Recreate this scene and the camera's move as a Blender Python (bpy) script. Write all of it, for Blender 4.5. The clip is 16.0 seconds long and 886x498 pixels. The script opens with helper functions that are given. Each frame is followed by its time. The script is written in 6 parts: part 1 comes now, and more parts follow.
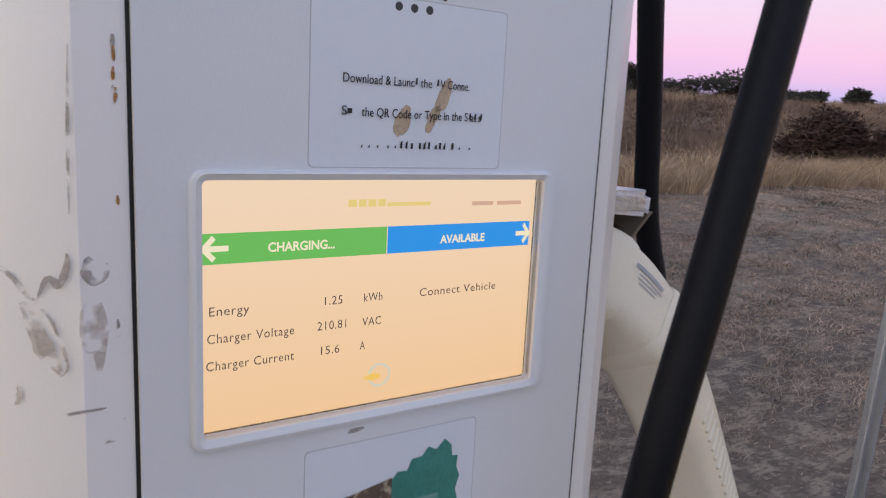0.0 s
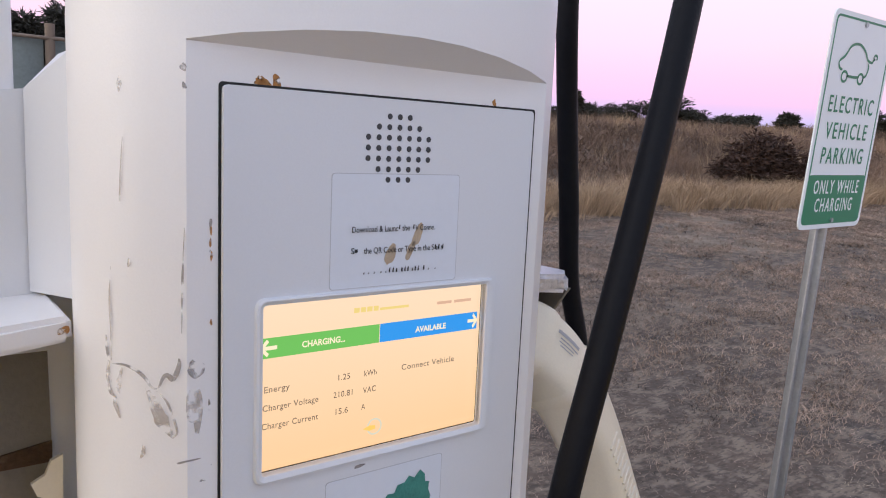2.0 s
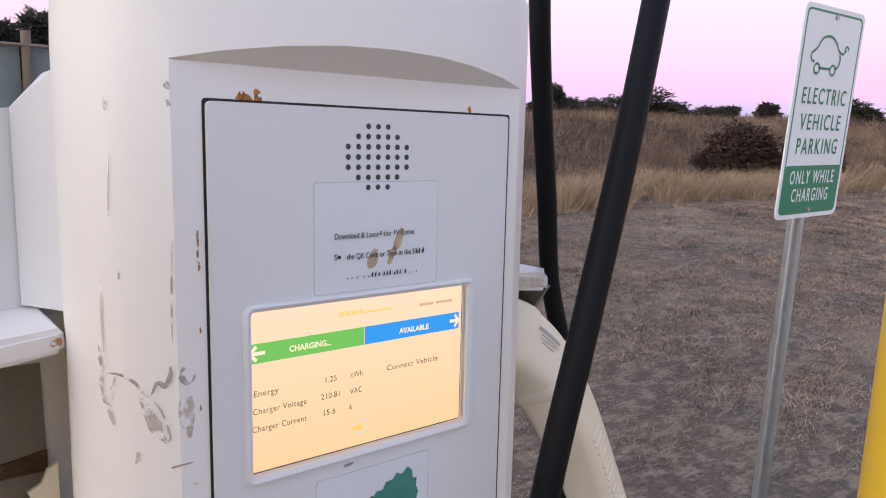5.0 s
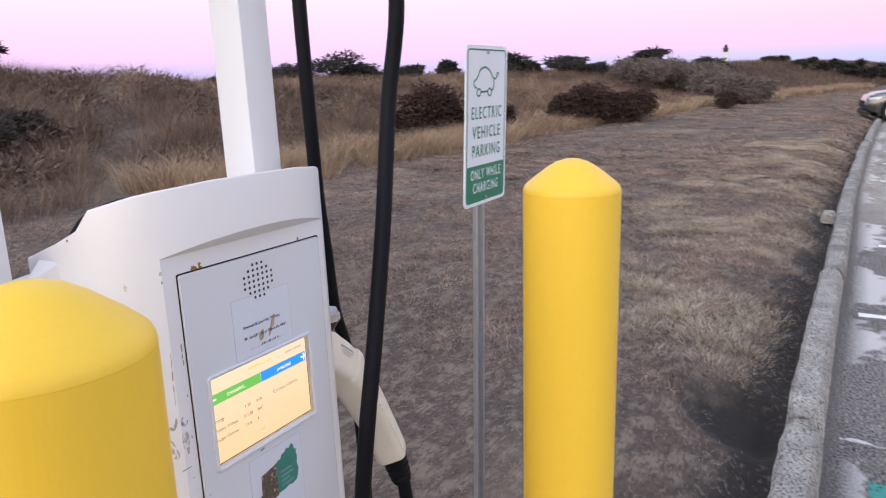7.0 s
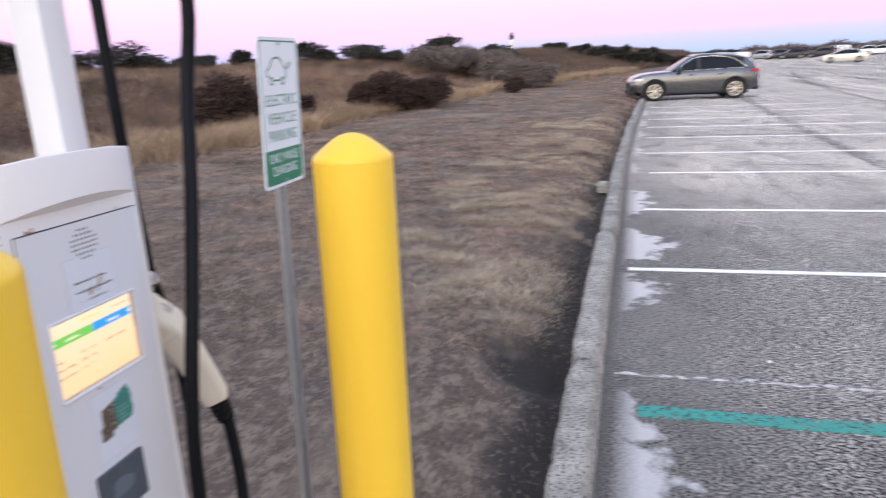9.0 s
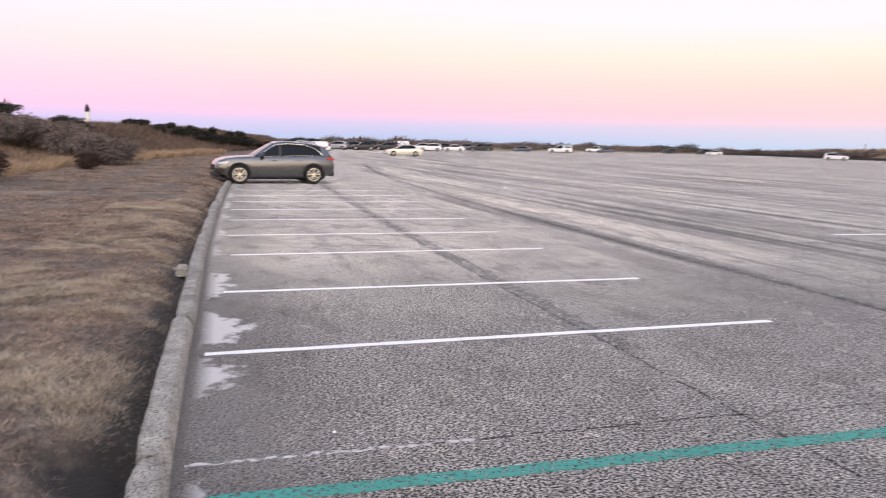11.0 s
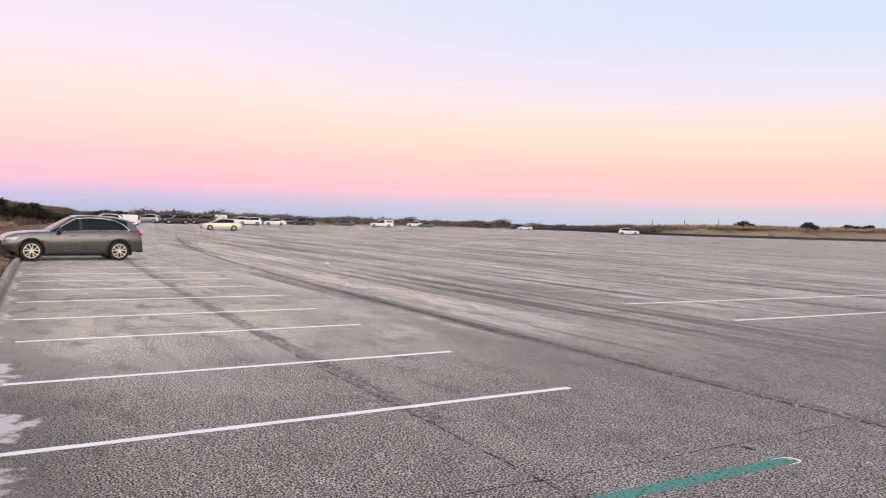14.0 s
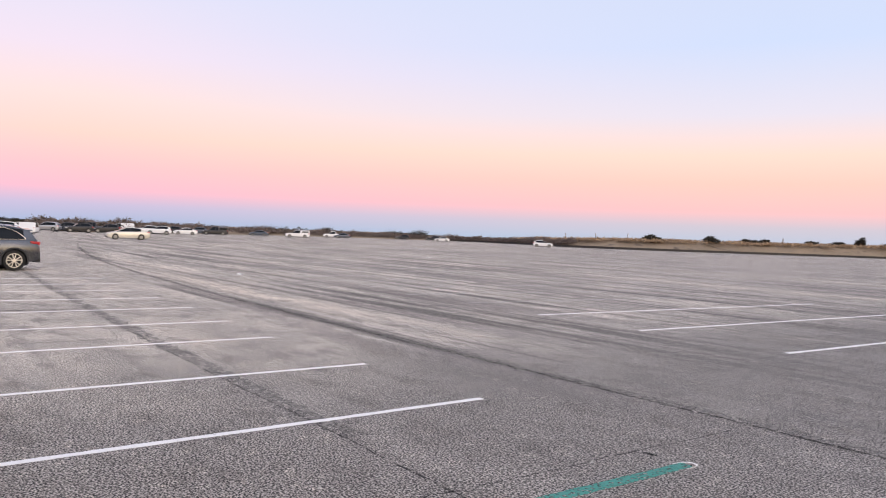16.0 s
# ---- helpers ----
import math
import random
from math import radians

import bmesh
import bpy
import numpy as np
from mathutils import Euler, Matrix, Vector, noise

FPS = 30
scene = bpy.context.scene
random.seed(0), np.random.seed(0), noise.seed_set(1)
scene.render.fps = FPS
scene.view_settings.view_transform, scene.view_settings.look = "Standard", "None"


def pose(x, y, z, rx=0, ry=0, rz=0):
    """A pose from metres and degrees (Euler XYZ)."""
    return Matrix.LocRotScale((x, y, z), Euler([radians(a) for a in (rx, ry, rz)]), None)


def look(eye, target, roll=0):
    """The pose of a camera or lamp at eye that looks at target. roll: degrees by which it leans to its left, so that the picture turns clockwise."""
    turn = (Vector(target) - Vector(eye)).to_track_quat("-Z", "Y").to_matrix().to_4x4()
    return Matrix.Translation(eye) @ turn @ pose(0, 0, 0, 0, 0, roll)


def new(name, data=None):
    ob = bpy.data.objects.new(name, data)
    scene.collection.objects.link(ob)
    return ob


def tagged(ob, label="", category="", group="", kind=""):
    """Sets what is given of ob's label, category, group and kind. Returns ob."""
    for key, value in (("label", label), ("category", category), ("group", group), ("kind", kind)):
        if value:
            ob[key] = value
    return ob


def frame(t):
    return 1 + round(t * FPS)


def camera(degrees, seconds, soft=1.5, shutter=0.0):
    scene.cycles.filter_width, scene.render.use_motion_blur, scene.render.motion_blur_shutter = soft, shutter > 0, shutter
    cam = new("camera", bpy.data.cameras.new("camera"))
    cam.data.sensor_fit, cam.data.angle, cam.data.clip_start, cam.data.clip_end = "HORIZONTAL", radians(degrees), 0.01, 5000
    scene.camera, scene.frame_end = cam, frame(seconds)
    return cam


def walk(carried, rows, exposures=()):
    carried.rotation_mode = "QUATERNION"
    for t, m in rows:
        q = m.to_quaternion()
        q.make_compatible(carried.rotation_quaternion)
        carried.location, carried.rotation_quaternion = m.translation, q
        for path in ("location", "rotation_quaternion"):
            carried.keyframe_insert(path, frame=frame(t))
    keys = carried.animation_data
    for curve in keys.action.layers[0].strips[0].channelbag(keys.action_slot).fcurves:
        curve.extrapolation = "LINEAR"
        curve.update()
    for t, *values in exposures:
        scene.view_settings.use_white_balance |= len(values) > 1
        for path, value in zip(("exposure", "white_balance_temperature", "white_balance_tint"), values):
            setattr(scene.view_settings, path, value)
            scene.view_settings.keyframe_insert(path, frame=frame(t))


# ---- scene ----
cam = camera(62.6, 16.0, soft=1.05, shutter=0.5)
SKY, WEST_GLOW = 1.16, 1.3
PATH = [
    (0, (0.196, 0.176, 1.558), (1.268, 1.814, 1.145), 3.3),
    (0.5, (0.176, 0.14, 1.564), (1.274, 1.765, 1.172), 3.2),
    (1, (0.157, 0.123, 1.59), (1.3, 1.725, 1.232), 3.2),
    (1.5, (0.142, 0.101, 1.62), (1.304, 1.689, 1.265), 3.3),
    (2, (0.117, 0.085, 1.621), (1.307, 1.655, 1.276), 3.2),
    (2.5, (0.121, 0.089, 1.611), (1.327, 1.645, 1.258), 3.6),
    (3, (0.121, 0.086, 1.618), (1.324, 1.64, 1.248), 3.6),
    (3.2, (0.112, 0.083, 1.618), (1.329, 1.631, 1.264), 3.6),
    (5.3, (0.111, 0.067, 1.632), (1.343, 1.603, 1.282), 1.3),
    (5.5, (0.102, 0.061, 1.64), (1.36, 1.576, 1.291), 1.0),
    (6, (0.062, 0.025, 1.684), (1.444, 1.427, 1.331), -0.1),
    (6.3, (-0.01, -0.028, 1.737), (1.5, 1.23, 1.364), -0.7),
    (6.5, (-0.063, -0.041, 1.75), (1.533, 1.091, 1.337), -0.1),
    (6.8, (-0.148, -0.073, 1.781), (1.516, 0.949, 1.349), -1.2),
    (7, (-0.194, -0.092, 1.794), (1.508, 0.857, 1.348), -1.6),
    (7.3, (-0.237, -0.128, 1.803), (1.48, 0.795, 1.358), -3.2),
    (7.5, (-0.251, -0.15, 1.805), (1.458, 0.788, 1.359), -4.1),
    (8, (-0.279, -0.163, 1.801), (1.435, 0.761, 1.343), -4.7),
    (8.5, (-0.357, -0.129, 1.785), (1.427, 0.635, 1.303), -3.9),
    (9, (-0.376, -0.197, 1.791), (1.504, 0.275, 1.299), -2.6),
    (9.5, (-0.396, -0.218, 1.801), (1.546, -0.031, 1.358), -1.6),
    (10, (-0.406, -0.229, 1.823), (1.553, -0.312, 1.431), -0.5),
    (10.2, (-0.402, -0.256, 1.827), (1.552, -0.471, 1.458), 0.1),
    (12.3, (-0.545, -0.421, 1.847), (1.248, -1.287, 1.655), 1.8),
    (12.5, (-0.551, -0.397, 1.859), (1.232, -1.286, 1.684), 1.9),
    (13, (-0.563, -0.369, 1.877), (1.198, -1.308, 1.746), 2.0),
    (13.5, (-0.587, -0.378, 1.89), (1.147, -1.369, 1.794), 2.0),
    (14, (-0.572, -0.421, 1.892), (1.135, -1.461, 1.817), 1.7),
    (14.5, (-0.591, -0.425, 1.901), (1.087, -1.511, 1.84), 1.6),
    (15, (-0.604, -0.421, 1.909), (1.044, -1.552, 1.857), 1.6),
    (15.5, (-0.613, -0.424, 1.909), (1.001, -1.605, 1.867), 1.9),
    (16, (-0.621, -0.431, 1.909), (0.959, -1.657, 1.872), 2.2),
]
walk(cam, [(t, look(eye, target, roll)) for t, eye, target, roll in PATH], exposures=[
    (0.0, -0.17, 5980, 8), (1.0, 0.03, 6120, 8), (3.0, 0.06, 6120, 8), (5.5, 0.12, 6220, 10), (6.5, 0.14, 6150, 10), (7.5, 0.29, 6120, 9), (8.5, 0.36, 6080, 9), (10.0, 0.25, 6250, 10), (12.5, 0.05, 7100, 14), (14.0, -0.06, 6950, 13), (16.0, -0.1, 6750, 12)])

# ---- world and light: dusk, the sun just below the horizon behind the walk ----
def lin(r, g, b):
    return tuple((c / 255 / 12.92 if c <= 10 else ((c / 255 + 0.055) / 1.055) ** 2.4) for c in (r, g, b)) + (1,)


world = bpy.data.worlds.new("dusk_sky")
scene.world = world
world.use_nodes = True
WN, WL = world.node_tree.nodes, world.node_tree.links
WN.clear()


def wmath(op, a, b=None, clamp=False):
    n = WN.new("ShaderNodeMath")
    n.operation, n.use_clamp = op, clamp
    for i, v in enumerate((a, b)):
        if v is None:
            continue
        if isinstance(v, (int, float)):
            n.inputs[i].default_value = v
        else:
            WL.new(v, n.inputs[i])
    return n.outputs[0]


def wramp(fac, stops):
    n = WN.new("ShaderNodeValToRGB")
    el = n.color_ramp.elements
    while len(el) < len(stops):
        el.new(0.5)
    for e, (p, c) in zip(el, stops):
        e.position, e.color = p, lin(*c)
    WL.new(fac, n.inputs[0])
    return n.outputs[0]


def wmix(f, a, b):
    n = WN.new("ShaderNodeMix")
    n.data_type = "RGBA"
    WL.new(f, n.inputs[0]), WL.new(a, n.inputs[6]), WL.new(b, n.inputs[7])
    return n.outputs[2]


tc = WN.new("ShaderNodeTexCoord")
sep = WN.new("ShaderNodeSeparateXYZ")
WL.new(tc.outputs["Generated"], sep.inputs[0])
dx, dy, dz = sep.outputs
up = wmath("MULTIPLY", wmath("MAXIMUM", dz, 0.0), 2.0, True)
# stops are twice the sine of the elevation
north = wramp(up, [(0.0, (186, 186, 226)), (0.035, (205, 188, 230)), (0.085, (240, 196, 228)), (0.14, (252, 203, 228)), (0.22, (250, 214, 230)), (0.33, (244, 222, 238)), (0.6, (222, 224, 244)), (1.0, (205, 212, 236))])
east = wramp(up, [(0.0, (168, 186, 218)), (0.045, (200, 192, 222)), (0.085, (248, 192, 210)), (0.14, (255, 200, 206)), (0.22, (255, 216, 206)), (0.31, (248, 224, 222)), (0.42, (236, 224, 242)), (0.62, (216, 222, 247)), (1.0, (205, 212, 236))])
south = wramp(up, [(0.0, (182, 200, 222)), (0.05, (206, 200, 214)), (0.09, (250, 198, 200)), (0.16, (255, 208, 196)), (0.23, (255, 222, 208)), (0.33, (228, 225, 240)), (0.5, (204, 220, 250)), (1.0, (205, 212, 236))])
west = wramp(up, [(0.0, (255, 226, 190)), (0.2, (255, 234, 205)), (0.5, (240, 232, 230)), (1.0, (205, 212, 236))])
side_n = wmath("MULTIPLY", wmath("ADD", wmath("MULTIPLY", dy, 1.3), 0.25), 1.0, True)
side_s = wmath("MULTIPLY", wmath("SUBTRACT", wmath("MULTIPLY", dy, -1.6), 0.35), 1.0, True)
side_w = wmath("MULTIPLY", wmath("ADD", wmath("MULTIPLY", dx, -1.2), 0.1), 1.0, True)
sky = wmix(side_w, wmix(side_s, wmix(side_n, east, north), south), west)
glow = wmath("ADD", 1.0, wmath("MULTIPLY", wmath("POWER", wmath("MAXIMUM", wmath("MULTIPLY", dx, -1.0), 0.0), 2.0), WEST_GLOW))
bg = WN.new("ShaderNodeBackground")
WL.new(sky, bg.inputs[0])
WL.new(wmath("MULTIPLY", glow, SKY), bg.inputs[1])
out = WN.new("ShaderNodeOutputWorld")
WL.new(bg.outputs[0], out.inputs[0])

sun = new("afterglow", bpy.data.lights.new("afterglow", "SUN"))
sun.data.energy, sun.data.angle, sun.data.color = 0.8, radians(50), (1.0, 0.80, 0.60)
sun.matrix_world = look((-10, 0.5, 3.2), (0, 0, 0))


# ---- materials ----
def mat(name, base, rough=0.6, metal=0.0, vary=0.12, scale=6.0, fine=60.0, bump=0.15, dirt=None, dirt_amount=0.0, dirt_scale=3.0, spec=0.5, coat=0.0, per_object=0.0, island=0.0, stretch=(1, 1, 1)):
    m = bpy.data.materials.new(name)
    m.use_nodes = True
    N, L = m.node_tree.nodes, m.node_tree.links
    b = N["Principled BSDF"]
    b.inputs["Roughness"].default_value, b.inputs["Metallic"].default_value = rough, metal
    b.inputs["Specular IOR Level"].default_value, b.inputs["Coat Weight"].default_value = spec, coat
    co = N.new("ShaderNodeTexCoord")
    mp = N.new("ShaderNodeMapping")
    mp.inputs["Scale"].default_value = stretch
    L.new(co.outputs["Object"], mp.inputs[0])

    def noise_tex(s, detail=4):
        n = N.new("ShaderNodeTexNoise")
        n.inputs["Scale"].default_value, n.inputs["Detail"].default_value = s, detail
        L.new(mp.outputs[0], n.inputs["Vector"])
        return n.outputs["Fac"]

    def scalemath(op, a, v):
        n = N.new("ShaderNodeMath")
        n.operation = op
        L.new(a, n.inputs[0])
        if isinstance(v, (int, float)):
            n.inputs[1].default_value = v
        else:
            L.new(v, n.inputs[1])
        return n.outputs[0]

    big, small = noise_tex(scale), noise_tex(fine, 3)
    s = scalemath("ADD", scalemath("MULTIPLY", scalemath("SUBTRACT", big, 0.5), 2.4 * vary), scalemath("MULTIPLY", scalemath("SUBTRACT", small, 0.5), 1.6 * vary))
    s = scalemath("ADD", s, 1.0)
    if per_object:
        oi = N.new("ShaderNodeObjectInfo")
        s = scalemath("ADD", s, scalemath("MULTIPLY", scalemath("SUBTRACT", oi.outputs["Random"], 0.5), per_object))
    if island:
        ge = N.new("ShaderNodeNewGeometry")
        s = scalemath("ADD", s, scalemath("MULTIPLY", scalemath("SUBTRACT", ge.outputs["Random Per Island"], 0.5), island))
    mul = N.new("ShaderNodeVectorMath")
    mul.operation = "SCALE"
    mul.inputs[0].default_value = base
    L.new(s, mul.inputs["Scale"])
    colour = mul.outputs[0]
    if dirt:
        r = N.new("ShaderNodeMapRange")
        r.inputs["From Min"].default_value, r.inputs["From Max"].default_value = 1 - dirt_amount, 1 - dirt_amount + 0.12
        L.new(noise_tex(dirt_scale, 7), r.inputs["Value"])
        mx = N.new("ShaderNodeMix")
        mx.data_type = "RGBA"
        mx.inputs[7].default_value = (*dirt, 1)
        L.new(r.outputs[0], mx.inputs[0]), L.new(colour, mx.inputs[6])
        colour = mx.outputs[2]
    L.new(colour, b.inputs["Base Color"])
    rr = scalemath("ADD", scalemath("MULTIPLY", big, 0.25 * rough), rough * 0.88)
    L.new(rr, b.inputs["Roughness"])
    if bump:
        bp = N.new("ShaderNodeBump")
        bp.inputs["Strength"].default_value, bp.inputs["Distance"].default_value = bump, 0.01
        L.new(small, bp.inputs["Height"])
        L.new(bp.outputs[0], b.inputs["Normal"])
    return m


def glow_mat(name, colour, strength=1.0):
    m = mat(name, colour, 0.3, bump=0, vary=0)
    b = m.node_tree.nodes["Principled BSDF"]
    b.inputs["Emission Color"].default_value, b.inputs["Emission Strength"].default_value = (*colour, 1), strength
    b.inputs["Base Color"].default_value = (0.02, 0.02, 0.02, 1)
    for l in list(m.node_tree.links):
        if l.to_socket == b.inputs["Base Color"]:
            m.node_tree.links.remove(l)
    return m


M_PAINT = mat("white_powder_coat", (0.80, 0.79, 0.79), 0.38, vary=0.03, scale=3, fine=900, bump=0.03, dirt=(0.52, 0.44, 0.38), dirt_amount=0.26, dirt_scale=7)
M_DOOR = mat("pale_grey_door_paint", (0.685, 0.70, 0.73), 0.42, vary=0.03, scale=4, fine=1100, bump=0.04, dirt=(0.5, 0.46, 0.42), dirt_amount=0.24, dirt_scale=11)
M_GAP = mat("black_gap", (0.01, 0.01, 0.011), 0.7)
M_RUBBER = mat("black_cable_rubber", (0.0055, 0.006, 0.0085), 0.5, vary=0.25, scale=18, fine=200, bump=0.08, dirt=(0.07, 0.07, 0.075), dirt_amount=0.22, dirt_scale=40, spec=0.14)
M_CREAM = mat("cream_plastic", (0.72, 0.66, 0.53), 0.5, vary=0.06, scale=12, fine=500, bump=0.05, dirt=(0.45, 0.38, 0.28), dirt_amount=0.27, dirt_scale=25)
# grimy plastic, its base also darkened to carry the shade inside the holsters
M_BEIGE = mat("weathered_shaded_grey_beige", (0.20, 0.18, 0.15), 0.65, vary=0.15, scale=10, fine=300, dirt=(0.10, 0.08, 0.06), dirt_amount=0.36, dirt_scale=16)
M_CAVITY = mat("brown_grime", (0.075, 0.042, 0.022), 0.85, vary=0.5, scale=30, fine=260, bump=0.4, dirt=(0.20, 0.15, 0.10), dirt_amount=0.36, dirt_scale=45)
M_RUST = mat("rust_stain", (0.42, 0.20, 0.06), 0.8, vary=0.3, scale=200, fine=600)
M_SCUFF = mat("grey_scuff", (0.42, 0.385, 0.365), 0.7, vary=0.35, scale=80, fine=400)


def rubbed(m, scale, cut, top=0.85):
    """Lets what lies beneath show through a worn film."""
    N, L = m.node_tree.nodes, m.node_tree.links
    co, n, r, t, x = (N.new(k) for k in ("ShaderNodeTexCoord", "ShaderNodeTexNoise", "ShaderNodeMapRange", "ShaderNodeBsdfTransparent", "ShaderNodeMixShader"))
    n.inputs["Scale"].default_value, n.inputs["Detail"].default_value = scale, 6
    L.new(co.outputs["Object"], n.inputs["Vector"])
    r.inputs["From Min"].default_value, r.inputs["From Max"].default_value, r.inputs["To Max"].default_value = cut, cut + 0.16, top
    L.new(n.outputs["Fac"], r.inputs["Value"]), L.new(r.outputs[0], x.inputs[0])
    L.new(t.outputs[0], x.inputs[1]), L.new(N["Principled BSDF"].outputs[0], x.inputs[2])
    L.new(x.outputs[0], N["Material Output"].inputs[0])
    return m


M_RUB = mat("tan_rubbed_paint", (0.60, 0.545, 0.50), 0.7, vary=0.15, scale=120, fine=500)
rubbed(M_RUB, 120, 0.42, 0.55)
rubbed(M_SCUFF, 130, 0.42, 0.6)
rubbed(M_RUST, 260, 0.36)
M_TAN = mat("tan_glue_stain", (0.46, 0.36, 0.25), 0.7, vary=0.2, scale=150, fine=500)
M_INK = mat("black_ink", (0.02, 0.02, 0.022), 0.6, bump=0)
M_FADED_INK = mat("faded_ink", (0.35, 0.36, 0.38), 0.6, bump=0)
M_STICKER = mat("worn_clear_label", (0.69, 0.72, 0.775), 0.32, vary=0.03, scale=20, fine=200, bump=0.02)
M_STICKER_EDGE = mat("label_edge", (0.48, 0.49, 0.52), 0.5, bump=0)
M_GREEN_STICKER = mat("torn_green_label", (0.05, 0.22, 0.18), 0.5, vary=0.25, scale=90, fine=500, dirt=(0.18, 0.38, 0.34), dirt_amount=0.33, dirt_scale=70)
M_BROWN_STICKER = mat("faded_brown_label", (0.10, 0.075, 0.05), 0.6, vary=0.3, scale=160, fine=600, dirt=(0.45, 0.38, 0.28), dirt_amount=0.45, dirt_scale=190)
M_PAD = mat("slate_reader_pad", (0.07, 0.085, 0.105), 0.45, vary=0.2, scale=40, fine=300)
M_YELLOW = mat("yellow_bollard_plastic", (0.96, 0.615, 0.045), 0.42, vary=0.035, scale=4, fine=300, bump=0.04, stretch=(1, 1, 0.25), dirt=(0.55, 0.36, 0.07), dirt_amount=0.24, dirt_scale=9)
M_GALV = mat("galvanised_steel", (0.44, 0.45, 0.46), 0.42, 0.85, vary=0.18, scale=25, fine=160, bump=0.08)
M_SILVER = mat("crumpled_tape", (0.62, 0.62, 0.66), 0.35, 0.6, vary=0.15, scale=60, fine=300, bump=0.3)
M_SIGN = mat("white_sign_sheeting", (0.80, 0.82, 0.83), 0.4, vary=0.03, scale=8, fine=600, bump=0.02)
M_SIGN_GREEN = mat("green_sign_film", (0.012, 0.19, 0.085), 0.4, vary=0.08, scale=8, fine=300, bump=0)
M_SCREEN = glow_mat("screen_backlight", (1.0, 0.72, 0.48), 1.0)


def uneven_glow(m, other):
    """The backlight's slight unevenness, warmer towards the bottom."""
    N, L = m.node_tree.nodes, m.node_tree.links
    co, q, r, x = (N.new(k) for k in ("ShaderNodeTexCoord", "ShaderNodeSeparateXYZ", "ShaderNodeMapRange", "ShaderNodeMix"))
    x.data_type = "RGBA"
    L.new(co.outputs["Generated"], q.inputs[0]), L.new(q.outputs[2], r.inputs["Value"])
    x.inputs[6].default_value, x.inputs[7].default_value = (*other, 1), N["Principled BSDF"].inputs["Emission Color"].default_value
    L.new(r.outputs[0], x.inputs[0]), L.new(x.outputs[2], N["Principled BSDF"].inputs["Emission Color"])


uneven_glow(M_SCREEN, (1.0, 0.61, 0.31))
M_SCR_GREEN = glow_mat("screen_green", (0.17, 0.52, 0.09), 1.0)
M_SCR_BLUE = glow_mat("screen_blue", (0.03, 0.30, 0.78), 1.0)
M_SCR_PALE = glow_mat("screen_pale", (1.0, 0.83, 0.55), 1.0)
M_SCR_TEXT = glow_mat("screen_text", (0.13, 0.085, 0.06), 1.0)
M_SCR_YELLOW = glow_mat("screen_yellow", (0.88, 0.64, 0.20), 1.0)
M_SCR_RING = glow_mat("screen_ring", (0.72, 0.66, 0.50), 1.0)
M_GLASSY = mat("dark_car_glass", (0.006, 0.008, 0.010), 0.06, vary=0, bump=0, spec=0.22)
M_TYRE = mat("tyre_rubber", (0.012, 0.012, 0.012), 0.8)
M_RIM = mat("machined_alloy", (0.80, 0.76, 0.68), 0.36, 0.85, vary=0.05)
M_FAR_RIM = mat("dull_alloy", (0.30, 0.29, 0.27), 0.5, 0.6, vary=0.05)
M_CHROME = mat("chrome_trim", (0.55, 0.55, 0.57), 0.15, 1.0, vary=0, bump=0)
M_PLASTIC = mat("black_car_plastic", (0.02, 0.02, 0.022), 0.6)
M_TAIL = mat("red_lamp_lens", (0.45, 0.015, 0.02), 0.15, spec=0.8, bump=0)
M_LAMP = mat("clear_lamp_lens", (0.6, 0.62, 0.65), 0.12, spec=0.8, bump=0)
CAR_PAINTS = {}


def car_paint(name, base, metal=0.55, rough=0.3):
    if name not in CAR_PAINTS:
        CAR_PAINTS[name] = mat(name, base, rough, metal, vary=0.03, scale=2, fine=900, bump=0, coat=0.6 if max(base) > 0.02 else 0.15)
    return CAR_PAINTS[name]


M_KERB = mat("weathered_kerb_concrete", (0.34, 0.315, 0.272), 0.92, vary=0.75, scale=5, fine=55, bump=1.0, dirt=(0.07, 0.064, 0.053), dirt_amount=0.485, dirt_scale=70, per_object=0.2)
M_LINE = mat("worn_white_road_paint", (0.84, 0.83, 0.81), 0.75, vary=0.10, scale=5, fine=120, bump=0.3, dirt=(0.3, 0.29, 0.28), dirt_amount=0.31, dirt_scale=30)
M_LINE_FAINT = mat("faded_white_road_paint", (0.66, 0.64, 0.62), 0.8, vary=0.2, scale=5, fine=120, bump=0.3, dirt=(0.2, 0.195, 0.19), dirt_amount=0.48, dirt_scale=14)
M_LINE_GREEN = mat("teal_road_paint", (0.055, 0.33, 0.27), 0.7, vary=0.18, scale=7, fine=120, bump=0.3, dirt=(0.16, 0.19, 0.18), dirt_amount=0.36, dirt_scale=40)
M_CRACK = mat("open_asphalt_crack", (0.035, 0.034, 0.033), 0.9, vary=0.35, scale=9, fine=90, bump=0.4)
M_SEAM = mat("worn_asphalt_seam", (0.27, 0.253, 0.232), 0.9, vary=0.8, scale=9, fine=48, bump=0.8, dirt=(0.07, 0.066, 0.062), dirt_amount=0.46, dirt_scale=36)
rubbed(M_SEAM, 9, 0.42, 0.7)
M_OLD_SEAM = mat("old_dark_seam", (0.075, 0.068, 0.065), 0.9, vary=0.4, scale=3, fine=30, bump=0.4)
rubbed(M_OLD_SEAM, 20, 0.47, 0.55)
rubbed(M_CRACK, 9, 0.41)
rubbed(M_LINE, 26, 0.19, 1.0)
rubbed(M_LINE_FAINT, 12, 0.36)
rubbed(M_LINE_GREEN, 30, 0.33)
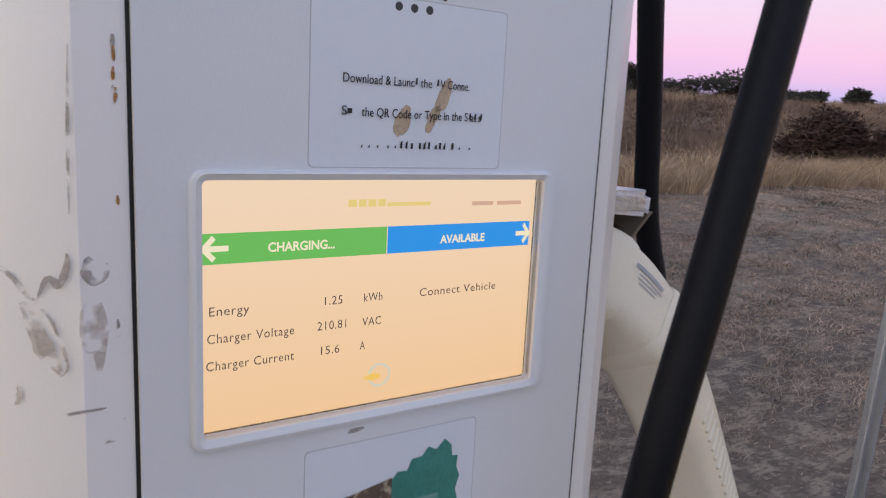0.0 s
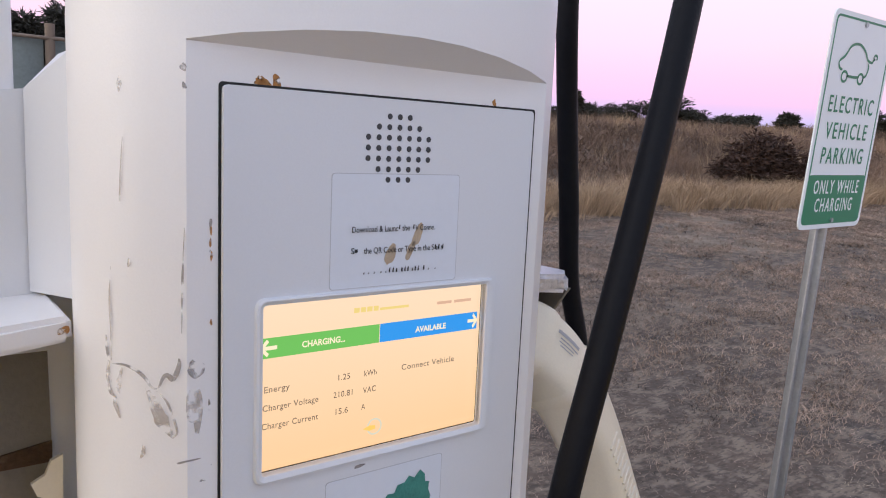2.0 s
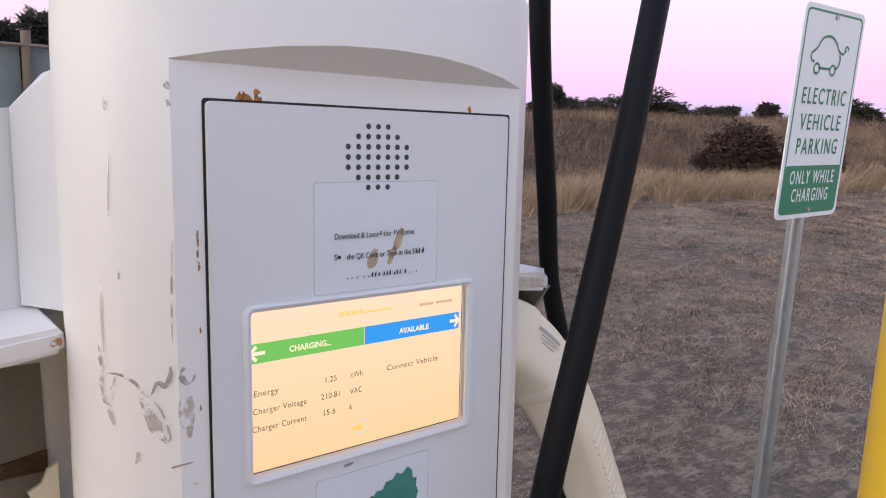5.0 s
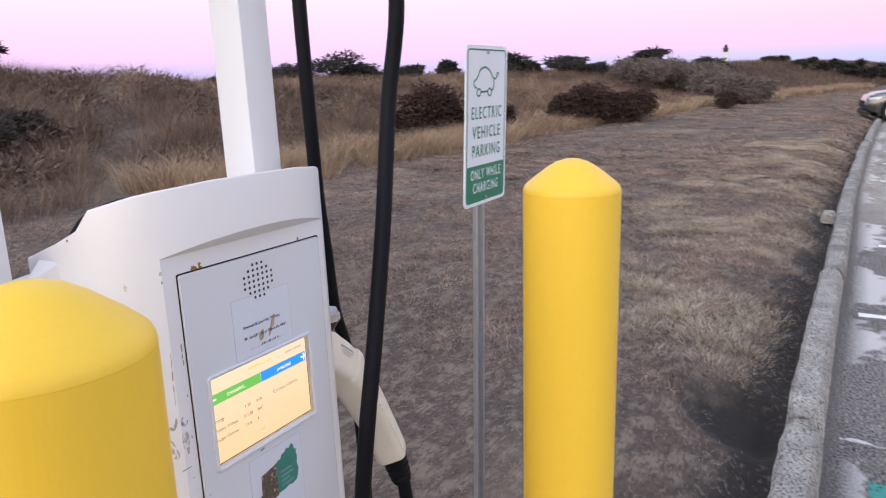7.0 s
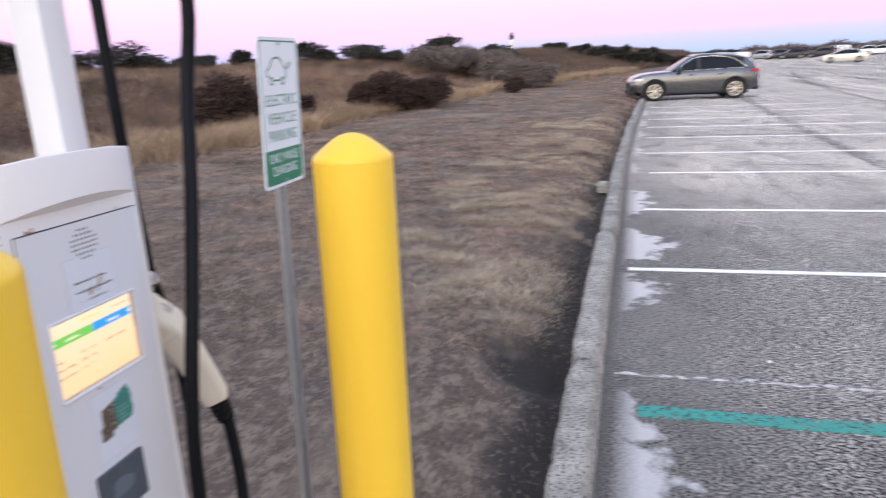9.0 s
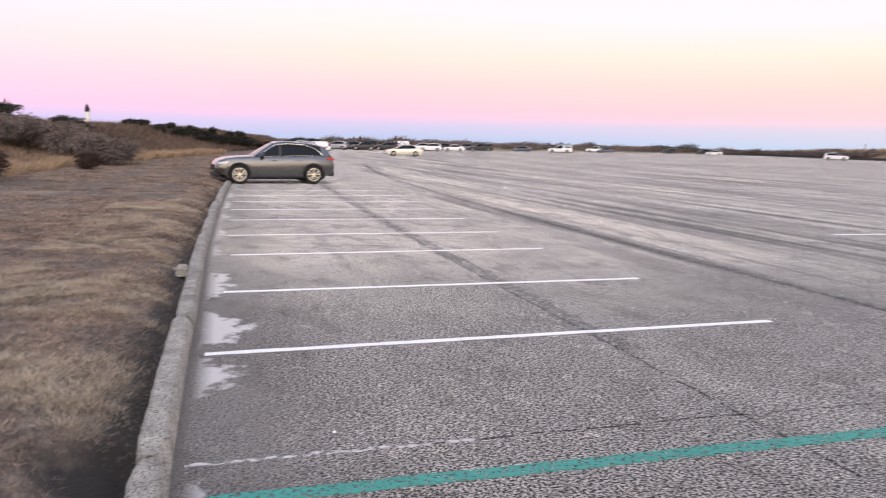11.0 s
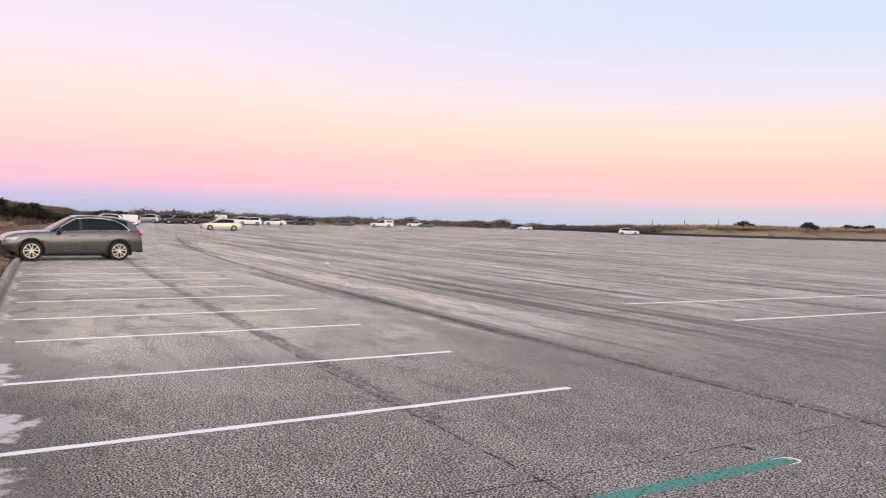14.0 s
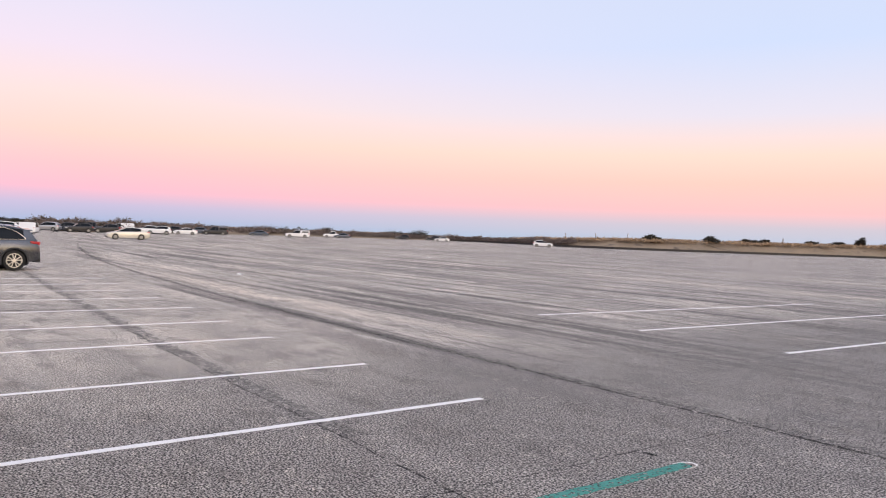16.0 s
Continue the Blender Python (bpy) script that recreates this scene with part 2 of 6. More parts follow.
M_CRUST = rubbed(mat("pale_dried_crust", (0.66, 0.635, 0.62), 0.9, vary=0.15, scale=20, fine=120, bump=0.4), 14, 0.40)
M_BLADE = mat("dry_lawn_blades", (0.265, 0.192, 0.145), 0.8, vary=1.0, scale=1.6, fine=7, bump=0, island=1.1)
M_STRAW = mat("straw_grass_blades", (0.40, 0.285, 0.18), 0.8, vary=0.3, scale=0.5, fine=5, bump=0, island=0.55)
M_DUNE_GRASS = mat("brown_dune_grass_blades", (0.21, 0.138, 0.096), 0.85, vary=0.8, scale=0.28, fine=1.6, bump=0, island=0.6)
M_PALE_GRASS = mat("bleached_grass_blades", (0.45, 0.37, 0.27), 0.8, vary=0.35, scale=2.0, fine=9, bump=0, island=0.9)
M_BRUSH = mat("dead_brown_brush", (0.155, 0.105, 0.078), 0.9, vary=0.5, scale=0.4, fine=4, bump=0, island=0.6)
M_FAR_GRASS = mat("dark_brown_far_grass", (0.13, 0.088, 0.062), 0.85, vary=0.8, scale=0.12, fine=0.8, bump=0, island=0.6)
M_TWIG = mat("bare_grey_twigs", (0.16, 0.125, 0.108), 0.9, vary=0.25, scale=0.6, fine=5, bump=0, island=0.5)
M_PINE = mat("dark_pine_needles", (0.032, 0.030, 0.021), 0.8, vary=0.3, scale=1.0, fine=6, bump=0, island=0.7)
M_RUSSET = mat("russet_juniper_sprays", (0.050, 0.026, 0.017), 0.85, vary=0.3, scale=1.0, fine=6, bump=0, island=0.8)
M_BARK = mat("dark_bark", (0.07, 0.055, 0.045), 0.9, vary=0.3, scale=5, fine=40)
M_FENCE = mat("grey_green_fence_screen", (0.20, 0.235, 0.23), 0.8, vary=0.25, scale=2, fine=30)
M_WOOD = mat("weathered_timber", (0.20, 0.155, 0.12), 0.85, vary=0.25, scale=4, fine=40, stretch=(1, 1, 0.2))
M_TOWER_W = mat("white_tower_paint", (0.75, 0.74, 0.72), 0.7)
M_TOWER_B = mat("black_tower_paint", (0.03, 0.03, 0.035), 0.7)


def kerb_distance(N, L):
    """Shader nodes: metres south of the kerb's face, and the place's x."""
    g = N.new("ShaderNodeNewGeometry")
    q = N.new("ShaderNodeSeparateXYZ")
    L.new(g.outputs["Position"], q.inputs[0])

    def m(op, a, b):
        n = N.new("ShaderNodeMath")
        n.operation = op
        for i, v in enumerate((a, b)):
            if isinstance(v, (int, float)):
                n.inputs[i].default_value = v
            else:
                L.new(v, n.inputs[i])
        return n.outputs[0]

    x = m("MAXIMUM", q.outputs[0], 0.0)
    k = m("ADD", m("ADD", m("MULTIPLY", x, 0.004), m("MULTIPLY", m("MULTIPLY", x, x), 0.00099)), 0.075)
    return m("MULTIPLY", m("ADD", q.outputs[1], k), -1.0), m


def layered(m):
    """Tools to lay stains over a material's colour."""
    N, L = m.node_tree.nodes, m.node_tree.links
    co = N.new("ShaderNodeTexCoord")

    def tex(kind, s, stretch=(1, 1, 1), detail=3):
        mp = N.new("ShaderNodeMapping")
        mp.inputs["Scale"].default_value = stretch
        L.new(co.outputs["Object"], mp.inputs[0])
        n = N.new(kind)
        n.inputs["Scale"].default_value = s
        if kind == "ShaderNodeTexNoise":
            n.inputs["Detail"].default_value = detail
        L.new(mp.outputs[0], n.inputs["Vector"])
        return n

    def mixed(fac_from, lo, hi, colour, prev, top=1.0):
        r = N.new("ShaderNodeMapRange")
        r.inputs["From Min"].default_value, r.inputs["From Max"].default_value, r.inputs["To Max"].default_value = lo, hi, top
        L.new(fac_from, r.inputs["Value"])
        x = N.new("ShaderNodeMix")
        x.data_type = "RGBA"
        x.inputs[7].default_value = (*colour, 1)
        L.new(r.outputs[0], x.inputs[0]), L.new(prev, x.inputs[6])
        return x.outputs[2]

    return N, L, tex, mixed


def asphalt_material():
    m = mat("coarse_worn_asphalt", (0.27, 0.248, 0.222), 0.8, vary=0.14, scale=0.55, fine=8, bump=0.0, spec=0.35)
    N, L, tex, mixed = layered(m)
    b = N["Principled BSDF"]
    c = next(l for l in L if l.to_socket == b.inputs["Base Color"]).from_socket
    b.inputs["Diffuse Roughness"].default_value = 1.0
    # broad wear: pale trodden bays, dark drags along the lanes
    worn = tex("ShaderNodeTexNoise", 0.33, (0.35, 1.0, 1.0), 6)
    c = mixed(worn.outputs["Fac"], 0.48, 0.66, (0.38, 0.348, 0.31), c, top=0.85)
    d, mm = kerb_distance(N, L)
    driven = mm("MINIMUM", mm("MAXIMUM", mm("MULTIPLY", mm("SUBTRACT", d, 3.0), 0.25), 0.84), 1.0)
    lanes = tex("ShaderNodeTexNoise", 0.55, (0.09, 1.0, 1.0), 5)
    c = mixed(mm("MULTIPLY", lanes.outputs["Fac"], driven), 0.50, 0.62, (0.125, 0.114, 0.106), c, top=0.8)
    drags = tex("ShaderNodeTexNoise", 1.7, (0.022, 1.0, 1.0), 8)
    c = mixed(mm("MULTIPLY", drags.outputs["Fac"], driven), 0.535, 0.60, (0.075, 0.069, 0.065), c, top=0.95)
    wash = tex("ShaderNodeTexNoise", 0.42, (0.05, 1.0, 1.0), 6)
    c = mixed(wash.outputs["Fac"], 0.54, 0.68, (0.42, 0.375, 0.32), c, top=0.7)
    bay = tex("ShaderNodeTexNoise", 0.45, (1, 1, 1), 4)
    band = mm("MINIMUM", mm("SUBTRACT", 7.6, d), 3.0)
    c = mixed(mm("ADD", band, mm("MULTIPLY", bay.outputs["Fac"], 2.0)), 0.6, 3.0, (0.25, 0.227, 0.20), c, top=0.4)
    # asphalt near the walk painted darker, for its dimmer look when seen steeply
    g2, q2 = N.new("ShaderNodeNewGeometry"), N.new("ShaderNodeSeparateXYZ")
    L.new(g2.outputs["Position"], q2.inputs[0])
    near_dark = mm("SUBTRACT", mm("ADD", mm("MULTIPLY", bay.outputs["Fac"], 5.0), mm("MULTIPLY", worn.outputs["Fac"], 3.0)), mm("SUBTRACT", q2.outputs[0], 2.6))
    c = mixed(near_dark, -4.6, 0.2, (0.122, 0.114, 0.107), c, top=0.85)
    blotch = tex("ShaderNodeTexNoise", 2.6, (0.5, 1.0, 1.0), 6)
    c = mixed(blotch.outputs["Fac"], 0.52, 0.66, (0.10, 0.091, 0.083), c, top=0.65)
    scabs = tex("ShaderNodeTexNoise", 5.5, detail=6)
    c = mixed(scabs.outputs["Fac"], 0.58, 0.68, (0.38, 0.345, 0.30), c, top=0.28)
    # stones, and pits with their shade painted in, worn smooth in films and along the gutter
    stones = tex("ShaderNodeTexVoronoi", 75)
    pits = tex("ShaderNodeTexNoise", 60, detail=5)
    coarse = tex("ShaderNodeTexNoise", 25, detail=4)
    film = tex("ShaderNodeTexNoise", 0.6, (0.55, 1.0, 1.0), 7)
    c = mixed(film.outputs["Fac"], 0.53, 0.62, (0.25, 0.233, 0.215), c, top=0.4)
    rough_at = mm("MINIMUM", mm("MAXIMUM", mm("MULTIPLY", mm("SUBTRACT", 0.63, film.outputs["Fac"]), 9.0), 0.74), 1.0)
    rough_at = mm("MULTIPLY", rough_at, mm("MINIMUM", mm("MAXIMUM", mm("SUBTRACT", mm("MULTIPLY", d, 0.8), 0.15), 0.25), 1.0))
    q = N.new("ShaderNodeSeparateXYZ")
    L.new(stones.outputs["Color"], q.inputs[0])
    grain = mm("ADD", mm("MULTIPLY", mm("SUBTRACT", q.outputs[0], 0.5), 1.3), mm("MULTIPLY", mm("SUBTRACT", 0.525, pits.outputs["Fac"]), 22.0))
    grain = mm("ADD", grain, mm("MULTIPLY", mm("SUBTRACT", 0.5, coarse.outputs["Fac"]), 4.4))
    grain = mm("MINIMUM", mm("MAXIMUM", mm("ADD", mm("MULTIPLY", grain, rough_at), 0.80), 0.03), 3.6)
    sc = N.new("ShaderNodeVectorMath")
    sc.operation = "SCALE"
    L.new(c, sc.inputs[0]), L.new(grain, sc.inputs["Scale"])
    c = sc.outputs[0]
    # pale dried crust in the gutter: a few broad pools, ragged at the rim
    rag = tex("ShaderNodeTexNoise", 5.0, (1.0, 1.0, 1.0), 6)
    gx, qx = N.new("ShaderNodeNewGeometry"), N.new("ShaderNodeSeparateXYZ")
    L.new(gx.outputs["Position"], qx.inputs[0])
    reach = None
    for cx, rx, wide in ((8.9, 1.2, 0.40), (6.75, 0.8, 0.55), (5.25, 0.55, 0.42), (2.55, 1.15, 0.40), (0.3, 1.2, 0.45), (11.9, 0.9, 0.26), (14.3, 0.9, 0.28), (17.2, 1.2, 0.26), (20.3, 1.5, 0.3), (24.0, 1.8, 0.3)):
        u = mm("MULTIPLY", mm("SUBTRACT", qx.outputs[0], cx), 1.0 / rx)
        pool = mm("MULTIPLY", mm("SUBTRACT", 1.0, mm("MULTIPLY", u, u)), wide)
        reach = pool if reach is None else mm("MAXIMUM", reach, pool)
    reach = mm("ADD", reach, mm("MULTIPLY", mm("SUBTRACT", rag.outputs["Fac"], 0.5), 1.15))
    inside = mm("MINIMUM", mm("SUBTRACT", reach, d), mm("SUBTRACT", d, 0.07))
    c = mixed(inside, 0.0, 0.14, (0.60, 0.58, 0.575), c, top=0.82)
    # contact shade painted into the asphalt along the foot of the kerb
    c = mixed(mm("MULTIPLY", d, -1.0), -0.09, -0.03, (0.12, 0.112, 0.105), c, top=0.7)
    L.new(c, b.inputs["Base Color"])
    bp = N.new("ShaderNodeBump")
    bp.inputs["Strength"].default_value, bp.inputs["Distance"].default_value = 0.9, 0.010
    L.new(pits.outputs["Fac"], bp.inputs["Height"])
    bp.invert = True
    L.new(bp.outputs[0], b.inputs["Normal"])
    return m


def soil_material():
    m = mat("dry_sandy_turf", (0.095, 0.068, 0.050), 0.95, vary=0.45, scale=1.5, fine=26, bump=0.9, dirt=(0.065, 0.052, 0.043), dirt_amount=0.46, dirt_scale=2.2)
    N, L, tex, mixed = layered(m)
    b = N["Principled BSDF"]
    c = next(l for l in L if l.to_socket == b.inputs["Base Color"]).from_socket
    d, mm = kerb_distance(N, L)
    thatch = tex("ShaderNodeTexNoise", 11, (0.6, 1, 1), 8)
    c = mixed(thatch.outputs["Fac"], 0.47, 0.60, (0.215, 0.165, 0.122), c, top=0.75)
    litter = tex("ShaderNodeTexNoise", 60, (0.35, 1, 1), 4)
    c = mixed(litter.outputs["Fac"], 0.50, 0.60, (0.045, 0.034, 0.026), c, top=0.6)
    drift = tex("ShaderNodeTexNoise", 0.8, (0.5, 1, 1), 5)
    c = mixed(drift.outputs["Fac"], 0.53, 0.68, (0.27, 0.21, 0.15), c, top=0.6)
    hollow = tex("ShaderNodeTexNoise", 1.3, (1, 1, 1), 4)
    # dark soil close behind the kerb, with the kerb's shadow band painted in
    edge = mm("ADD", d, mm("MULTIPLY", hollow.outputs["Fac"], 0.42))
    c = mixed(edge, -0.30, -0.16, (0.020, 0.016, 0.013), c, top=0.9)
    crumbs = tex("ShaderNodeTexNoise", 34, (0.7, 1, 1), 6)
    c = mixed(crumbs.outputs["Fac"], 0.56, 0.66, (0.21, 0.165, 0.125), c, top=0.5)
    # the washed-out hole behind the kerb, its shade painted in as near-black soil
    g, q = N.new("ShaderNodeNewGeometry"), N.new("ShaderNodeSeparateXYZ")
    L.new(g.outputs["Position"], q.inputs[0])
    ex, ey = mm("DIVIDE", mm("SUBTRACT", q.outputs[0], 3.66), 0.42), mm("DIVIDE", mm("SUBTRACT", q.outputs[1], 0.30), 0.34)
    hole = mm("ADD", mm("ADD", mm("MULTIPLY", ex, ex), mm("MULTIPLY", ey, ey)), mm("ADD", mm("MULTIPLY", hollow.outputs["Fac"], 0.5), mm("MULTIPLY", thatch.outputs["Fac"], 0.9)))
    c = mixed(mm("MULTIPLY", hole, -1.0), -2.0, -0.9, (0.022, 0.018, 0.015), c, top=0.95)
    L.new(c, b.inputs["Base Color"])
    return m


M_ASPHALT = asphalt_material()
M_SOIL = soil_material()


# ---- building helpers ----
ORIGIN = {}


def thing(name, at, label, category, group="", kind="", built_here=False):
    """An Empty at its base, which parents its parts; their meshes are given in world metres unless built_here."""
    ob = new(name)
    ob.empty_display_size = 0.1
    ob.location = at
    ORIGIN[ob.name] = Vector((0, 0, 0)) if built_here else Vector(at)
    return tagged(ob, label, category, group, kind)


def mesh_of(name, bm, material, smooth=False):
    me = bpy.data.meshes.new(name)
    bm.normal_update()
    bm.to_mesh(me)
    bm.free()
    me.materials.append(material)
    if smooth:
        me.shade_smooth()
        me.set_sharp_from_angle(angle=radians(38))
    return me


def part(name, bm, material, parent, label="", smooth=True):
    o = ORIGIN[parent.name]
    bmesh.ops.translate(bm, verts=bm.verts, vec=-o)
    ob = new(name, mesh_of(name, bm, material, smooth))
    ob.parent = parent
    ORIGIN[ob.name] = o
    return tagged(ob, label)


def solo(name, bm, material, label, category, kind="", group="", smooth=True):
    ob = new(name, mesh_of(name, bm, material, smooth))
    return tagged(ob, label, category, group, kind)


def box(bm, x0, x1, y0, y1, z0, z1, bevel=0.0, seg=2):
    r = bmesh.ops.create_cube(bm, size=1.0, matrix=Matrix.LocRotScale(((x0 + x1) / 2, (y0 + y1) / 2, (z0 + z1) / 2), None, (x1 - x0, y1 - y0, z1 - z0)))
    if bevel:
        es = {e for v in r["verts"] for e in v.link_edges}
        bmesh.ops.bevel(bm, geom=list(es), offset=bevel, segments=seg, affect="EDGES", profile=0.5)
    return bm


def boxed(*a, **k):
    return box(bmesh.new(), *a, **k)


def skin(rings, closed=True, caps=True, bm=None):
    """Joins rings of equally many points into a surface."""
    bm = bm or bmesh.new()
    vs = [[bm.verts.new(p) for p in ring] for ring in rings]
    n = len(rings[0])
    for a, b in zip(vs, vs[1:]):
        for i in range(n if closed else n - 1):
            j = (i + 1) % n
            bm.faces.new((a[i], a[j], b[j], b[i]))
    if caps and closed:
        bm.faces.new(list(reversed(vs[0])))
        bm.faces.new(vs[-1])
    bmesh.ops.recalc_face_normals(bm, faces=bm.faces)
    return bm


def smooth_path(points, steps=10):
    """Catmull-Rom through the points."""
    P = [Vector(p) for p in points]
    P = [P[0] * 2 - P[1]] + P + [P[-1] * 2 - P[-2]]
    res = []
    for i in range(1, len(P) - 2):
        for s in range(steps):
            t = s / steps
            a, b, c, d = P[i - 1:i + 3]
            res.append(0.5 * (2 * b + (c - a) * t + (2 * a - 5 * b + 4 * c - d) * t * t + (3 * b - a - 3 * c + d) * t ** 3))
    return res + [P[-2]]


def tube(points, radius, sides=14, steps=10, bm=None, squash=1.0, side=None):
    """A round hose; radius may be a function of 0..1; side: the direction of its first axis."""
    path = smooth_path(points, steps)
    rings = []
    for i, p in enumerate(path):
        t = (path[min(i + 1, len(path) - 1)] - path[max(i - 1, 0)]).normalized()
        u = t.cross(Vector(side or (0.31, 0.95, 0.05))).normalized()
        v = t.cross(u)
        r = radius(i / (len(path) - 1)) if callable(radius) else radius
        rings.append([p + (u * math.cos(a) + v * math.sin(a) * squash) * r for a in [2 * math.pi * k / sides for k in range(sides)]])
    return skin(rings, bm=bm)


def lathe(profile, x=0, y=0, n=48, bm=None):
    """Turned about the upright line through x, y; profile: (radius, z) from below to above."""
    return skin([[(x + max(r, 0.0004) * math.cos(2 * math.pi * k / n), y + max(r, 0.0004) * math.sin(2 * math.pi * k / n), z) for k in range(n)] for r, z in profile], bm=bm)


def slab(outline, depth, place):
    """A flat piece: outline in (u, v), pushed to depth along w; place maps (u, v, w) to the world."""
    bm = bmesh.new()
    a = [bm.verts.new(place(u, v, 0)) for u, v in outline]
    b = [bm.verts.new(place(u, v, depth)) for u, v in outline]
    bm.faces.new(a), bm.faces.new(b)
    for i in range(len(a)):
        j = (i + 1) % len(a)
        bm.faces.new((a[i], a[j], b[j], b[i]))
    bmesh.ops.recalc_face_normals(bm, faces=bm.faces)
    return bm


def rounded(u0, u1, v0, v1, r, n=5):
    return [(cx + r * math.cos(a), cy + r * math.sin(a)) for cx, cy, s in ((u1 - r, v1 - r, 0), (u0 + r, v1 - r, 1), (u0 + r, v0 + r, 2), (u1 - r, v0 + r, 3)) for a in [math.pi / 2 * (s + k / n) for k in range(n + 1)]]


def plate_with_hole(outer, inner, front, back, place):
    """A plate with an opening of equally many corners."""
    return skin([[place(u, v, back) for u, v in inner], [place(u, v, front) for u, v in inner], [place(u, v, front) for u, v in outer], [place(u, v, back) for u, v in outer]], caps=False)


def blot(cx, cy, w, h, rng, n=22, rough=0.35):
    ph = [rng.uniform(0, 6.28) for _ in range(4)]
    res = []
    for k in range(n):
        a = 2 * math.pi * k / n
        r = 1 + rough * sum(math.sin((i + 2) * a + ph[i]) / (i + 1.6) for i in range(4)) * 0.6 + rng.uniform(-0.06, 0.06)
        res.append((cx + w / 2 * r * math.cos(a), cy + h / 2 * r * math.sin(a)))
    return res


def lettering(text, size, depth, place, align="CENTER", space=1.0, width=1.0, bold=0.0, span=0.0):
    """Letters as a mesh, their baseline's middle (or left end) at the place's origin."""
    cu = bpy.data.curves.new("letters", "FONT")
    cu.body, cu.size, cu.align_x, cu.extrude, cu.space_character, cu.offset = text, size, align, depth / 2, space, bold
    cu.resolution_u = 3
    ob = bpy.data.objects.new("letters", cu)
    scene.collection.objects.link(ob)
    dg = bpy.context.evaluated_depsgraph_get()
    me = bpy.data.meshes.new_from_object(ob.evaluated_get(dg))
    bm = bmesh.new()
    bm.from_mesh(me)
    bpy.data.objects.remove(ob), bpy.data.curves.remove(cu), bpy.data.meshes.remove(me)
    if span:
        width = span / (max(v.co.x for v in bm.verts) - min(v.co.x for v in bm.verts))
    for v in bm.verts:
        v.co = place(v.co.x * width, v.co.y, v.co.z + depth / 2)
    return bm


def islands(bm):
    """Splits a mesh into its loose pieces."""
    left, res = set(bm.verts), []
    while left:
        seed = left.pop()
        group, todo = {seed}, [seed]
        while todo:
            for e in todo.pop().link_edges:
                for v in e.verts:
                    if v not in group:
                        group.add(v), todo.append(v)
        left -= group
        piece = bmesh.new()
        made = {v: piece.verts.new(v.co) for v in group}
        for f in {f for v in group for f in v.link_faces}:
            piece.faces.new([made[v] for v in f.verts])
        res.append(piece)
    bm.free()
    return res


def fast_mesh(name, verts, faces, material):
    me = bpy.data.meshes.new(name)
    k = faces.shape[1]
    me.vertices.add(len(verts)), me.loops.add(faces.size), me.polygons.add(len(faces))
    me.vertices.foreach_set("co", np.asarray(verts, np.float32).ravel())
    me.loops.foreach_set("vertex_index", np.asarray(faces, np.int32).ravel())
    me.polygons.foreach_set("loop_start", np.arange(len(faces), dtype=np.int32) * k)
    me.update(calc_edges=True)
    me.validate()
    me.materials.append(material)
    return me


def blades(root, height, width, lean, rng, droop=0.35):
    """Grass blades as bent, tapering strips. root: n x 3; height, width: n; lean: n x 2."""
    n = len(root)
    a = rng.uniform(0, 2 * np.pi, n)
    side = np.stack([np.cos(a), np.sin(a), np.zeros(n)], 1) * width[:, None] / 2
    mid = root + np.stack([lean[:, 0] * 0.4, lean[:, 1] * 0.4, np.full(n, 0.6)], 1) * height[:, None]
    tip = root + np.stack([lean[:, 0] * (1 + droop), lean[:, 1] * (1 + droop), np.full(n, 1.0)], 1) * height[:, None]
    v = np.stack([root - side, root + side, mid + side * 0.7, mid - side * 0.7, tip], 1).reshape(-1, 3)
    i = np.arange(n)[:, None] * 5
    f = np.concatenate([i + [0, 1, 2], i + [0, 2, 3], i + [3, 2, 4]], 0)
    return v, f


# ---- the lie of the land ----
def kerb_y(x):
    """The face of the kerb, which bends away to the south."""
    x = np.asarray(x, float)
    q = np.clip(x, 0, 260)
    return -0.075 - 0.004 * q - 0.00099 * q * q - np.maximum(x - 260, 0) * 0.49


def wob(x, y, s, seed=0.0):
    """Smooth unevenness of wavelength s."""
    x, y = np.asarray(x, float) / s, np.asarray(y, float) / s
    r = 0
    for k in range(5):
        a = seed + k * 1.7
        r = r + np.sin((x * math.cos(a) + y * math.sin(a)) * (1 + 0.63 * k) * 2.1 + a * 3.1) / (1 + 0.5 * k)
    return r / 3.0


def ease(t):
    t = np.clip(t, 0, 1)
    return t * t * (3 - 2 * t)


def foot(x):
    """How far behind the kerb the dune begins."""
    return 8.4 - 3.6 * ease((np.asarray(x, float) - 25) / 60)


def ground_z(x, y):
    d = y - kerb_y(x)
    z = np.where(d < 0.05, -0.06, 0.0)
    verge = 0.02 + 0.17 * ease((d - 0.2) / 0.7) + 0.10 * ease((d - 1) / 7) + 0.014 * wob(x, y, 0.5) * ease((d - 0.2) / 0.5) + 0.03 * wob(x, y, 2.2, 2)
    f = foot(x)
    rise = ease((d - f) / 9.0)
    dune = rise * (1.35 + 0.42 * ease((17 - x) / 9) + 0.72 * ease((x - 46) / 36) * ease((170 - x) / 60) + 0.30 * wob(x, y, 7, 1) + 0.16 * wob(x, y, 2.6, 4)) + ease((d - f - 7) / 30) * 0.2
    verge = verge + dune
    hole = np.clip(1.25 - ((x - 3.66) / 0.36) ** 2 - ((y - 0.33) / 0.27) ** 2, 0, 1)
    verge = verge - 0.11 * hole - 0.06 * ease((0.36 - d) / 0.12) * ease((x - 1.5) / 1.0)
    return np.where(d < 0.05, -0.06, np.where(d > 0.16, verge, -0.06 + (verge + 0.06) * (d - 0.05) / 0.11))


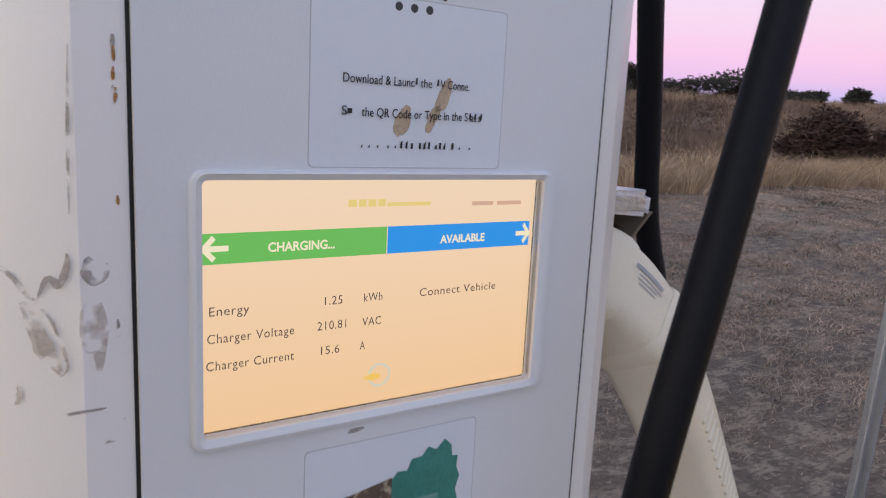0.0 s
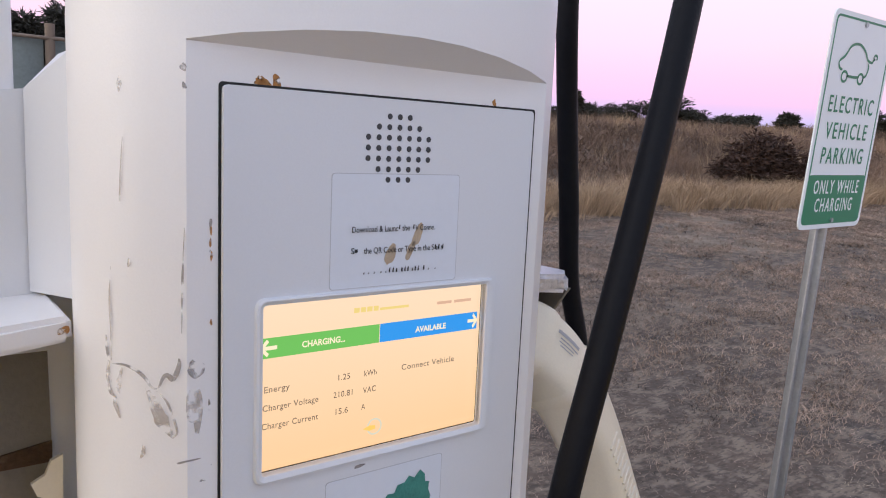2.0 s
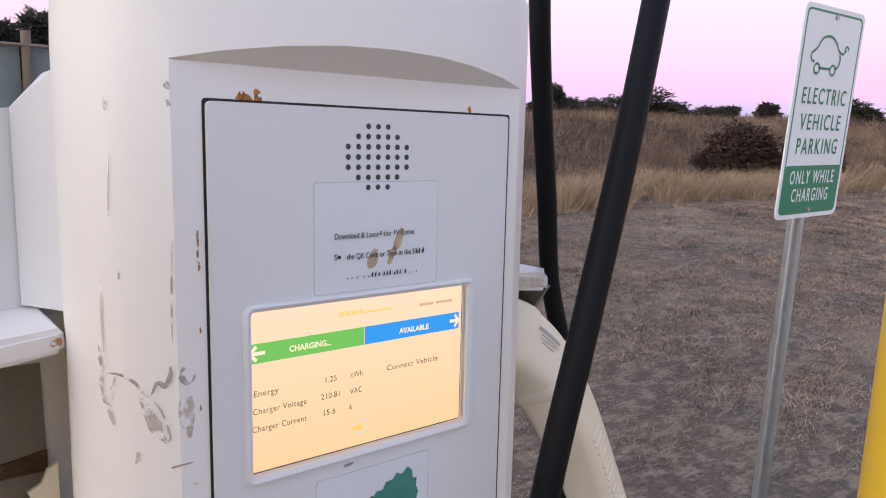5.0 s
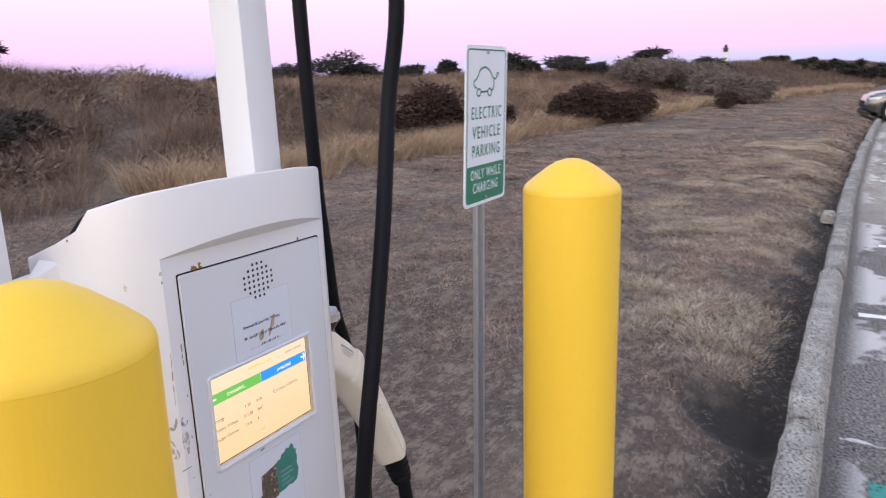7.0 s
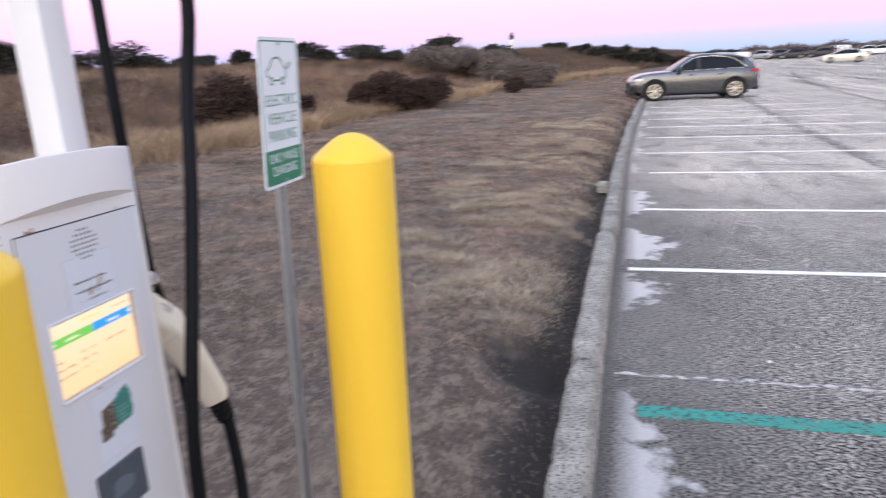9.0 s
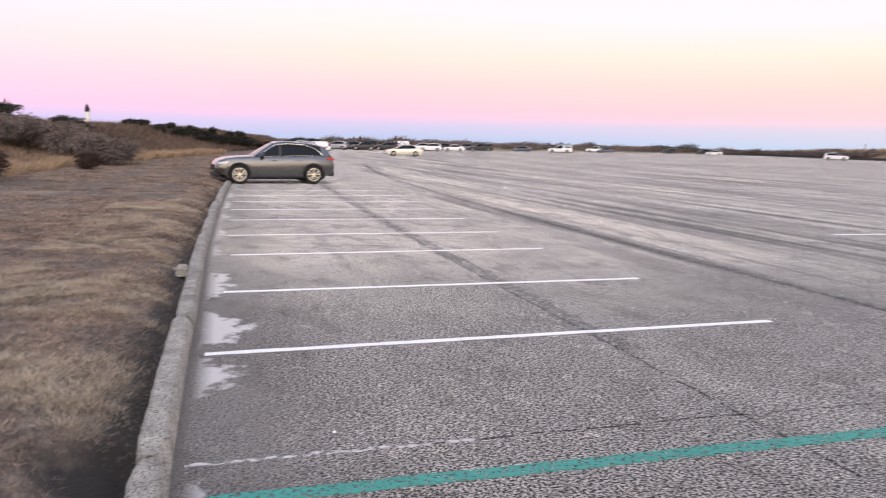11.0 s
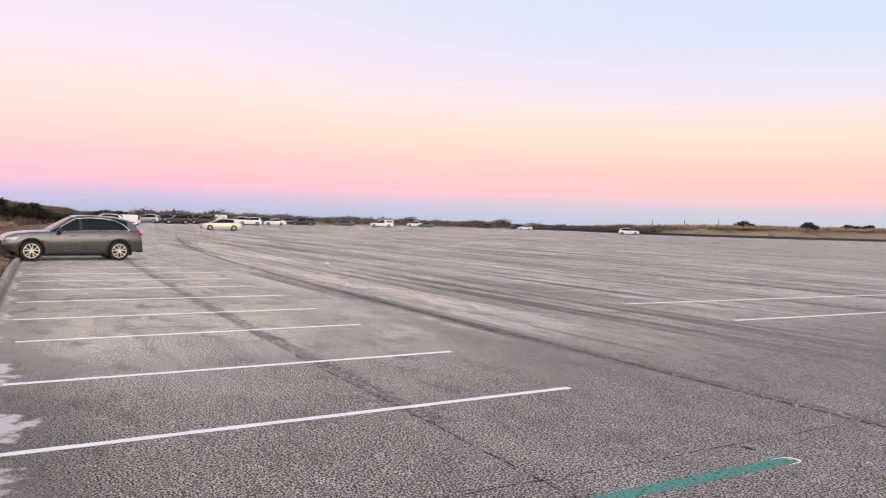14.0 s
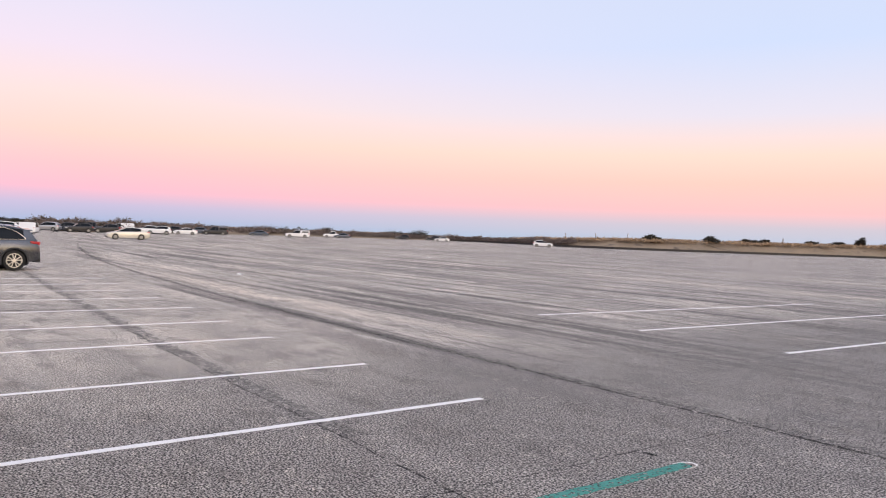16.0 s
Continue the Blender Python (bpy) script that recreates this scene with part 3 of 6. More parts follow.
def sheet(name, xs, ds, zf, material, label, category):
    X, D = np.meshgrid(xs, ds)
    Y = kerb_y(X) + D
    v = np.stack([X, Y, zf(X, Y)], 2).reshape(-1, 3)
    w = len(xs)
    r, c = np.meshgrid(np.arange(len(ds) - 1), np.arange(w - 1), indexing="ij")
    i = (r * w + c).ravel()
    f = np.stack([i, i + 1, i + 1 + w, i + w], 1)
    me = fast_mesh(name, v, f, material)
    me.shade_smooth()
    return tagged(new(name, me), label, category, "", "structure")


xs = np.concatenate([[-3000, -800, -300, -120, -60, -30, -20, -14, -10, -7], np.arange(-5, 2.9, 0.25), np.arange(2.9, 4.5, 0.08), np.arange(4.5, 14, 0.2), np.arange(14, 60, 0.6), np.arange(60, 150, 2.5), [155, 170, 190, 220, 260, 320, 420, 600, 1000, 3000]])
ds = np.concatenate([[-3000, -600, -300, -100, -30, -10, -3, -1, -0.3, 0.05, 0.10, 0.16, 0.2, 0.25, 0.3, 0.36, 0.42, 0.5, 0.58, 0.68, 0.8], np.arange(1.0, 30, 0.4), [32, 36, 42, 50, 65, 90, 140, 250, 500, 1200, 3000]])
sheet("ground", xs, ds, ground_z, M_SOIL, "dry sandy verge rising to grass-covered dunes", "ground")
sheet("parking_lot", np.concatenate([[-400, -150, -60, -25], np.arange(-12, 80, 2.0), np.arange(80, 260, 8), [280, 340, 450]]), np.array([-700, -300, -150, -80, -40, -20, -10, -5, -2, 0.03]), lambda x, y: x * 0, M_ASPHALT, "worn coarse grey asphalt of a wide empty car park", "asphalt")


def strip(name, xs, ys, half, z, material, label, category="road marking", group="", along_x=True, ragged=0.0, seed=1, ends=False):
    """Paint or a seam lying on the asphalt: a thin ribbon of uneven width."""
    rng = np.random.default_rng(seed)
    bm = bmesh.new()
    rows = []
    n = len(xs)
    for i, (x, y) in enumerate(zip(xs, ys)):
        h1, h2 = (half * (1 + ragged * rng.uniform(-1, 1)) for _ in range(2))
        if ends and i in (0, n - 1):
            h1, h2 = h1 * 0.25, h2 * 0.25
        if along_x:
            pts = ((x, y - h1), (x, y + h2))
        else:
            pts = ((x - h1, y), (x + h2, y))
        rows.append([bm.verts.new((*p, zz)) for p in pts for zz in (z, z - 0.02)])
    for a, b in zip(rows, rows[1:]):
        bm.faces.new((a[0], a[2], b[2], b[0])), bm.faces.new((a[1], a[0], b[0], b[1])), bm.faces.new((a[2], a[3], b[3], b[2]))
    bmesh.ops.recalc_face_normals(bm, faces=bm.faces)
    return solo(name, bm, material, label, category, "structure", group, smooth=False)


# each stall line: where it begins by the kerb, and where it ends
STALLS = [(5.89, -0.27, 5.84, -6.11), (8.49, -0.46, 8.38, -6.07), (11.37, -0.62, 11.33, -5.98), (13.80, -0.62, 13.74, -6.10), (16.48, -0.72, 16.41, -6.28)]
for x in (19.0, 21.4, 23.8, 26.3, 31.4, 34.0, 36.6, 39.2):
    k = float(kerb_y(x))
    STALLS.append((x, k - 0.3, x - 0.07, k - 5.75))
for i, (xa, ya, xb, yb) in enumerate(STALLS):
    ys = np.linspace(ya, yb, 40)
    strip("parking_line", np.linspace(xa, xb, 40), ys, 0.043, 0.004, M_LINE if i < 9 else M_LINE_FAINT, "worn white painted parking stall line on asphalt", group="white stall lines", along_x=False, ragged=0.14, seed=i)
ys = np.linspace(-0.30, -6.02, 40)
strip("green_parking_line", np.linspace(3.21, 3.01, 40), ys, 0.062, 0.004, M_LINE_GREEN, "teal green painted stall line marking the charging bay", along_x=False, ragged=0.1, seed=50)
strip("green_line_end", [2.94, 2.935, 2.96, 3.00, 3.045, 3.08, 3.09], [-5.93, -6.05, -6.095, -6.105, -6.09, -6.03, -5.93], 0.012, 0.0045, M_LINE, "old white paint showing round the green line's end", along_x=True, ragged=0.2, seed=51)
for i, x in enumerate([2.7, 5.97, 9.25, 12.36, 15.43, 18.27, 21.16, 24.1, 27.1, 30.1, 33.1, 36.2]):
    dy = -0.0009 * x * x
    ys = np.linspace(-13.55 + dy * 0.4, -26.4 + dy, 40)
    strip("aisle_parking_line", np.linspace(x, x - 0.75, 40), ys, 0.055, 0.004, M_LINE if i < 4 else M_LINE_FAINT, "faded white stall line across the middle of the lot", group="middle stall lines", along_x=False, ragged=0.2, seed=70 + i)
for i in range(16):
    x = 14 + 5.4 * i
    ys = np.linspace(-47 - 0.0009 * x * x, -60 - 0.0009 * x * x, 20)
    strip("far_parking_line", [x] * 20, ys, 0.07, 0.004, M_LINE_FAINT, "faint white stall line far across the lot", group="far stall lines", along_x=False, ragged=0.25, seed=100 + i)


def seam(x0, x1, yf, half, material, label, seed, step=0.08):
    xs = np.arange(x0, x1, step)
    ys = yf(xs) + 0.014 * wob(xs, xs * 0, 0.35, seed) + 0.008 * wob(xs, xs * 0, 0.09, seed + 2) + 0.05 * wob(xs, xs * 0, 3.0, seed + 1)
    strip("asphalt_seam", xs, ys, half, 0.002, material, label, "pavement crack", "pavement seams", ragged=0.4, seed=seed)


def lane_y(x):
    """The long lane seam: straight at first, then bending away."""
    q, far = np.minimum(x, 45), np.maximum(np.asarray(x) - 45, 0)
    return -7.87 - 2.4e-5 * q ** 3 - 0.146 * far - 0.001 * far ** 2


seam(1.5, 16, lambda x: -3.85 - 0.0009 * x * x, 0.011, M_CRACK, "dark crack along the paving joint", 3)
seam(5.2, 30, lambda x: -3.93 - 0.0009 * x * x, 0.12, M_SEAM, "crumbling dark edge beside the paving joint", 4)
seam(14, 62, lambda x: -3.88 - 0.0009 * x * x, 0.055, M_OLD_SEAM, "old dark paving joint farther along", 8, 0.16)
seam(-4, 20, lane_y, 0.026, M_CRACK, "long dark crack curving along the driving lane", 5)
seam(-4, 60, lambda x: lane_y(x) - 0.06, 0.11, M_SEAM, "crumbling edge of the long lane crack", 6)
seam(14, 130, lane_y, 0.085, M_OLD_SEAM, "old dark lane seam curving away", 9, 0.2)
seam(20, 130, lambda x: -10.6 - 0.00116 * x * x, 0.08, M_OLD_SEAM, "second dark seam curving along the lane", 7, 0.2)


seam(2, 60, lambda x: -11.9 - 0.0010 * x * x, 0.06, M_OLD_SEAM, "thin old seam along the lane", 31, 0.16)
seam(6, 70, lambda x: -16.4 - 0.0011 * x * x, 0.08, M_OLD_SEAM, "dark paving joint across the lot", 32, 0.2)
seam(18, 90, lambda x: -22.0 - 0.0010 * x * x, 0.13, M_OLD_SEAM, "dark paving joint across the lot", 33, 0.3)
seam(14, 90, lambda x: -27.3 - 0.0012 * x * x, 0.15, M_OLD_SEAM, "dark paving joint across the lot", 34, 0.3)
seam(20, 110, lambda x: -44 - 0.0010 * x * x, 0.25, M_OLD_SEAM, "dark paving joint far across the lot", 35, 0.4)


def cross_crack(x, y0, y1, half, seed):
    ys = np.arange(y0, y1, -0.16)
    strip("cross_crack", x + 0.03 * wob(ys, ys * 0, 0.6, seed) + 0.03 * ys, ys, half, 0.002, M_CRACK, "thin crack running across the asphalt", "pavement crack", "pavement seams", along_x=False, ragged=0.6, seed=seed)


cross_crack(3.68, -1.2, -4.0, 0.009, 11)
cross_crack(3.68, -4.1, -7.6, 0.006, 12)
cross_crack(16.9, -0.9, -4.1, 0.045, 13)
cross_crack(12.2, -2.2, -3.6, 0.018, 14)
ys = np.arange(-0.18, -1.9, -0.03)
strip("crusted_crack", 3.68 + 0.03 * ys + 0.012 * wob(ys, ys * 0, 0.2, 21), ys, 0.016, 0.003, M_CRUST, "pale dried crust along a crack in the asphalt", "pavement crack", "pavement seams", along_x=False, ragged=0.8, seed=22)

# ---- spots on the asphalt ----
rng = random.Random(4)
for i in range(26):
    cx, cy = rng.uniform(2.5, 24), rng.uniform(-11, -0.8)
    dark = rng.random() < 0.75
    s = rng.uniform(0.02, 0.06) if dark else rng.uniform(0.012, 0.022)
    solo("asphalt_spot", slab(blot(cx, cy, s * 2, s, rng, 14, 0.4), 0.0012, lambda u, v, w: (u, v, 0.0015 + w)), M_CRACK if dark else M_LINE, "small dark patch in the asphalt" if dark else "small white fleck on the asphalt", "stain", "structure", "asphalt spots", smooth=False)

# ---- kerb stones ----
kerb = thing("kerb", (0, float(kerb_y(0)) + 0.085, 0), "weathered chipped concrete kerb of separate long stones", "kerb", "", "structure")
kr = random.Random(8)
edges = [-9.0, -5.9, -2.75, 0.4, 3.52, 6.75, 9.62, 13.2, 16.4, 20.5, 23.8, 27.1, 30.4, 34, 38, 42, 47, 52, 58, 64, 72, 80, 90, 100]
for a, b in zip(edges, edges[1:]):
    rings, n = [], max(4, int((b - a) / (0.09 if b < 15 else 0.3)))
    push, lift, twist = kr.uniform(-0.018, 0.018), kr.uniform(-0.015, 0.012), kr.uniform(-0.02, 0.02)
    for i in range(n + 1):
        x = a + 0.02 + (b - a - 0.04) * i / n
        y, e = float(kerb_y(x)) + push + twist * (i / n - 0.5), (0.02 if i in (0, n) else (0.012 if i in (1, n - 1) else 0.0))
        j = lambda s: kr.uniform(-s, s)
        z = 0.15 + lift + j(0.004) - e * 0.7
        rings.append([(x, y - 0.012, -0.05), (x, y + j(0.004), 0.06), (x, y + 0.012 + e + j(0.005), z - 0.03), (x, y + 0.038 + e + j(0.005), z), (x, y + 0.15 - e + j(0.006), z + j(0.004)), (x, y + 0.172 - e + j(0.006), z - 0.025), (x, y + 0.178, -0.1)])
    part("kerb_stone", skin(rings), M_KERB, kerb)
solo("kerb_rubble", skin([[(9.72 + dx, float(kerb_y(9.7)) + 0.24 + dy, z) for dx, dy in ((-s, -s * 0.7), (s, -s * 0.6), (s * 1.1, s * 0.7), (-s * 0.9, s * 0.8))] for z, s in ((0.0, 0.12), (0.1, 0.11), (0.135, 0.07))]), M_KERB, "broken lump of concrete behind a kerb joint", "concrete lump")


# ---- the charging station ----
CX, FACE = 0.334, 0.42  # the middle of the cabinet and its flat front
GROUND = 0.2


def half_plan(flat):
    """One side of the cabinet's plan, from the front's middle to the back's."""
    pts = [(0.0, 0.400), (0.03, 0.4013), (0.06, 0.4055), (0.09, 0.4125), (0.1115, 0.42), (0.1275, 0.4305), (0.1395, 0.4435), (0.147, 0.459), (0.150, 0.475), (0.1435, 0.515), (0.134, 0.560), (0.128, 0.585), (0.11, 0.60), (0.0, 0.60)]
    return [(dx, max(y, FACE) if flat else y) for dx, y in pts]


def plan(flat, shrink=0.0):
    h = half_plan(flat)
    both = [(CX - dx, y) for dx, y in h] + [(CX + dx, y) for dx, y in reversed(h[1:-1])]
    return [(CX + (x - CX) * (1 - shrink), 0.5 + (y - 0.5) * (1 - shrink)) for x, y in both]


def on_face(u, v, w):
    """Pieces on the front: u to the right, v up, w out of it."""
    return Vector((u, FACE - w, v))


charger = thing("charging_station", (CX, 0.5, GROUND), "scuffed white electric vehicle charging station with a lit screen", "charger")


def rim_z(x, y):
    """The top of the shell: a drooping rim in front, a falling shoulder behind."""
    d = abs(x - CX)
    front = 1.7135 - float(np.interp(d, [0, 0.06, 0.115, 0.132, 0.143, 0.15], [0, 0.0010, 0.0055, 0.0090, 0.0140, 0.0190]))
    back = float(np.interp(y, [0.46, 0.50, 0.545, 0.6], [1.684, 1.669, 1.656, 1.641]))
    return front if y < 0.46 else min(front, back)


def under(x, y, z):
    return min(z, rim_z(x, y) - (1.71 - z) * 0.12)


rings = [[(x, y, under(x, y, z)) for x, y in plan(True)] for z in (GROUND, 0.5, 0.9, 1.2, 1.45, 1.6, 1.649)]
rings.append([(x, y, under(x, y, 1.6495 + 0.62 * max(0.0, FACE - y))) for x, y in plan(False)])
rings.append([(x, y, under(x, y, 1.672)) for x, y in plan(False)])
for drop, s in ((0.0035, 0.0), (0.0012, 0.002), (0.0, 0.010), (0.0005, 0.030)):
    rings.append([(x, y, rim_z(x0, y0) - drop) for (x, y), (x0, y0) in zip(plan(False, s), plan(False))])
rings.append([(x, y, min(rim_z(x0, y0), 1.688) - 0.006) for (x, y), (x0, y0) in zip(plan(False, 0.10), plan(False))])
rings.append([(CX + (x - CX) * 0.45, 0.5 + (y - 0.5) * 0.45, 1.672) for x, y in plan(False)])


def pocketed(bm, cutter):
    """Cuts the cutter's volume out of a mesh."""
    obs = []
    for m_ in (bm, cutter):
        me = bpy.data.meshes.new("cut")
        m_.to_mesh(me)
        m_.free()
        obs.append(bpy.data.objects.new("cut", me))
        scene.collection.objects.link(obs[-1])
    mod = obs[0].modifiers.new("cut", "BOOLEAN")
    mod.object, mod.operation, mod.solver = obs[1], "DIFFERENCE", "EXACT"
    bpy.context.view_layer.update()
    me = bpy.data.meshes.new_from_object(obs[0].evaluated_get(bpy.context.evaluated_depsgraph_get()))
    res = bmesh.new()
    res.from_mesh(me)
    for ob in obs:
        data = ob.data
        bpy.data.objects.remove(ob)
        bpy.data.meshes.remove(data)
    bpy.data.meshes.remove(me)
    return res


SCREEN = (0.2582, 0.4020, 1.4364, 1.5258)  # the opening in the bezel
DISPLAY = (0.2545, 0.4032, 1.4360, 1.5285)  # the panel sunk behind it
SUNK = 0.0024  # how far the panel lies behind the cabinet's front
part("cabinet", pocketed(skin(rings), boxed(0.245, 0.412, FACE - 0.05, FACE + 0.012, 1.425, 1.536)), M_PAINT, charger, "white painted cabinet with rounded corners, bowed hood and dark scuffs").data.set_sharp_from_angle(angle=radians(23))
part("roof_gasket", tube([(0.187, 0.490, 1.668), (0.203, 0.482, 1.685), (0.24, 0.483, 1.694), (0.285, 0.498, 1.695)], lambda t: 0.002 + 0.0042 * math.sin(math.pi * t), squash=0.7), M_RUBBER, charger, "black rubber trim curving over the hood's edge")

# the door with its gap, the screen's opening and the bezel
DOOR = (0.2385, 0.4335, 0.86, 1.631)
part("door_gap", plate_with_hole(rounded(DOOR[0] - 0.0013, DOOR[1] + 0.0036, DOOR[2] - 0.0013, DOOR[3] + 0.0014, 0.002), rounded(DISPLAY[0] - 0.003, 0.4110, 1.4300, DISPLAY[3] + 0.003, 0.003), 0.0004, 0.0, on_face), M_GAP, charger, "black shadow gap round the door")
inner = rounded(*SCREEN, 0.002)
door = part("door", plate_with_hole(rounded(*DOOR, 0.0025), inner, 0.0032, 0.0005, on_face), M_DOOR, charger, "pale grey painted front door", smooth=False)
bz = rounded(SCREEN[0] - 0.0040, SCREEN[1] + 0.0065, SCREEN[2] - 0.0045, SCREEN[3] + 0.0035, 0.005)
bezel = skin([[on_face(u, v, w) for u, v in o] for o, w in ((inner, -0.0004), (inner, 0.0048), (rounded(SCREEN[0] - 0.0022, SCREEN[1] + 0.003, SCREEN[2] - 0.0026, SCREEN[3] + 0.0022, 0.004), 0.0060), (rounded(SCREEN[0] - 0.0034, SCREEN[1] + 0.0057, SCREEN[2] - 0.0039, SCREEN[3] + 0.0030, 0.005), 0.0056), (bz, 0.003))], caps=False)
part("bezel", bezel, M_DOOR, door, "rounded grey bezel round the screen")
well = rounded(DISPLAY[0] - 0.0006, 0.4100, 1.4318, DISPLAY[3] + 0.0006, 0.001)
part("screen_well", skin([[on_face(u, v, w) for u, v in o] for o, w in ((well, -SUNK - 0.003), (well, -0.0008), (rounded(SCREEN[0] - 0.0004, SCREEN[1] + 0.0004, SCREEN[2] - 0.0004, SCREEN[3] + 0.0004, 0.002), -0.0005))], caps=False), M_GAP, door, "black well round the sunken screen", smooth=False)
part("screen_backing", slab(well, 0.0006, lambda u, v, w: on_face(u, v, w - SUNK - 0.0024)), M_GAP, door, "black backing of the screen", smooth=False)
display = part("display", slab(rounded(*DISPLAY, 0.001), 0.0012, lambda u, v, w: on_face(u, v, w - SUNK - 0.0012)), M_SCREEN, door, "glowing peach-coloured display", smooth=False)


def on_screen(x0, z0, w0=0.0001):
    """A place maker on the display, from a point of it."""
    return lambda u, v, w: Vector((x0 + u, FACE + SUNK - w0 - w, z0 + v))


def screen_patch(name, outline, material, label, w0=0.0001):
    part(name, slab(outline, 0.00005, on_screen(0, 0, w0)), material, door, label, smooth=False)


def quad(x0, x1, z0, z1):
    return [(x0, z0), (x1, z0), (x1, z1), (x0, z1)]


screen_patch("charging_banner", quad(0.2550, 0.3302, 1.4964, 1.5071), M_SCR_GREEN, "green banner on the display")
screen_patch("available_banner", quad(0.3306, 0.4010, 1.4964, 1.5071), M_SCR_BLUE, "blue banner on the display")
arrow = [(0.0, 0.0), (0.0042, 0.0046), (0.0055, 0.0032), (0.0034, 0.0010), (0.0098, 0.0010), (0.0098, -0.0010), (0.0034, -0.0010), (0.0055, -0.0032), (0.0042, -0.0046)]
screen_patch("left_arrow", [(0.2590 + u, 1.5018 + v) for u, v in arrow], M_SCR_PALE, "pale arrow", 0.0002)
screen_patch("right_arrow", [(0.4015 - u * 0.8, 1.5018 + v) for u, v in arrow], M_SCR_PALE, "pale arrow", 0.0002)
for x0, x1, z1 in ((0.3135, 0.3170, 1.5178), (0.3178, 0.3210, 1.5178), (0.3218, 0.3252, 1.5178), (0.3260, 0.3292, 1.5178), (0.3300, 0.3495, 1.5165)):
    screen_patch("brand_mark", quad(x0, x1, 1.5150, z1), M_SCR_YELLOW, "faint yellow mark on the display")
screen_patch("asset_line", quad(0.3697, 0.3805, 1.5145, 1.5162), glow_mat("screen_dim", (0.72, 0.42, 0.27)), "faint line of small writing")
screen_patch("asset_line", quad(0.3825, 0.3955, 1.5145, 1.5162), bpy.data.materials["screen_dim"], "faint line of small writing")
part("ring_icon", plate_with_hole([(0.0050 * math.cos(a), 0.0050 * math.sin(a)) for a in np.linspace(0, 6.283, 25)[:-1]], [(0.0040 * math.cos(a), 0.0040 * math.sin(a)) for a in np.linspace(0, 6.283, 25)[:-1]], 0.00005, 0.0, on_screen(0.3290, 1.4472)), M_SCR_RING, door, "pale ring on the display", smooth=False)
screen_patch("plug_icon", [(0.3215, 1.4469), (0.3255, 1.4484), (0.3295, 1.4478), (0.3295, 1.4458), (0.3255, 1.4452)], glow_mat("screen_gold", (1.0, 0.60, 0.12)), "small yellow plug on the display", 0.0002)
for text, x0, x1, z in (("Energy", 0.2618, 0.2758, 1.4782), ("Charger Voltage", 0.2612, 0.2928, 1.4684), ("Charger Current", 0.2608, 0.2928, 1.4586), ("1.25", 0.3040, 0.3112, 1.4782), ("210.81", 0.3020, 0.3138, 1.4686), ("15.6", 0.3028, 0.3104, 1.4589), ("kWh", 0.3210, 0.3290, 1.4780), ("VAC", 0.3208, 0.3290, 1.4683), ("A", 0.3200, 0.3223, 1.4588), ("Connect Vehicle", 0.3460, 0.3842, 1.4779)):
    part("screen_caption", lettering(text, 0.0048, 0.00005, on_screen(x0, z), "LEFT", space=1.08, span=x1 - x0), M_SCR_TEXT, door, "dark words on the display", smooth=False)
part("screen_caption", lettering("CHARGING...", 0.0047, 0.00005, on_screen(0.2956, 1.4998, 0.0002), "CENTER", bold=0.00012, span=0.0256), M_SCR_PALE, door, "pale words on the green banner", smooth=False)
part("screen_caption", lettering("AVAILABLE", 0.0047, 0.00005, on_screen(0.3660, 1.4994, 0.0002), "CENTER", bold=0.00012, span=0.0222), M_SCR_PALE, door, "pale words on the blue banner", smooth=False)

# loudspeaker holes
HOLE = None
for row, count in enumerate((3, 5, 7, 7, 7, 5, 3)):
    for k in range(count):
        if HOLE is None:
            hb = bmesh.new()
            for r0, w in ((0.0016, 0.0034),):
                ring = [hb.verts.new(on_face(r0 * math.cos(a), r0 * math.sin(a), w) - Vector((0, FACE, 0))) for a in np.linspace(0, 6.283, 13)[:-1]]
                mid = [hb.verts.new(on_face(r0 * 0.7 * math.cos(a), r0 * 0.7 * math.sin(a), w + 0.00012) - Vector((0, FACE, 0))) for a in np.linspace(0, 6.283, 13)[:-1]]
                for i in range(12):
                    hb.faces.new((ring[i], ring[(i + 1) % 12], mid[(i + 1) % 12], mid[i]))
                hb.faces.new(mid)
            bmesh.ops.recalc_face_normals(hb, faces=hb.faces)
            HOLE = mesh_of("speaker_hole", hb, mat("dark_grey_perforation", (0.05, 0.05, 0.055), 0.7, bump=0), False)
        h = new("speaker_hole", HOLE)
        h.parent = door
        h.location = Vector((0.3352 + (k - (count - 1) / 2) * 0.00645, FACE, 1.6218 - row * 0.0056)) - ORIGIN[door.name]

# labels on the door
K = (0.2948, 0.3780, 1.5300, 1.5915)


def flat_part(name, outline, w0, material, label, parent=door, thick=0.0001):
    return part(name, slab(outline, thick, lambda u, v, w: on_face(u, v, w0 + w)), material, parent, label, smooth=False)


flat_part("label_edge", rounded(*K, 0.002), 0.0032, M_STICKER_EDGE, "thin dark edge of the worn label", thick=0.00015)
notice = flat_part("instruction_label", rounded(K[0] + 0.0004, K[1] - 0.0004, K[2] + 0.0004, K[3] - 0.0004, 0.002), 0.0033, M_STICKER, "worn grey label with broken black words")
sr = random.Random(3)
for cx, cz, w, h, tilt in ((0.3320, 1.5475, 0.0060, 0.0125, -0.25), (0.3495, 1.5575, 0.0060, 0.012, -0.3), (0.3450, 1.5490, 0.0048, 0.010, -0.35)):
    o = [(cx + (u - cx) + (v - cz) * -tilt, v) for u, v in blot(cx, cz, w, h, sr, 22, 0.3)]
    flat_part("glue_stain", o, 0.0036, M_TAN, "tan glue stain on the label")
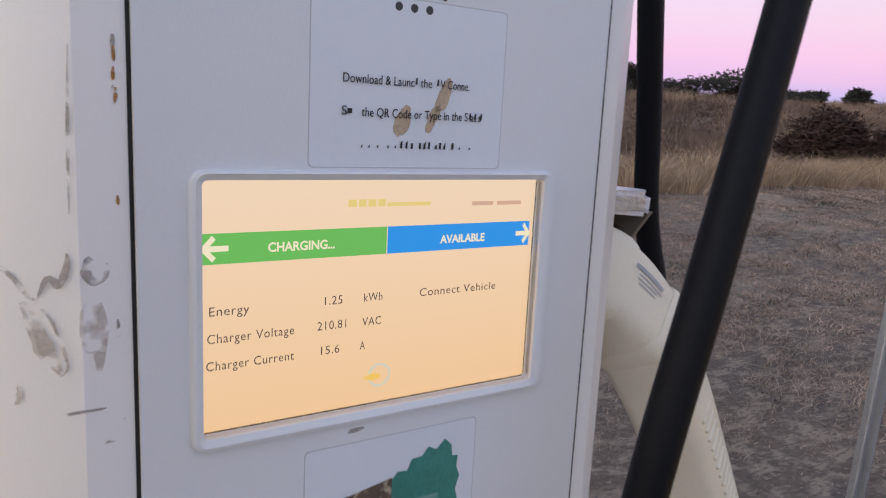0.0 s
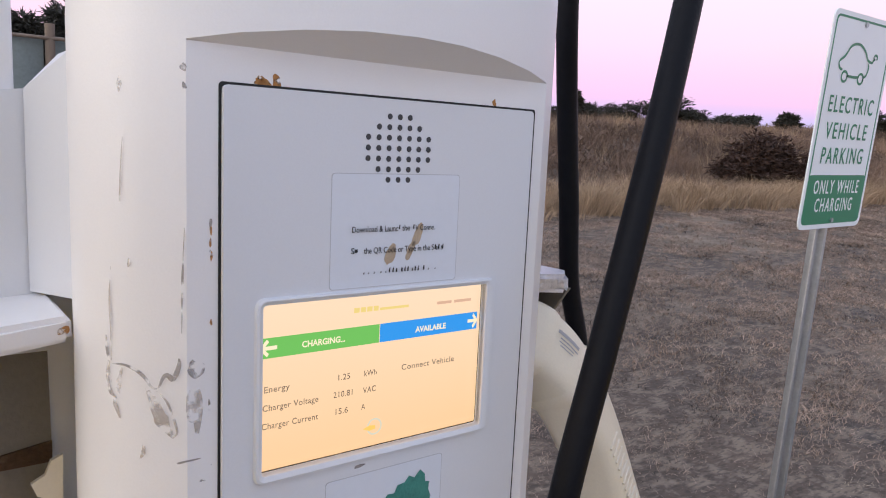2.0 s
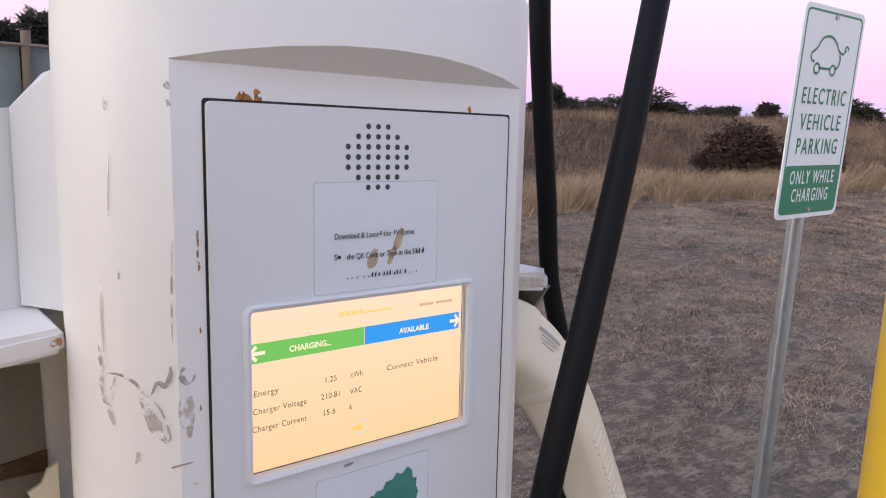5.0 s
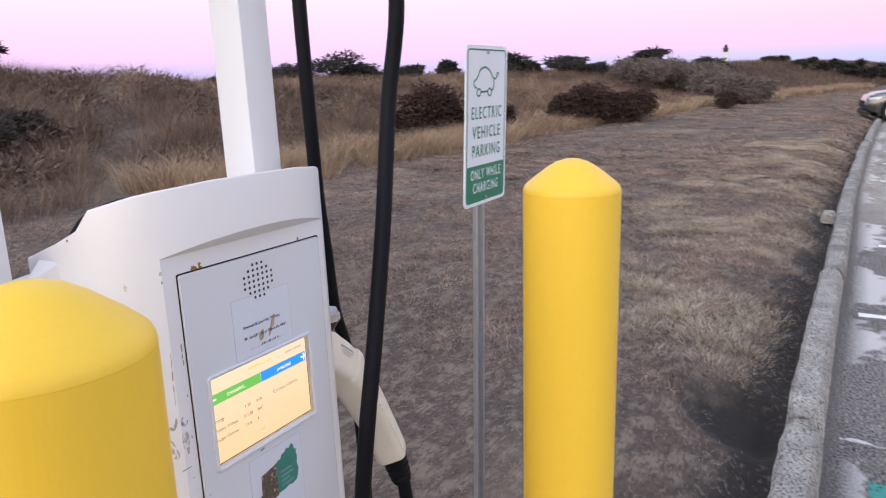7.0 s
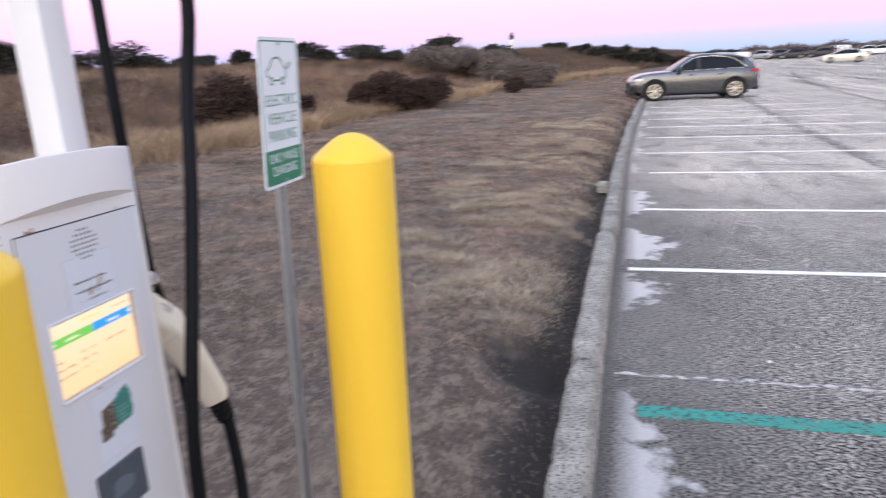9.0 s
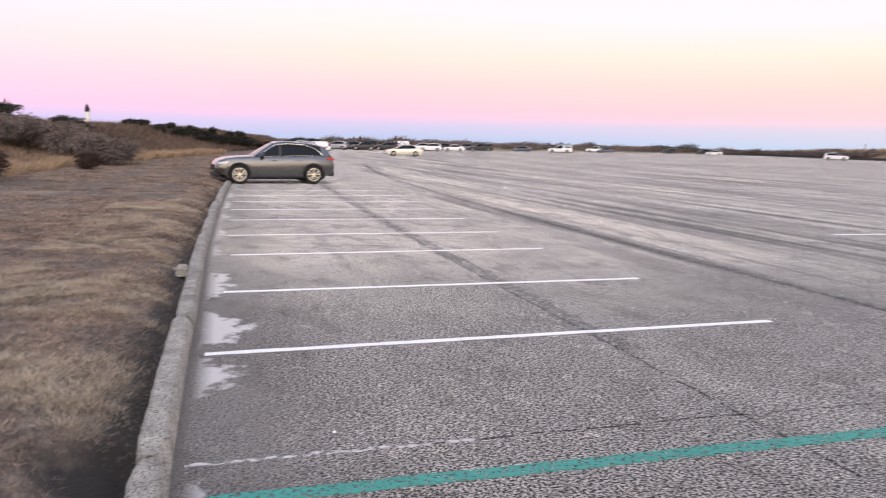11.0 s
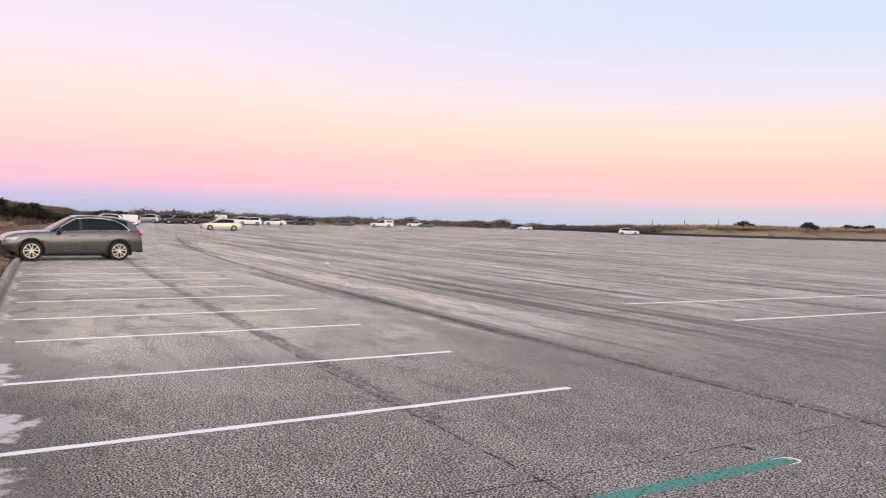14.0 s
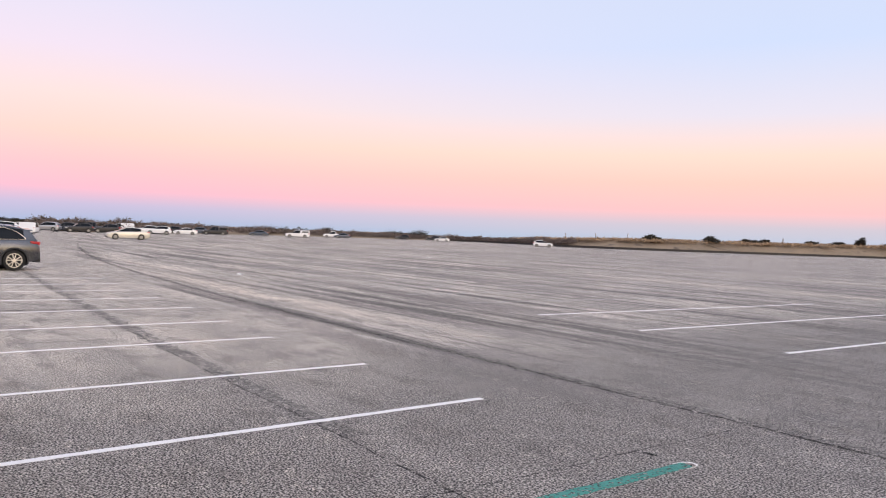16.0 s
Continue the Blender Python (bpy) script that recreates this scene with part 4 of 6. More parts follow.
for text, x, x1, z in (("Download & Launc", 0.3070, 0.3358, 1.5602), ("the", 0.3388, 0.3438, 1.5603), ("V Conne.", 0.3476, 0.3610, 1.5603), ("S", 0.3068, 0.3088, 1.5488), ("the QR Code or Type in the S at s", 0.3148, 0.3672, 1.5486)):
    part("label_caption", lettering(text, 0.0047, 0.0001, (lambda x, z: lambda u, v, w: on_face(x + u, z + v, 0.0039 + w))(x, z), "LEFT", span=x1 - x), M_INK, door, "black condensed words, partly rubbed off", smooth=False)
flat_part("label_word_bar", [(0.3092, 1.5494), (0.3110, 1.5494), (0.3110, 1.5512), (0.3092, 1.5512)], 0.0039, M_INK, "rubbed-off dark writing")
for i, x in enumerate(0.3148 + (q - 0.3135) * 1.35 for q in (0.3135, 0.3157, 0.3183, 0.3215, 0.3238, 0.3255, 0.3272, 0.3289, 0.3315, 0.333, 0.3345, 0.3368, 0.3382, 0.3397, 0.3425, 0.345, 0.3485)):
    big = 4 < i < 15
    flat_part("label_word_bar", [(x, 1.5375), (x + (0.0009 if big else 0.0006), 1.5374), (x + (0.0010 if big else 0.0007), 1.5375 + (0.0014 + 0.0016 * abs(math.sin(i * 2.3)) if big else 0.0010)), (x + 0.0002, 1.5375 + (0.0011 + 0.0014 * abs(math.sin(i * 1.7)) if big else 0.0008))], 0.0039, M_INK, "rubbed-off dark writing")
for i, x in enumerate((0.3366, 0.3460, 0.3615, 0.3640, 0.3668)):
    flat_part("label_word_bar", [(x, 1.5492 if i > 1 else 1.5612), (x + 0.0008, 1.5492 if i > 1 else 1.5612), (x + 0.0009, 1.5518 if i > 1 else 1.5636), (x + 0.0003, 1.5518 if i > 1 else 1.5636)], 0.0039, M_INK, "rubbed-off dark writing")

L2 = (0.2955, 0.3745, 1.335, 1.4235)
flat_part("label_edge", rounded(*L2, 0.002), 0.0032, M_STICKER_EDGE, "thin dark edge of a worn label", thick=0.00015)
flat_part("help_label", rounded(L2[0] + 0.0004, L2[1] - 0.0004, L2[2] + 0.0004, L2[3] - 0.0004, 0.002), 0.0033, M_STICKER, "worn pale label with torn remains")
torn = [(0.3335, 1.4035), (0.336, 1.4065), (0.3405, 1.406), (0.3425, 1.4105), (0.3475, 1.411), (0.3505, 1.4145), (0.3545, 1.4125), (0.3585, 1.4165), (0.362, 1.413), (0.3625, 1.408), (0.3655, 1.4075), (0.365, 1.4025), (0.3668, 1.398), (0.365, 1.392), (0.367, 1.384), (0.3652, 1.376), (0.3625, 1.372), (0.356, 1.370), (0.350, 1.3715), (0.343, 1.3695), (0.3335, 1.370)]
flat_part("green_label_remnant", torn, 0.0036, M_GREEN_STICKER, "torn dark green label remnant")
flat_part("brown_label_remnant", [(0.3105, 1.4005), (0.3335, 1.4045), (0.3335, 1.368), (0.325, 1.3675), (0.324, 1.3615), (0.305, 1.361), (0.3045, 1.3785), (0.3095, 1.3795)], 0.0036, M_BROWN_STICKER, "mottled dark brown label remnant")
for i in range(4):
    flat_part("label_word_bar", [(0.3392, 1.3905 - 0.0052 * i), (0.3560 + 0.003 * math.sin(i * 2.4), 1.3905 - 0.0052 * i), (0.3560 + 0.003 * math.sin(i * 2.4), 1.3926 - 0.0052 * i), (0.3392, 1.3926 - 0.0052 * i)], 0.0038, mat("pale_green_print", (0.16, 0.33, 0.29), 0.6, bump=0), "faint pale writing")
reader = flat_part("card_reader", rounded(0.2825, 0.3655, 1.262, 1.326, 0.003), 0.0032, M_PAD, "dark slate card reader pad", thick=0.0035)
flat_part("reader_mark", blot(0.322, 1.296, 0.045, 0.022, sr, 20, 0.3), 0.0068, mat("slate_print", (0.12, 0.15, 0.18), 0.5, bump=0), "faint worn print on the pad")

# rust, scuffs and rubbed paint
for cx, cz, w, h in ((0.2585, 1.6335, 0.009, 0.004), (0.2655, 1.6345, 0.005, 0.006), (0.4035, 1.6340, 0.003, 0.004), (0.2575, 1.6345, 0.003, 0.005)):
    flat_part("rust_spot", blot(cx, cz, w, h, sr, 16, 0.5), 0.0002, M_RUST, "small rust bloom by the door's edge", charger)
for i in range(14):
    z = sr.uniform(0.95, 1.61)
    flat_part("paint_chip", blot(sr.choice((0.2335, 0.2338, 0.435, 0.2335)) + sr.uniform(-0.0006, 0.0006), z, 0.0012, sr.uniform(0.002, 0.006), sr, 10, 0.4), 0.0003, M_SCUFF if i % 3 else M_RUST, "chipped paint beside the door gap", charger)
for cx, cz, w, h in ((0.2212, 1.637, 0.0025, 0.004), (0.2215, 1.629, 0.002, 0.003), (0.2265, 1.497, 0.007, 0.010), (0.2262, 1.478, 0.007, 0.026), (0.2225, 1.452, 0.010, 0.0012), (0.228, 1.4405, 0.006, 0.0010), (0.2285, 1.381, 0.004, 0.001), (0.245, 1.416, 0.006, 0.0012), (0.3165, 1.4285, 0.007, 0.002)):
    flat_part("scuff", blot(cx, cz, w, h, sr, 16, 0.5), 0.0034 if cx > 0.24 else 0.0003, M_RUB if h > 0.01 else M_SCUFF, "grey scuff on the front", charger if cx < 0.24 else door)


def on_corner(s, v, w):
    """On the rounded left corner: s runs round it from the front edge."""
    h = half_plan(True)[4:9]
    P = [Vector((CX - dx, y, 0)) for dx, y in h]
    left = s
    for a, b in zip(P, P[1:]):
        l = (b - a).length
        if left <= l or b is P[-1]:
            t = (b - a) / l
            n = Vector((t.y, -t.x, 0))
            n = n if n.x < 0 or n.y < 0 else -n
            p = a + t * left + n * (0.0006 + w)
            return Vector((p.x, p.y, v))
        left -= l


def scratch(points, width, material, label):
    """A rubbed line round the corner, thin at both ends."""
    P = smooth_path([Vector((u, v, 0)) for u, v in points], 4)
    n = len(P)
    lo, hi = [], []
    for i, p in enumerate(P):
        t = (P[min(i + 1, n - 1)] - P[max(i - 1, 0)]).normalized()
        h = width * (0.25 + 0.75 * math.sin(math.pi * min(1, max(0, i / (n - 1)))) * sr.uniform(0.6, 1.2))
        lo.append((max(0.0004, p.x + t.y * h), p.y - t.x * h))
        hi.append((max(0.0004, p.x - t.y * h), p.y + t.x * h))
    for k in range(0, n - 1, 3):
        e = min(n - 1, k + 3)
        part("scuff", slab(lo[k:e + 1] + hi[k:e + 1][::-1], 0.0001, on_corner), material, charger, label, smooth=False)


RUB, DARK_RUB = "pale tan rubbed patch on the rounded corner", "thin dark scrape on the rounded corner"
for pts, w, m in (
    ([(0.031, 1.497), (0.033, 1.488), (0.0345, 1.479), (0.0325, 1.472)], 0.0018, M_RUB),
    ([(0.018, 1.487), (0.0145, 1.479), (0.011, 1.471), (0.007, 1.465)], 0.0035, M_RUB),
    ([(0.038, 1.500), (0.0385, 1.492), (0.036, 1.485)], 0.0022, M_RUB),
    ([(0.0385, 1.492), (0.0375, 1.485), (0.034, 1.4815)], 0.0010, M_SCUFF),
    ([(0.036, 1.4985), (0.030, 1.4985), (0.025, 1.497), (0.020, 1.494), (0.016, 1.4885), (0.013, 1.488)], 0.0009, M_SCUFF),
    ([(0.013, 1.4885), (0.0105, 1.494), (0.0085, 1.4945), (0.006, 1.493), (0.0035, 1.4995), (0.0035, 1.503)], 0.0014, M_SCUFF),
    ([(0.020, 1.490), (0.017, 1.482), (0.0145, 1.475), (0.011, 1.468), (0.0065, 1.4635)], 0.0008, M_SCUFF),
    ([(0.0065, 1.4635), (0.0045, 1.467), (0.007, 1.476), (0.0095, 1.482), (0.014, 1.487)], 0.0007, M_SCUFF),
    ([(0.0395, 1.512), (0.039, 1.505), (0.038, 1.500)], 0.0010, M_SCUFF),
    ([(0.036, 1.545), (0.037, 1.53), (0.0365, 1.515), (0.0365, 1.50)], 0.0004, M_RUB),
    ([(0.029, 1.605), (0.0305, 1.585), (0.031, 1.565)], 0.0004, M_RUB),
    ([(0.0008, 1.565), (0.0015, 1.548), (0.002, 1.532), (0.0022, 1.515)], 0.0005, M_SCUFF),
    ([(0.030, 1.632), (0.0305, 1.625)], 0.0012, M_RUB),
    ([(0.020, 1.462), (0.0205, 1.456), (0.022, 1.453)], 0.0011, M_RUB),
    ([(0.026, 1.551), (0.027, 1.5455)], 0.0009, M_RUB),
):
    scratch(pts, w, m, RUB if m is M_RUB else DARK_RUB)

# the wings behind the cabinet, and the two masts that carry the cables
for s in (-1, 1):
    X = lambda d, s=s: CX + s * d
    o = [(0.135, 1.0), (0.190, 1.0), (0.190, 1.614), (0.187, 1.622), (0.181, 1.6255), (0.164, 1.6275), (0.135, 1.631)]
    edge = [[(X(a), b, z) for a, b in ((0.1425, 0.512), (0.160, 0.5435), (0.1425, 0.5435))] for z in (1.516, 1.56)]
    edge.append([(X(0.1425), 0.512, 1.648), (X(0.160), 0.5435, 1.628), (X(0.1425), 0.5435, 1.648)])
    # the door's grey on strip and panel stands in for the shade there
    part("wing_return", skin(edge), M_DOOR, charger, "slanting pale strip between the cabinet and its rear panel", smooth=False)
    part("side_wing", slab(o, 0.03, lambda u, v, w, X=X: Vector((X(u), 0.545 + w, v))), M_DOOR, charger, "pale rear side panel with a sloping shoulder, its shade painted in as grey", smooth=False)
for x0 in (0.121, 0.489):
    mast = part("mast", boxed(x0, x0 + 0.05, 0.553, 0.603, GROUND, 3.1, bevel=0.002), M_PAINT, charger, "white square steel mast")
    part("mast_cap", boxed(x0 - 0.003, x0 + 0.053, 0.550, 0.606, 3.1, 3.112, bevel=0.002), M_PAINT, mast)
part("crossbar", boxed(0.1725, 0.4875, 0.562, 0.594, 3.02, 3.06, bevel=0.003), M_PAINT, charger, "steel bar between the masts")

# the holsters
for s in (-1, 1):
    X = lambda d, s=s: CX + s * d
    hood_o = [(0.150, 0.478), (0.196, 0.470), (0.214, 0.487), (0.216, 0.548), (0.150, 0.552)]
    hm = M_PAINT if s < 0 else M_SILVER
    top = slab(hood_o, 0.014, lambda u, v, w, X=X: Vector((X(u), v, 1.515 - (u - 0.15) * 0.06 - w)))
    bmesh.ops.bevel(top, geom=[e for e in top.edges], offset=0.003, segments=2, affect="EDGES")
    jr = random.Random(5 + s)
    for v in top.verts:
        v.co += Vector((jr.uniform(-1, 1), jr.uniform(-1, 1), jr.uniform(-1, 1))) * (0.0004 if s < 0 else 0.0016)
    part("holster_hood", top, hm, charger, "white holster hood with a chipped lip" if s < 0 else "holster hood patched with crumpled silver tape")
    back = slab([(0.152, 1.500), (0.209, 1.496), (0.203, 1.40), (0.19, 1.36), (0.152, 1.36)], 0.004, lambda u, v, w, X=X: Vector((X(u), 0.546 + w - (1.49 - v) * 0.1, v)))
    part("holster_back", back, M_BEIGE, charger, "grimy grey-beige back plate of the holster, darkened for the shade inside", smooth=False)
    sideo = [(0.478, 1.498), (0.546, 1.498), (0.546, 1.40), (0.535, 1.362), (0.51, 1.39)] if s < 0 else [(0.478, 1.500), (0.548, 1.500), (0.544, 1.40), (0.525, 1.40), (0.515, 1.45)]
    part("holster_side", slab(sideo, 0.003, lambda u, v, w, X=X: Vector((X(0.207 + w), u, v))), M_BEIGE, charger, "grimy side plate of the holster, darkened for the shade inside", smooth=False)
    if s < 0:
        cave = slab([(0.152, 1.428), (0.178, 1.424), (0.190, 1.405), (0.186, 1.385), (0.197, 1.36), (0.195, 1.34), (0.152, 1.34)], 0.002, lambda u, v, w: Vector((CX - u, 0.537 + w + (1.43 - v) * 0.1, v)))
        part("holster_cavity", cave, M_CAVITY, charger, "brown grimy cavity of the broken holster", smooth=False)
        continue
    part("holster_socket", tube([(X(0.152), 0.515, 1.425), (X(0.165), 0.512, 1.428)], 0.024, sides=20, steps=2), M_GAP, charger, "dark socket behind the connector")
jag = [(0.150, 1.428), (0.156, 1.425), (0.159, 1.417), (0.166, 1.413), (0.163, 1.405), (0.157, 1.401), (0.163, 1.396), (0.168, 1.389), (0.162, 1.383), (0.158, 1.378), (0.166, 1.372), (0.170, 1.362), (0.164, 1.352), (0.169, 1.335), (0.150, 1.335)]
part("broken_holster_shell", slab(jag, 0.003, lambda u, v, w: Vector((CX - u, 0.515 + w + (1.43 - v) * 0.12, v))), M_CREAM, charger, "jagged broken cream plastic shell", smooth=False)
part("rust_spot", slab(blot(0.1545, 1.5125, 0.0055, 0.0045, sr, 16, 0.45), 0.0003, lambda u, v, w: Vector((CX - u, 0.4755 - w + 0.004 * 0, v - 0.004))), M_RUST, charger, "rust bloom on the holster's lip", smooth=False)

# it leans back a little
hinge = Vector((CX, FACE, 1.58))
charger.matrix_basis = Matrix.Translation(hinge) @ Matrix.Rotation(radians(-1.8), 4, "X") @ Matrix.Rotation(radians(0.7), 4, "Y") @ Matrix.Translation(Vector((CX, 0.5, GROUND)) - hinge)

# ---- the connector in its holster, with its cable ----
plug = thing("charging_connector", (0.562, 0.415, 1.0), "cream plastic charging connector hung in its holster", "connector")


def rsec(p, t, side, w, h, n=4, soft=0.24):
    """A rounded-square ring round p."""
    u = side.normalized()
    v = t.cross(u).normalized()
    return [p + u * a + v * b for a, b in rounded(-w / 2, w / 2, -h / 2, h / 2, min(w, h) * soft, n)]


SPINE = smooth_path([(0.470, 0.500, 1.464), (0.498, 0.477, 1.456), (0.523, 0.464, 1.432), (0.547, 0.454, 1.390), (0.568, 0.443, 1.337), (0.583, 0.431, 1.287)], 8)


def along(f):
    """The connector's middle line at f from 0 to 1: the point, its direction, the side that faces the walk, and up."""
    i = f * (len(SPINE) - 1)
    k = min(int(i), len(SPINE) - 2)
    p = SPINE[k].lerp(SPINE[k + 1], i - k)
    t = (SPINE[k + 1] - SPINE[max(k - 1, 0)]).normalized()
    side = Vector((0.50, -0.86, 0.0))
    side = (side - t * side.dot(t)).normalized()
    up_ = side.cross(t)
    return p, t, side, (up_ if up_.x + up_.z > 0 else -up_)


def shell_size(f):
    return 0.047 - 0.006 * f, 0.052 + 0.008 * math.sin(math.pi * min(1, f * 1.25)) - 0.010 * f


def sleeve(f0, f1, grow, n=8, lift=0.0, w=None, h=None, soft=0.24):
    rings = []
    for i in range(n + 1):
        f = f0 + (f1 - f0) * i / n
        p, t, side, up_ = along(f)
        ww, hh = shell_size(f)
        e = 0.0025 if i in (0, n) else 0.0
        rings.append(rsec(p + up_ * lift, t, side, (w or ww) + grow - e, (h or hh) + grow - e, soft=soft))
    return skin(rings)


shell = part("shell", sleeve(0.0, 1.0, 0.0, 40), M_CREAM, plug, "cream plastic connector shell, slightly yellowed")
part("neck_collar", sleeve(0.15, 0.26, 0.0045, 4), M_CREAM, shell, "raised cream collar at the connector's neck")
part("middle_collar", sleeve(0.405, 0.465, 0.004, 4, lift=0.001), M_CREAM, shell, "raised cream collar before the release button")
part("top_rib", sleeve(0.25, 0.44, 0.0, 8, lift=0.0275, w=0.026, h=0.011), M_CREAM, shell, "raised flat rib along the shell's top")
part("inlay", sleeve(0.28, 0.40, 0.0, 6, lift=0.0322, w=0.005, h=0.003), M_BEIGE, shell, "grey seam line along the top rib")
part("rear_rib", sleeve(0.50, 0.99, 0.0, 16, lift=0.0240, w=0.018, h=0.010), M_CREAM, shell, "rounded rib along the handle's back")
part("release_button", sleeve(0.475, 0.535, 0.0, 4, lift=0.0265, w=0.022, h=0.020, soft=0.35), M_GAP, plug, "black release button")
p, t, side, up_ = along(0.60)
part("latch", tube([p + up_ * 0.026, p + up_ * 0.032, p + up_ * 0.036], 0.0075, 12, 3), M_GAP, plug, "black latch knob")
for i, (f0, f1, v0, v1) in enumerate(((0.27, 0.37, 0.009, 0.0122), (0.28, 0.37, 0.005, 0.0062), (0.28, 0.35, 0.002, 0.003), (0.29, 0.35, -0.001, 0.0))):
    rows = []
    for f in np.linspace(f0, f1, 5):
        p, t, side, up_ = along(f)
        rows.append([p + up_ * v + side * (shell_size(f)[0] / 2 + 0.0006) for v in (v0, v1)])
    part("shell_writing", skin(rows, closed=False, caps=False), M_FADED_INK, plug, "small grey printed writing", smooth=False)
for i in range(14):
    p, t, side, up_ = along(0.66 + i * 0.022)
    w_, h_ = shell_size(0.66 + i * 0.022)
    q = p + side * (w_ / 2 + 0.0003) - up_ * h_ * 0.12
    part("grip_rib", tube([q - up_ * 0.011, q, q + up_ * 0.011], 0.0011, 6, 2), M_CREAM, shell)
relief = part("strain_relief", tube([(0.581, 0.433, 1.295), (0.587, 0.428, 1.270), (0.590, 0.424, 1.252), (0.591, 0.422, 1.245)], lambda t: 0.0185 - 0.006 * t + 0.0008 * math.sin(t * 40), 18, 8), M_RUBBER, plug, "ribbed black rubber strain relief")
part("cable", tube([(0.591, 0.422, 1.255), (0.594, 0.417, 1.20), (0.588, 0.408, 1.12), (0.562, 0.398, 1.02), (0.535, 0.388, 0.93), (0.495, 0.38, 0.885), (0.455, 0.374, 0.92), (0.428, 0.37, 1.02), (0.415, 0.369, 1.15), (0.418, 0.367, 1.30), (0.433, 0.365, 1.402), (0.463, 0.369, 1.50), (0.511, 0.381, 1.634), (0.560, 0.398, 1.772), (0.572, 0.389, 1.88), (0.567, 0.392, 1.98), (0.550, 0.42, 2.2), (0.530, 0.48, 2.55), (0.518, 0.53, 2.85), (0.514, 0.552, 2.95)], 0.0096, 16, 8), M_RUBBER, plug, "thick black scuffed rubber cable")

feed = thing("feed_cable", (0.58, 0.53, GROUND), "thick black cable hanging from the mast behind the cabinet", "cable", "hanging cables")
part("hose", tube([(0.516, 0.552, 2.9), (0.52, 0.53, 2.6), (0.53, 0.507, 2.2), (0.532, 0.502, 1.9), (0.540, 0.503, 1.736), (0.569, 0.522, 1.647), (0.590, 0.530, 1.56), (0.606, 0.535, 1.48), (0.625, 0.53, 1.40), (0.64, 0.525, 1.25), (0.63, 0.52, 1.0), (0.58, 0.53, 0.6), (0.50, 0.56, 0.35), (0.40, 0.60, GROUND)], 0.0088, 16, 8), M_RUBBER, feed)
left = thing("left_feed_cable", (0.10, 0.535, GROUND), "black cable hanging against the white mast", "cable", "hanging cables")
part("hose", tube([(0.135, 0.548, 2.95), (0.115, 0.535, 2.5), (0.098, 0.525, 2.0), (0.088, 0.525, 1.75), (0.086, 0.526, 1.6), (0.084, 0.530, 1.4), (0.08, 0.535, 1.0), (0.10, 0.56, 0.5), (0.20, 0.606, GROUND)], 0.0088, 16, 8), M_RUBBER, left)
swing = thing("swinging_cable", (-0.10, 0.16, GROUND), "thick black cable hanging in front of the yellow bollard", "cable", "hanging cables")
part("hose", tube([(0.138, 0.548, 2.98), (0.10, 0.50, 2.86), (0.03, 0.38, 2.5), (-0.045, 0.28, 2.15), (-0.060, 0.226, 1.90), (-0.054, 0.212, 1.838), (-0.055, 0.212, 1.743), (-0.060, 0.210, 1.643), (-0.072, 0.196, 1.56), (-0.095, 0.170, 1.42), (-0.13, 0.13, 1.1), (-0.12, 0.16, 0.7), (-0.04, 0.40, 0.38), (0.10, 0.5, 0.6), (0.15, 0.522, 1.0), (0.16, 0.525, 1.31)], 0.0105, 16, 8), M_RUBBER, swing)

# ---- bollards ----
R = 0.0695


def bollard(x, y, top, label, r=R):
    b = thing("bollard", (x, y, GROUND - 0.15), label, "bollard", "yellow bollards")
    part("sleeve", lathe([(r, GROUND - 0.15), (r, 0.6), (r, 1.2), (r, top - 0.044)], x, y, 64), M_YELLOW, b, "straight yellow plastic sleeve")
    part("dome", lathe([(r, top - 0.0439), (r * 0.992, top - 0.0405), (r * 0.965, top - 0.0365), (r * 0.90, top - 0.0322), (r * 0.75, top - 0.0240), (r * 0.5, top - 0.0115), (r * 0.32, top - 0.0045), (r * 0.15, top - 0.001), (0.0, top)], x, y, 64), M_YELLOW, b, "pointed yellow dome")
    return b


ba = bollard(0.036, 0.306, 1.692, "yellow plastic-sleeved bollard with a dark scuff on its dome", 0.0665)
bollard(0.757, 0.234, 1.689, "clean yellow plastic-sleeved bollard", 0.0665)
for cx, cy, w, h in ((0.030, 0.2490, 0.016, 0.0045), (0.040, 0.2485, 0.011, 0.003)):
    def on_dome(u, v, w, cx=cx, cy=cy):
        r = math.hypot(u - 0.036, v - 0.306) / 0.0665
        return Vector((u, v, 1.692 - 0.0012 - 0.037 * max(0.0, (r - 0.15) / 0.80) ** 1.08 + 0.002 + w))
    ca, sa = math.cos(0.12), math.sin(0.12)
    o = [(cx + (u * ca - v * sa), cy + (u * sa + v * ca)) for u, v in blot(0, 0, w, h, sr, 20, 0.45)]
    part("scuff", slab(o, 0.0004, on_dome), mat("brown_rub_mark", (0.30, 0.20, 0.06), 0.7, vary=0.4, scale=120), ba, "dark rubbed scuff", smooth=False)

# ---- the sign ----
sign = thing("parking_sign", (1.742, 0.872, GROUND), "white and green electric vehicle parking sign on a steel post", "sign")
SX0, SX1, SZ0, SZ1, SY = 1.670, 1.952, 1.434, 1.895, 0.862
LEAN_X = 0.034


def on_sign(u, v, w):
    """u, v: fractions across and down the sign; w: out of it."""
    x, z = SX0 + u * (SX1 - SX0), SZ1 - v * (SZ1 - SZ0)
    return Vector((x - LEAN_X * v + 0.006, SY - w, z))


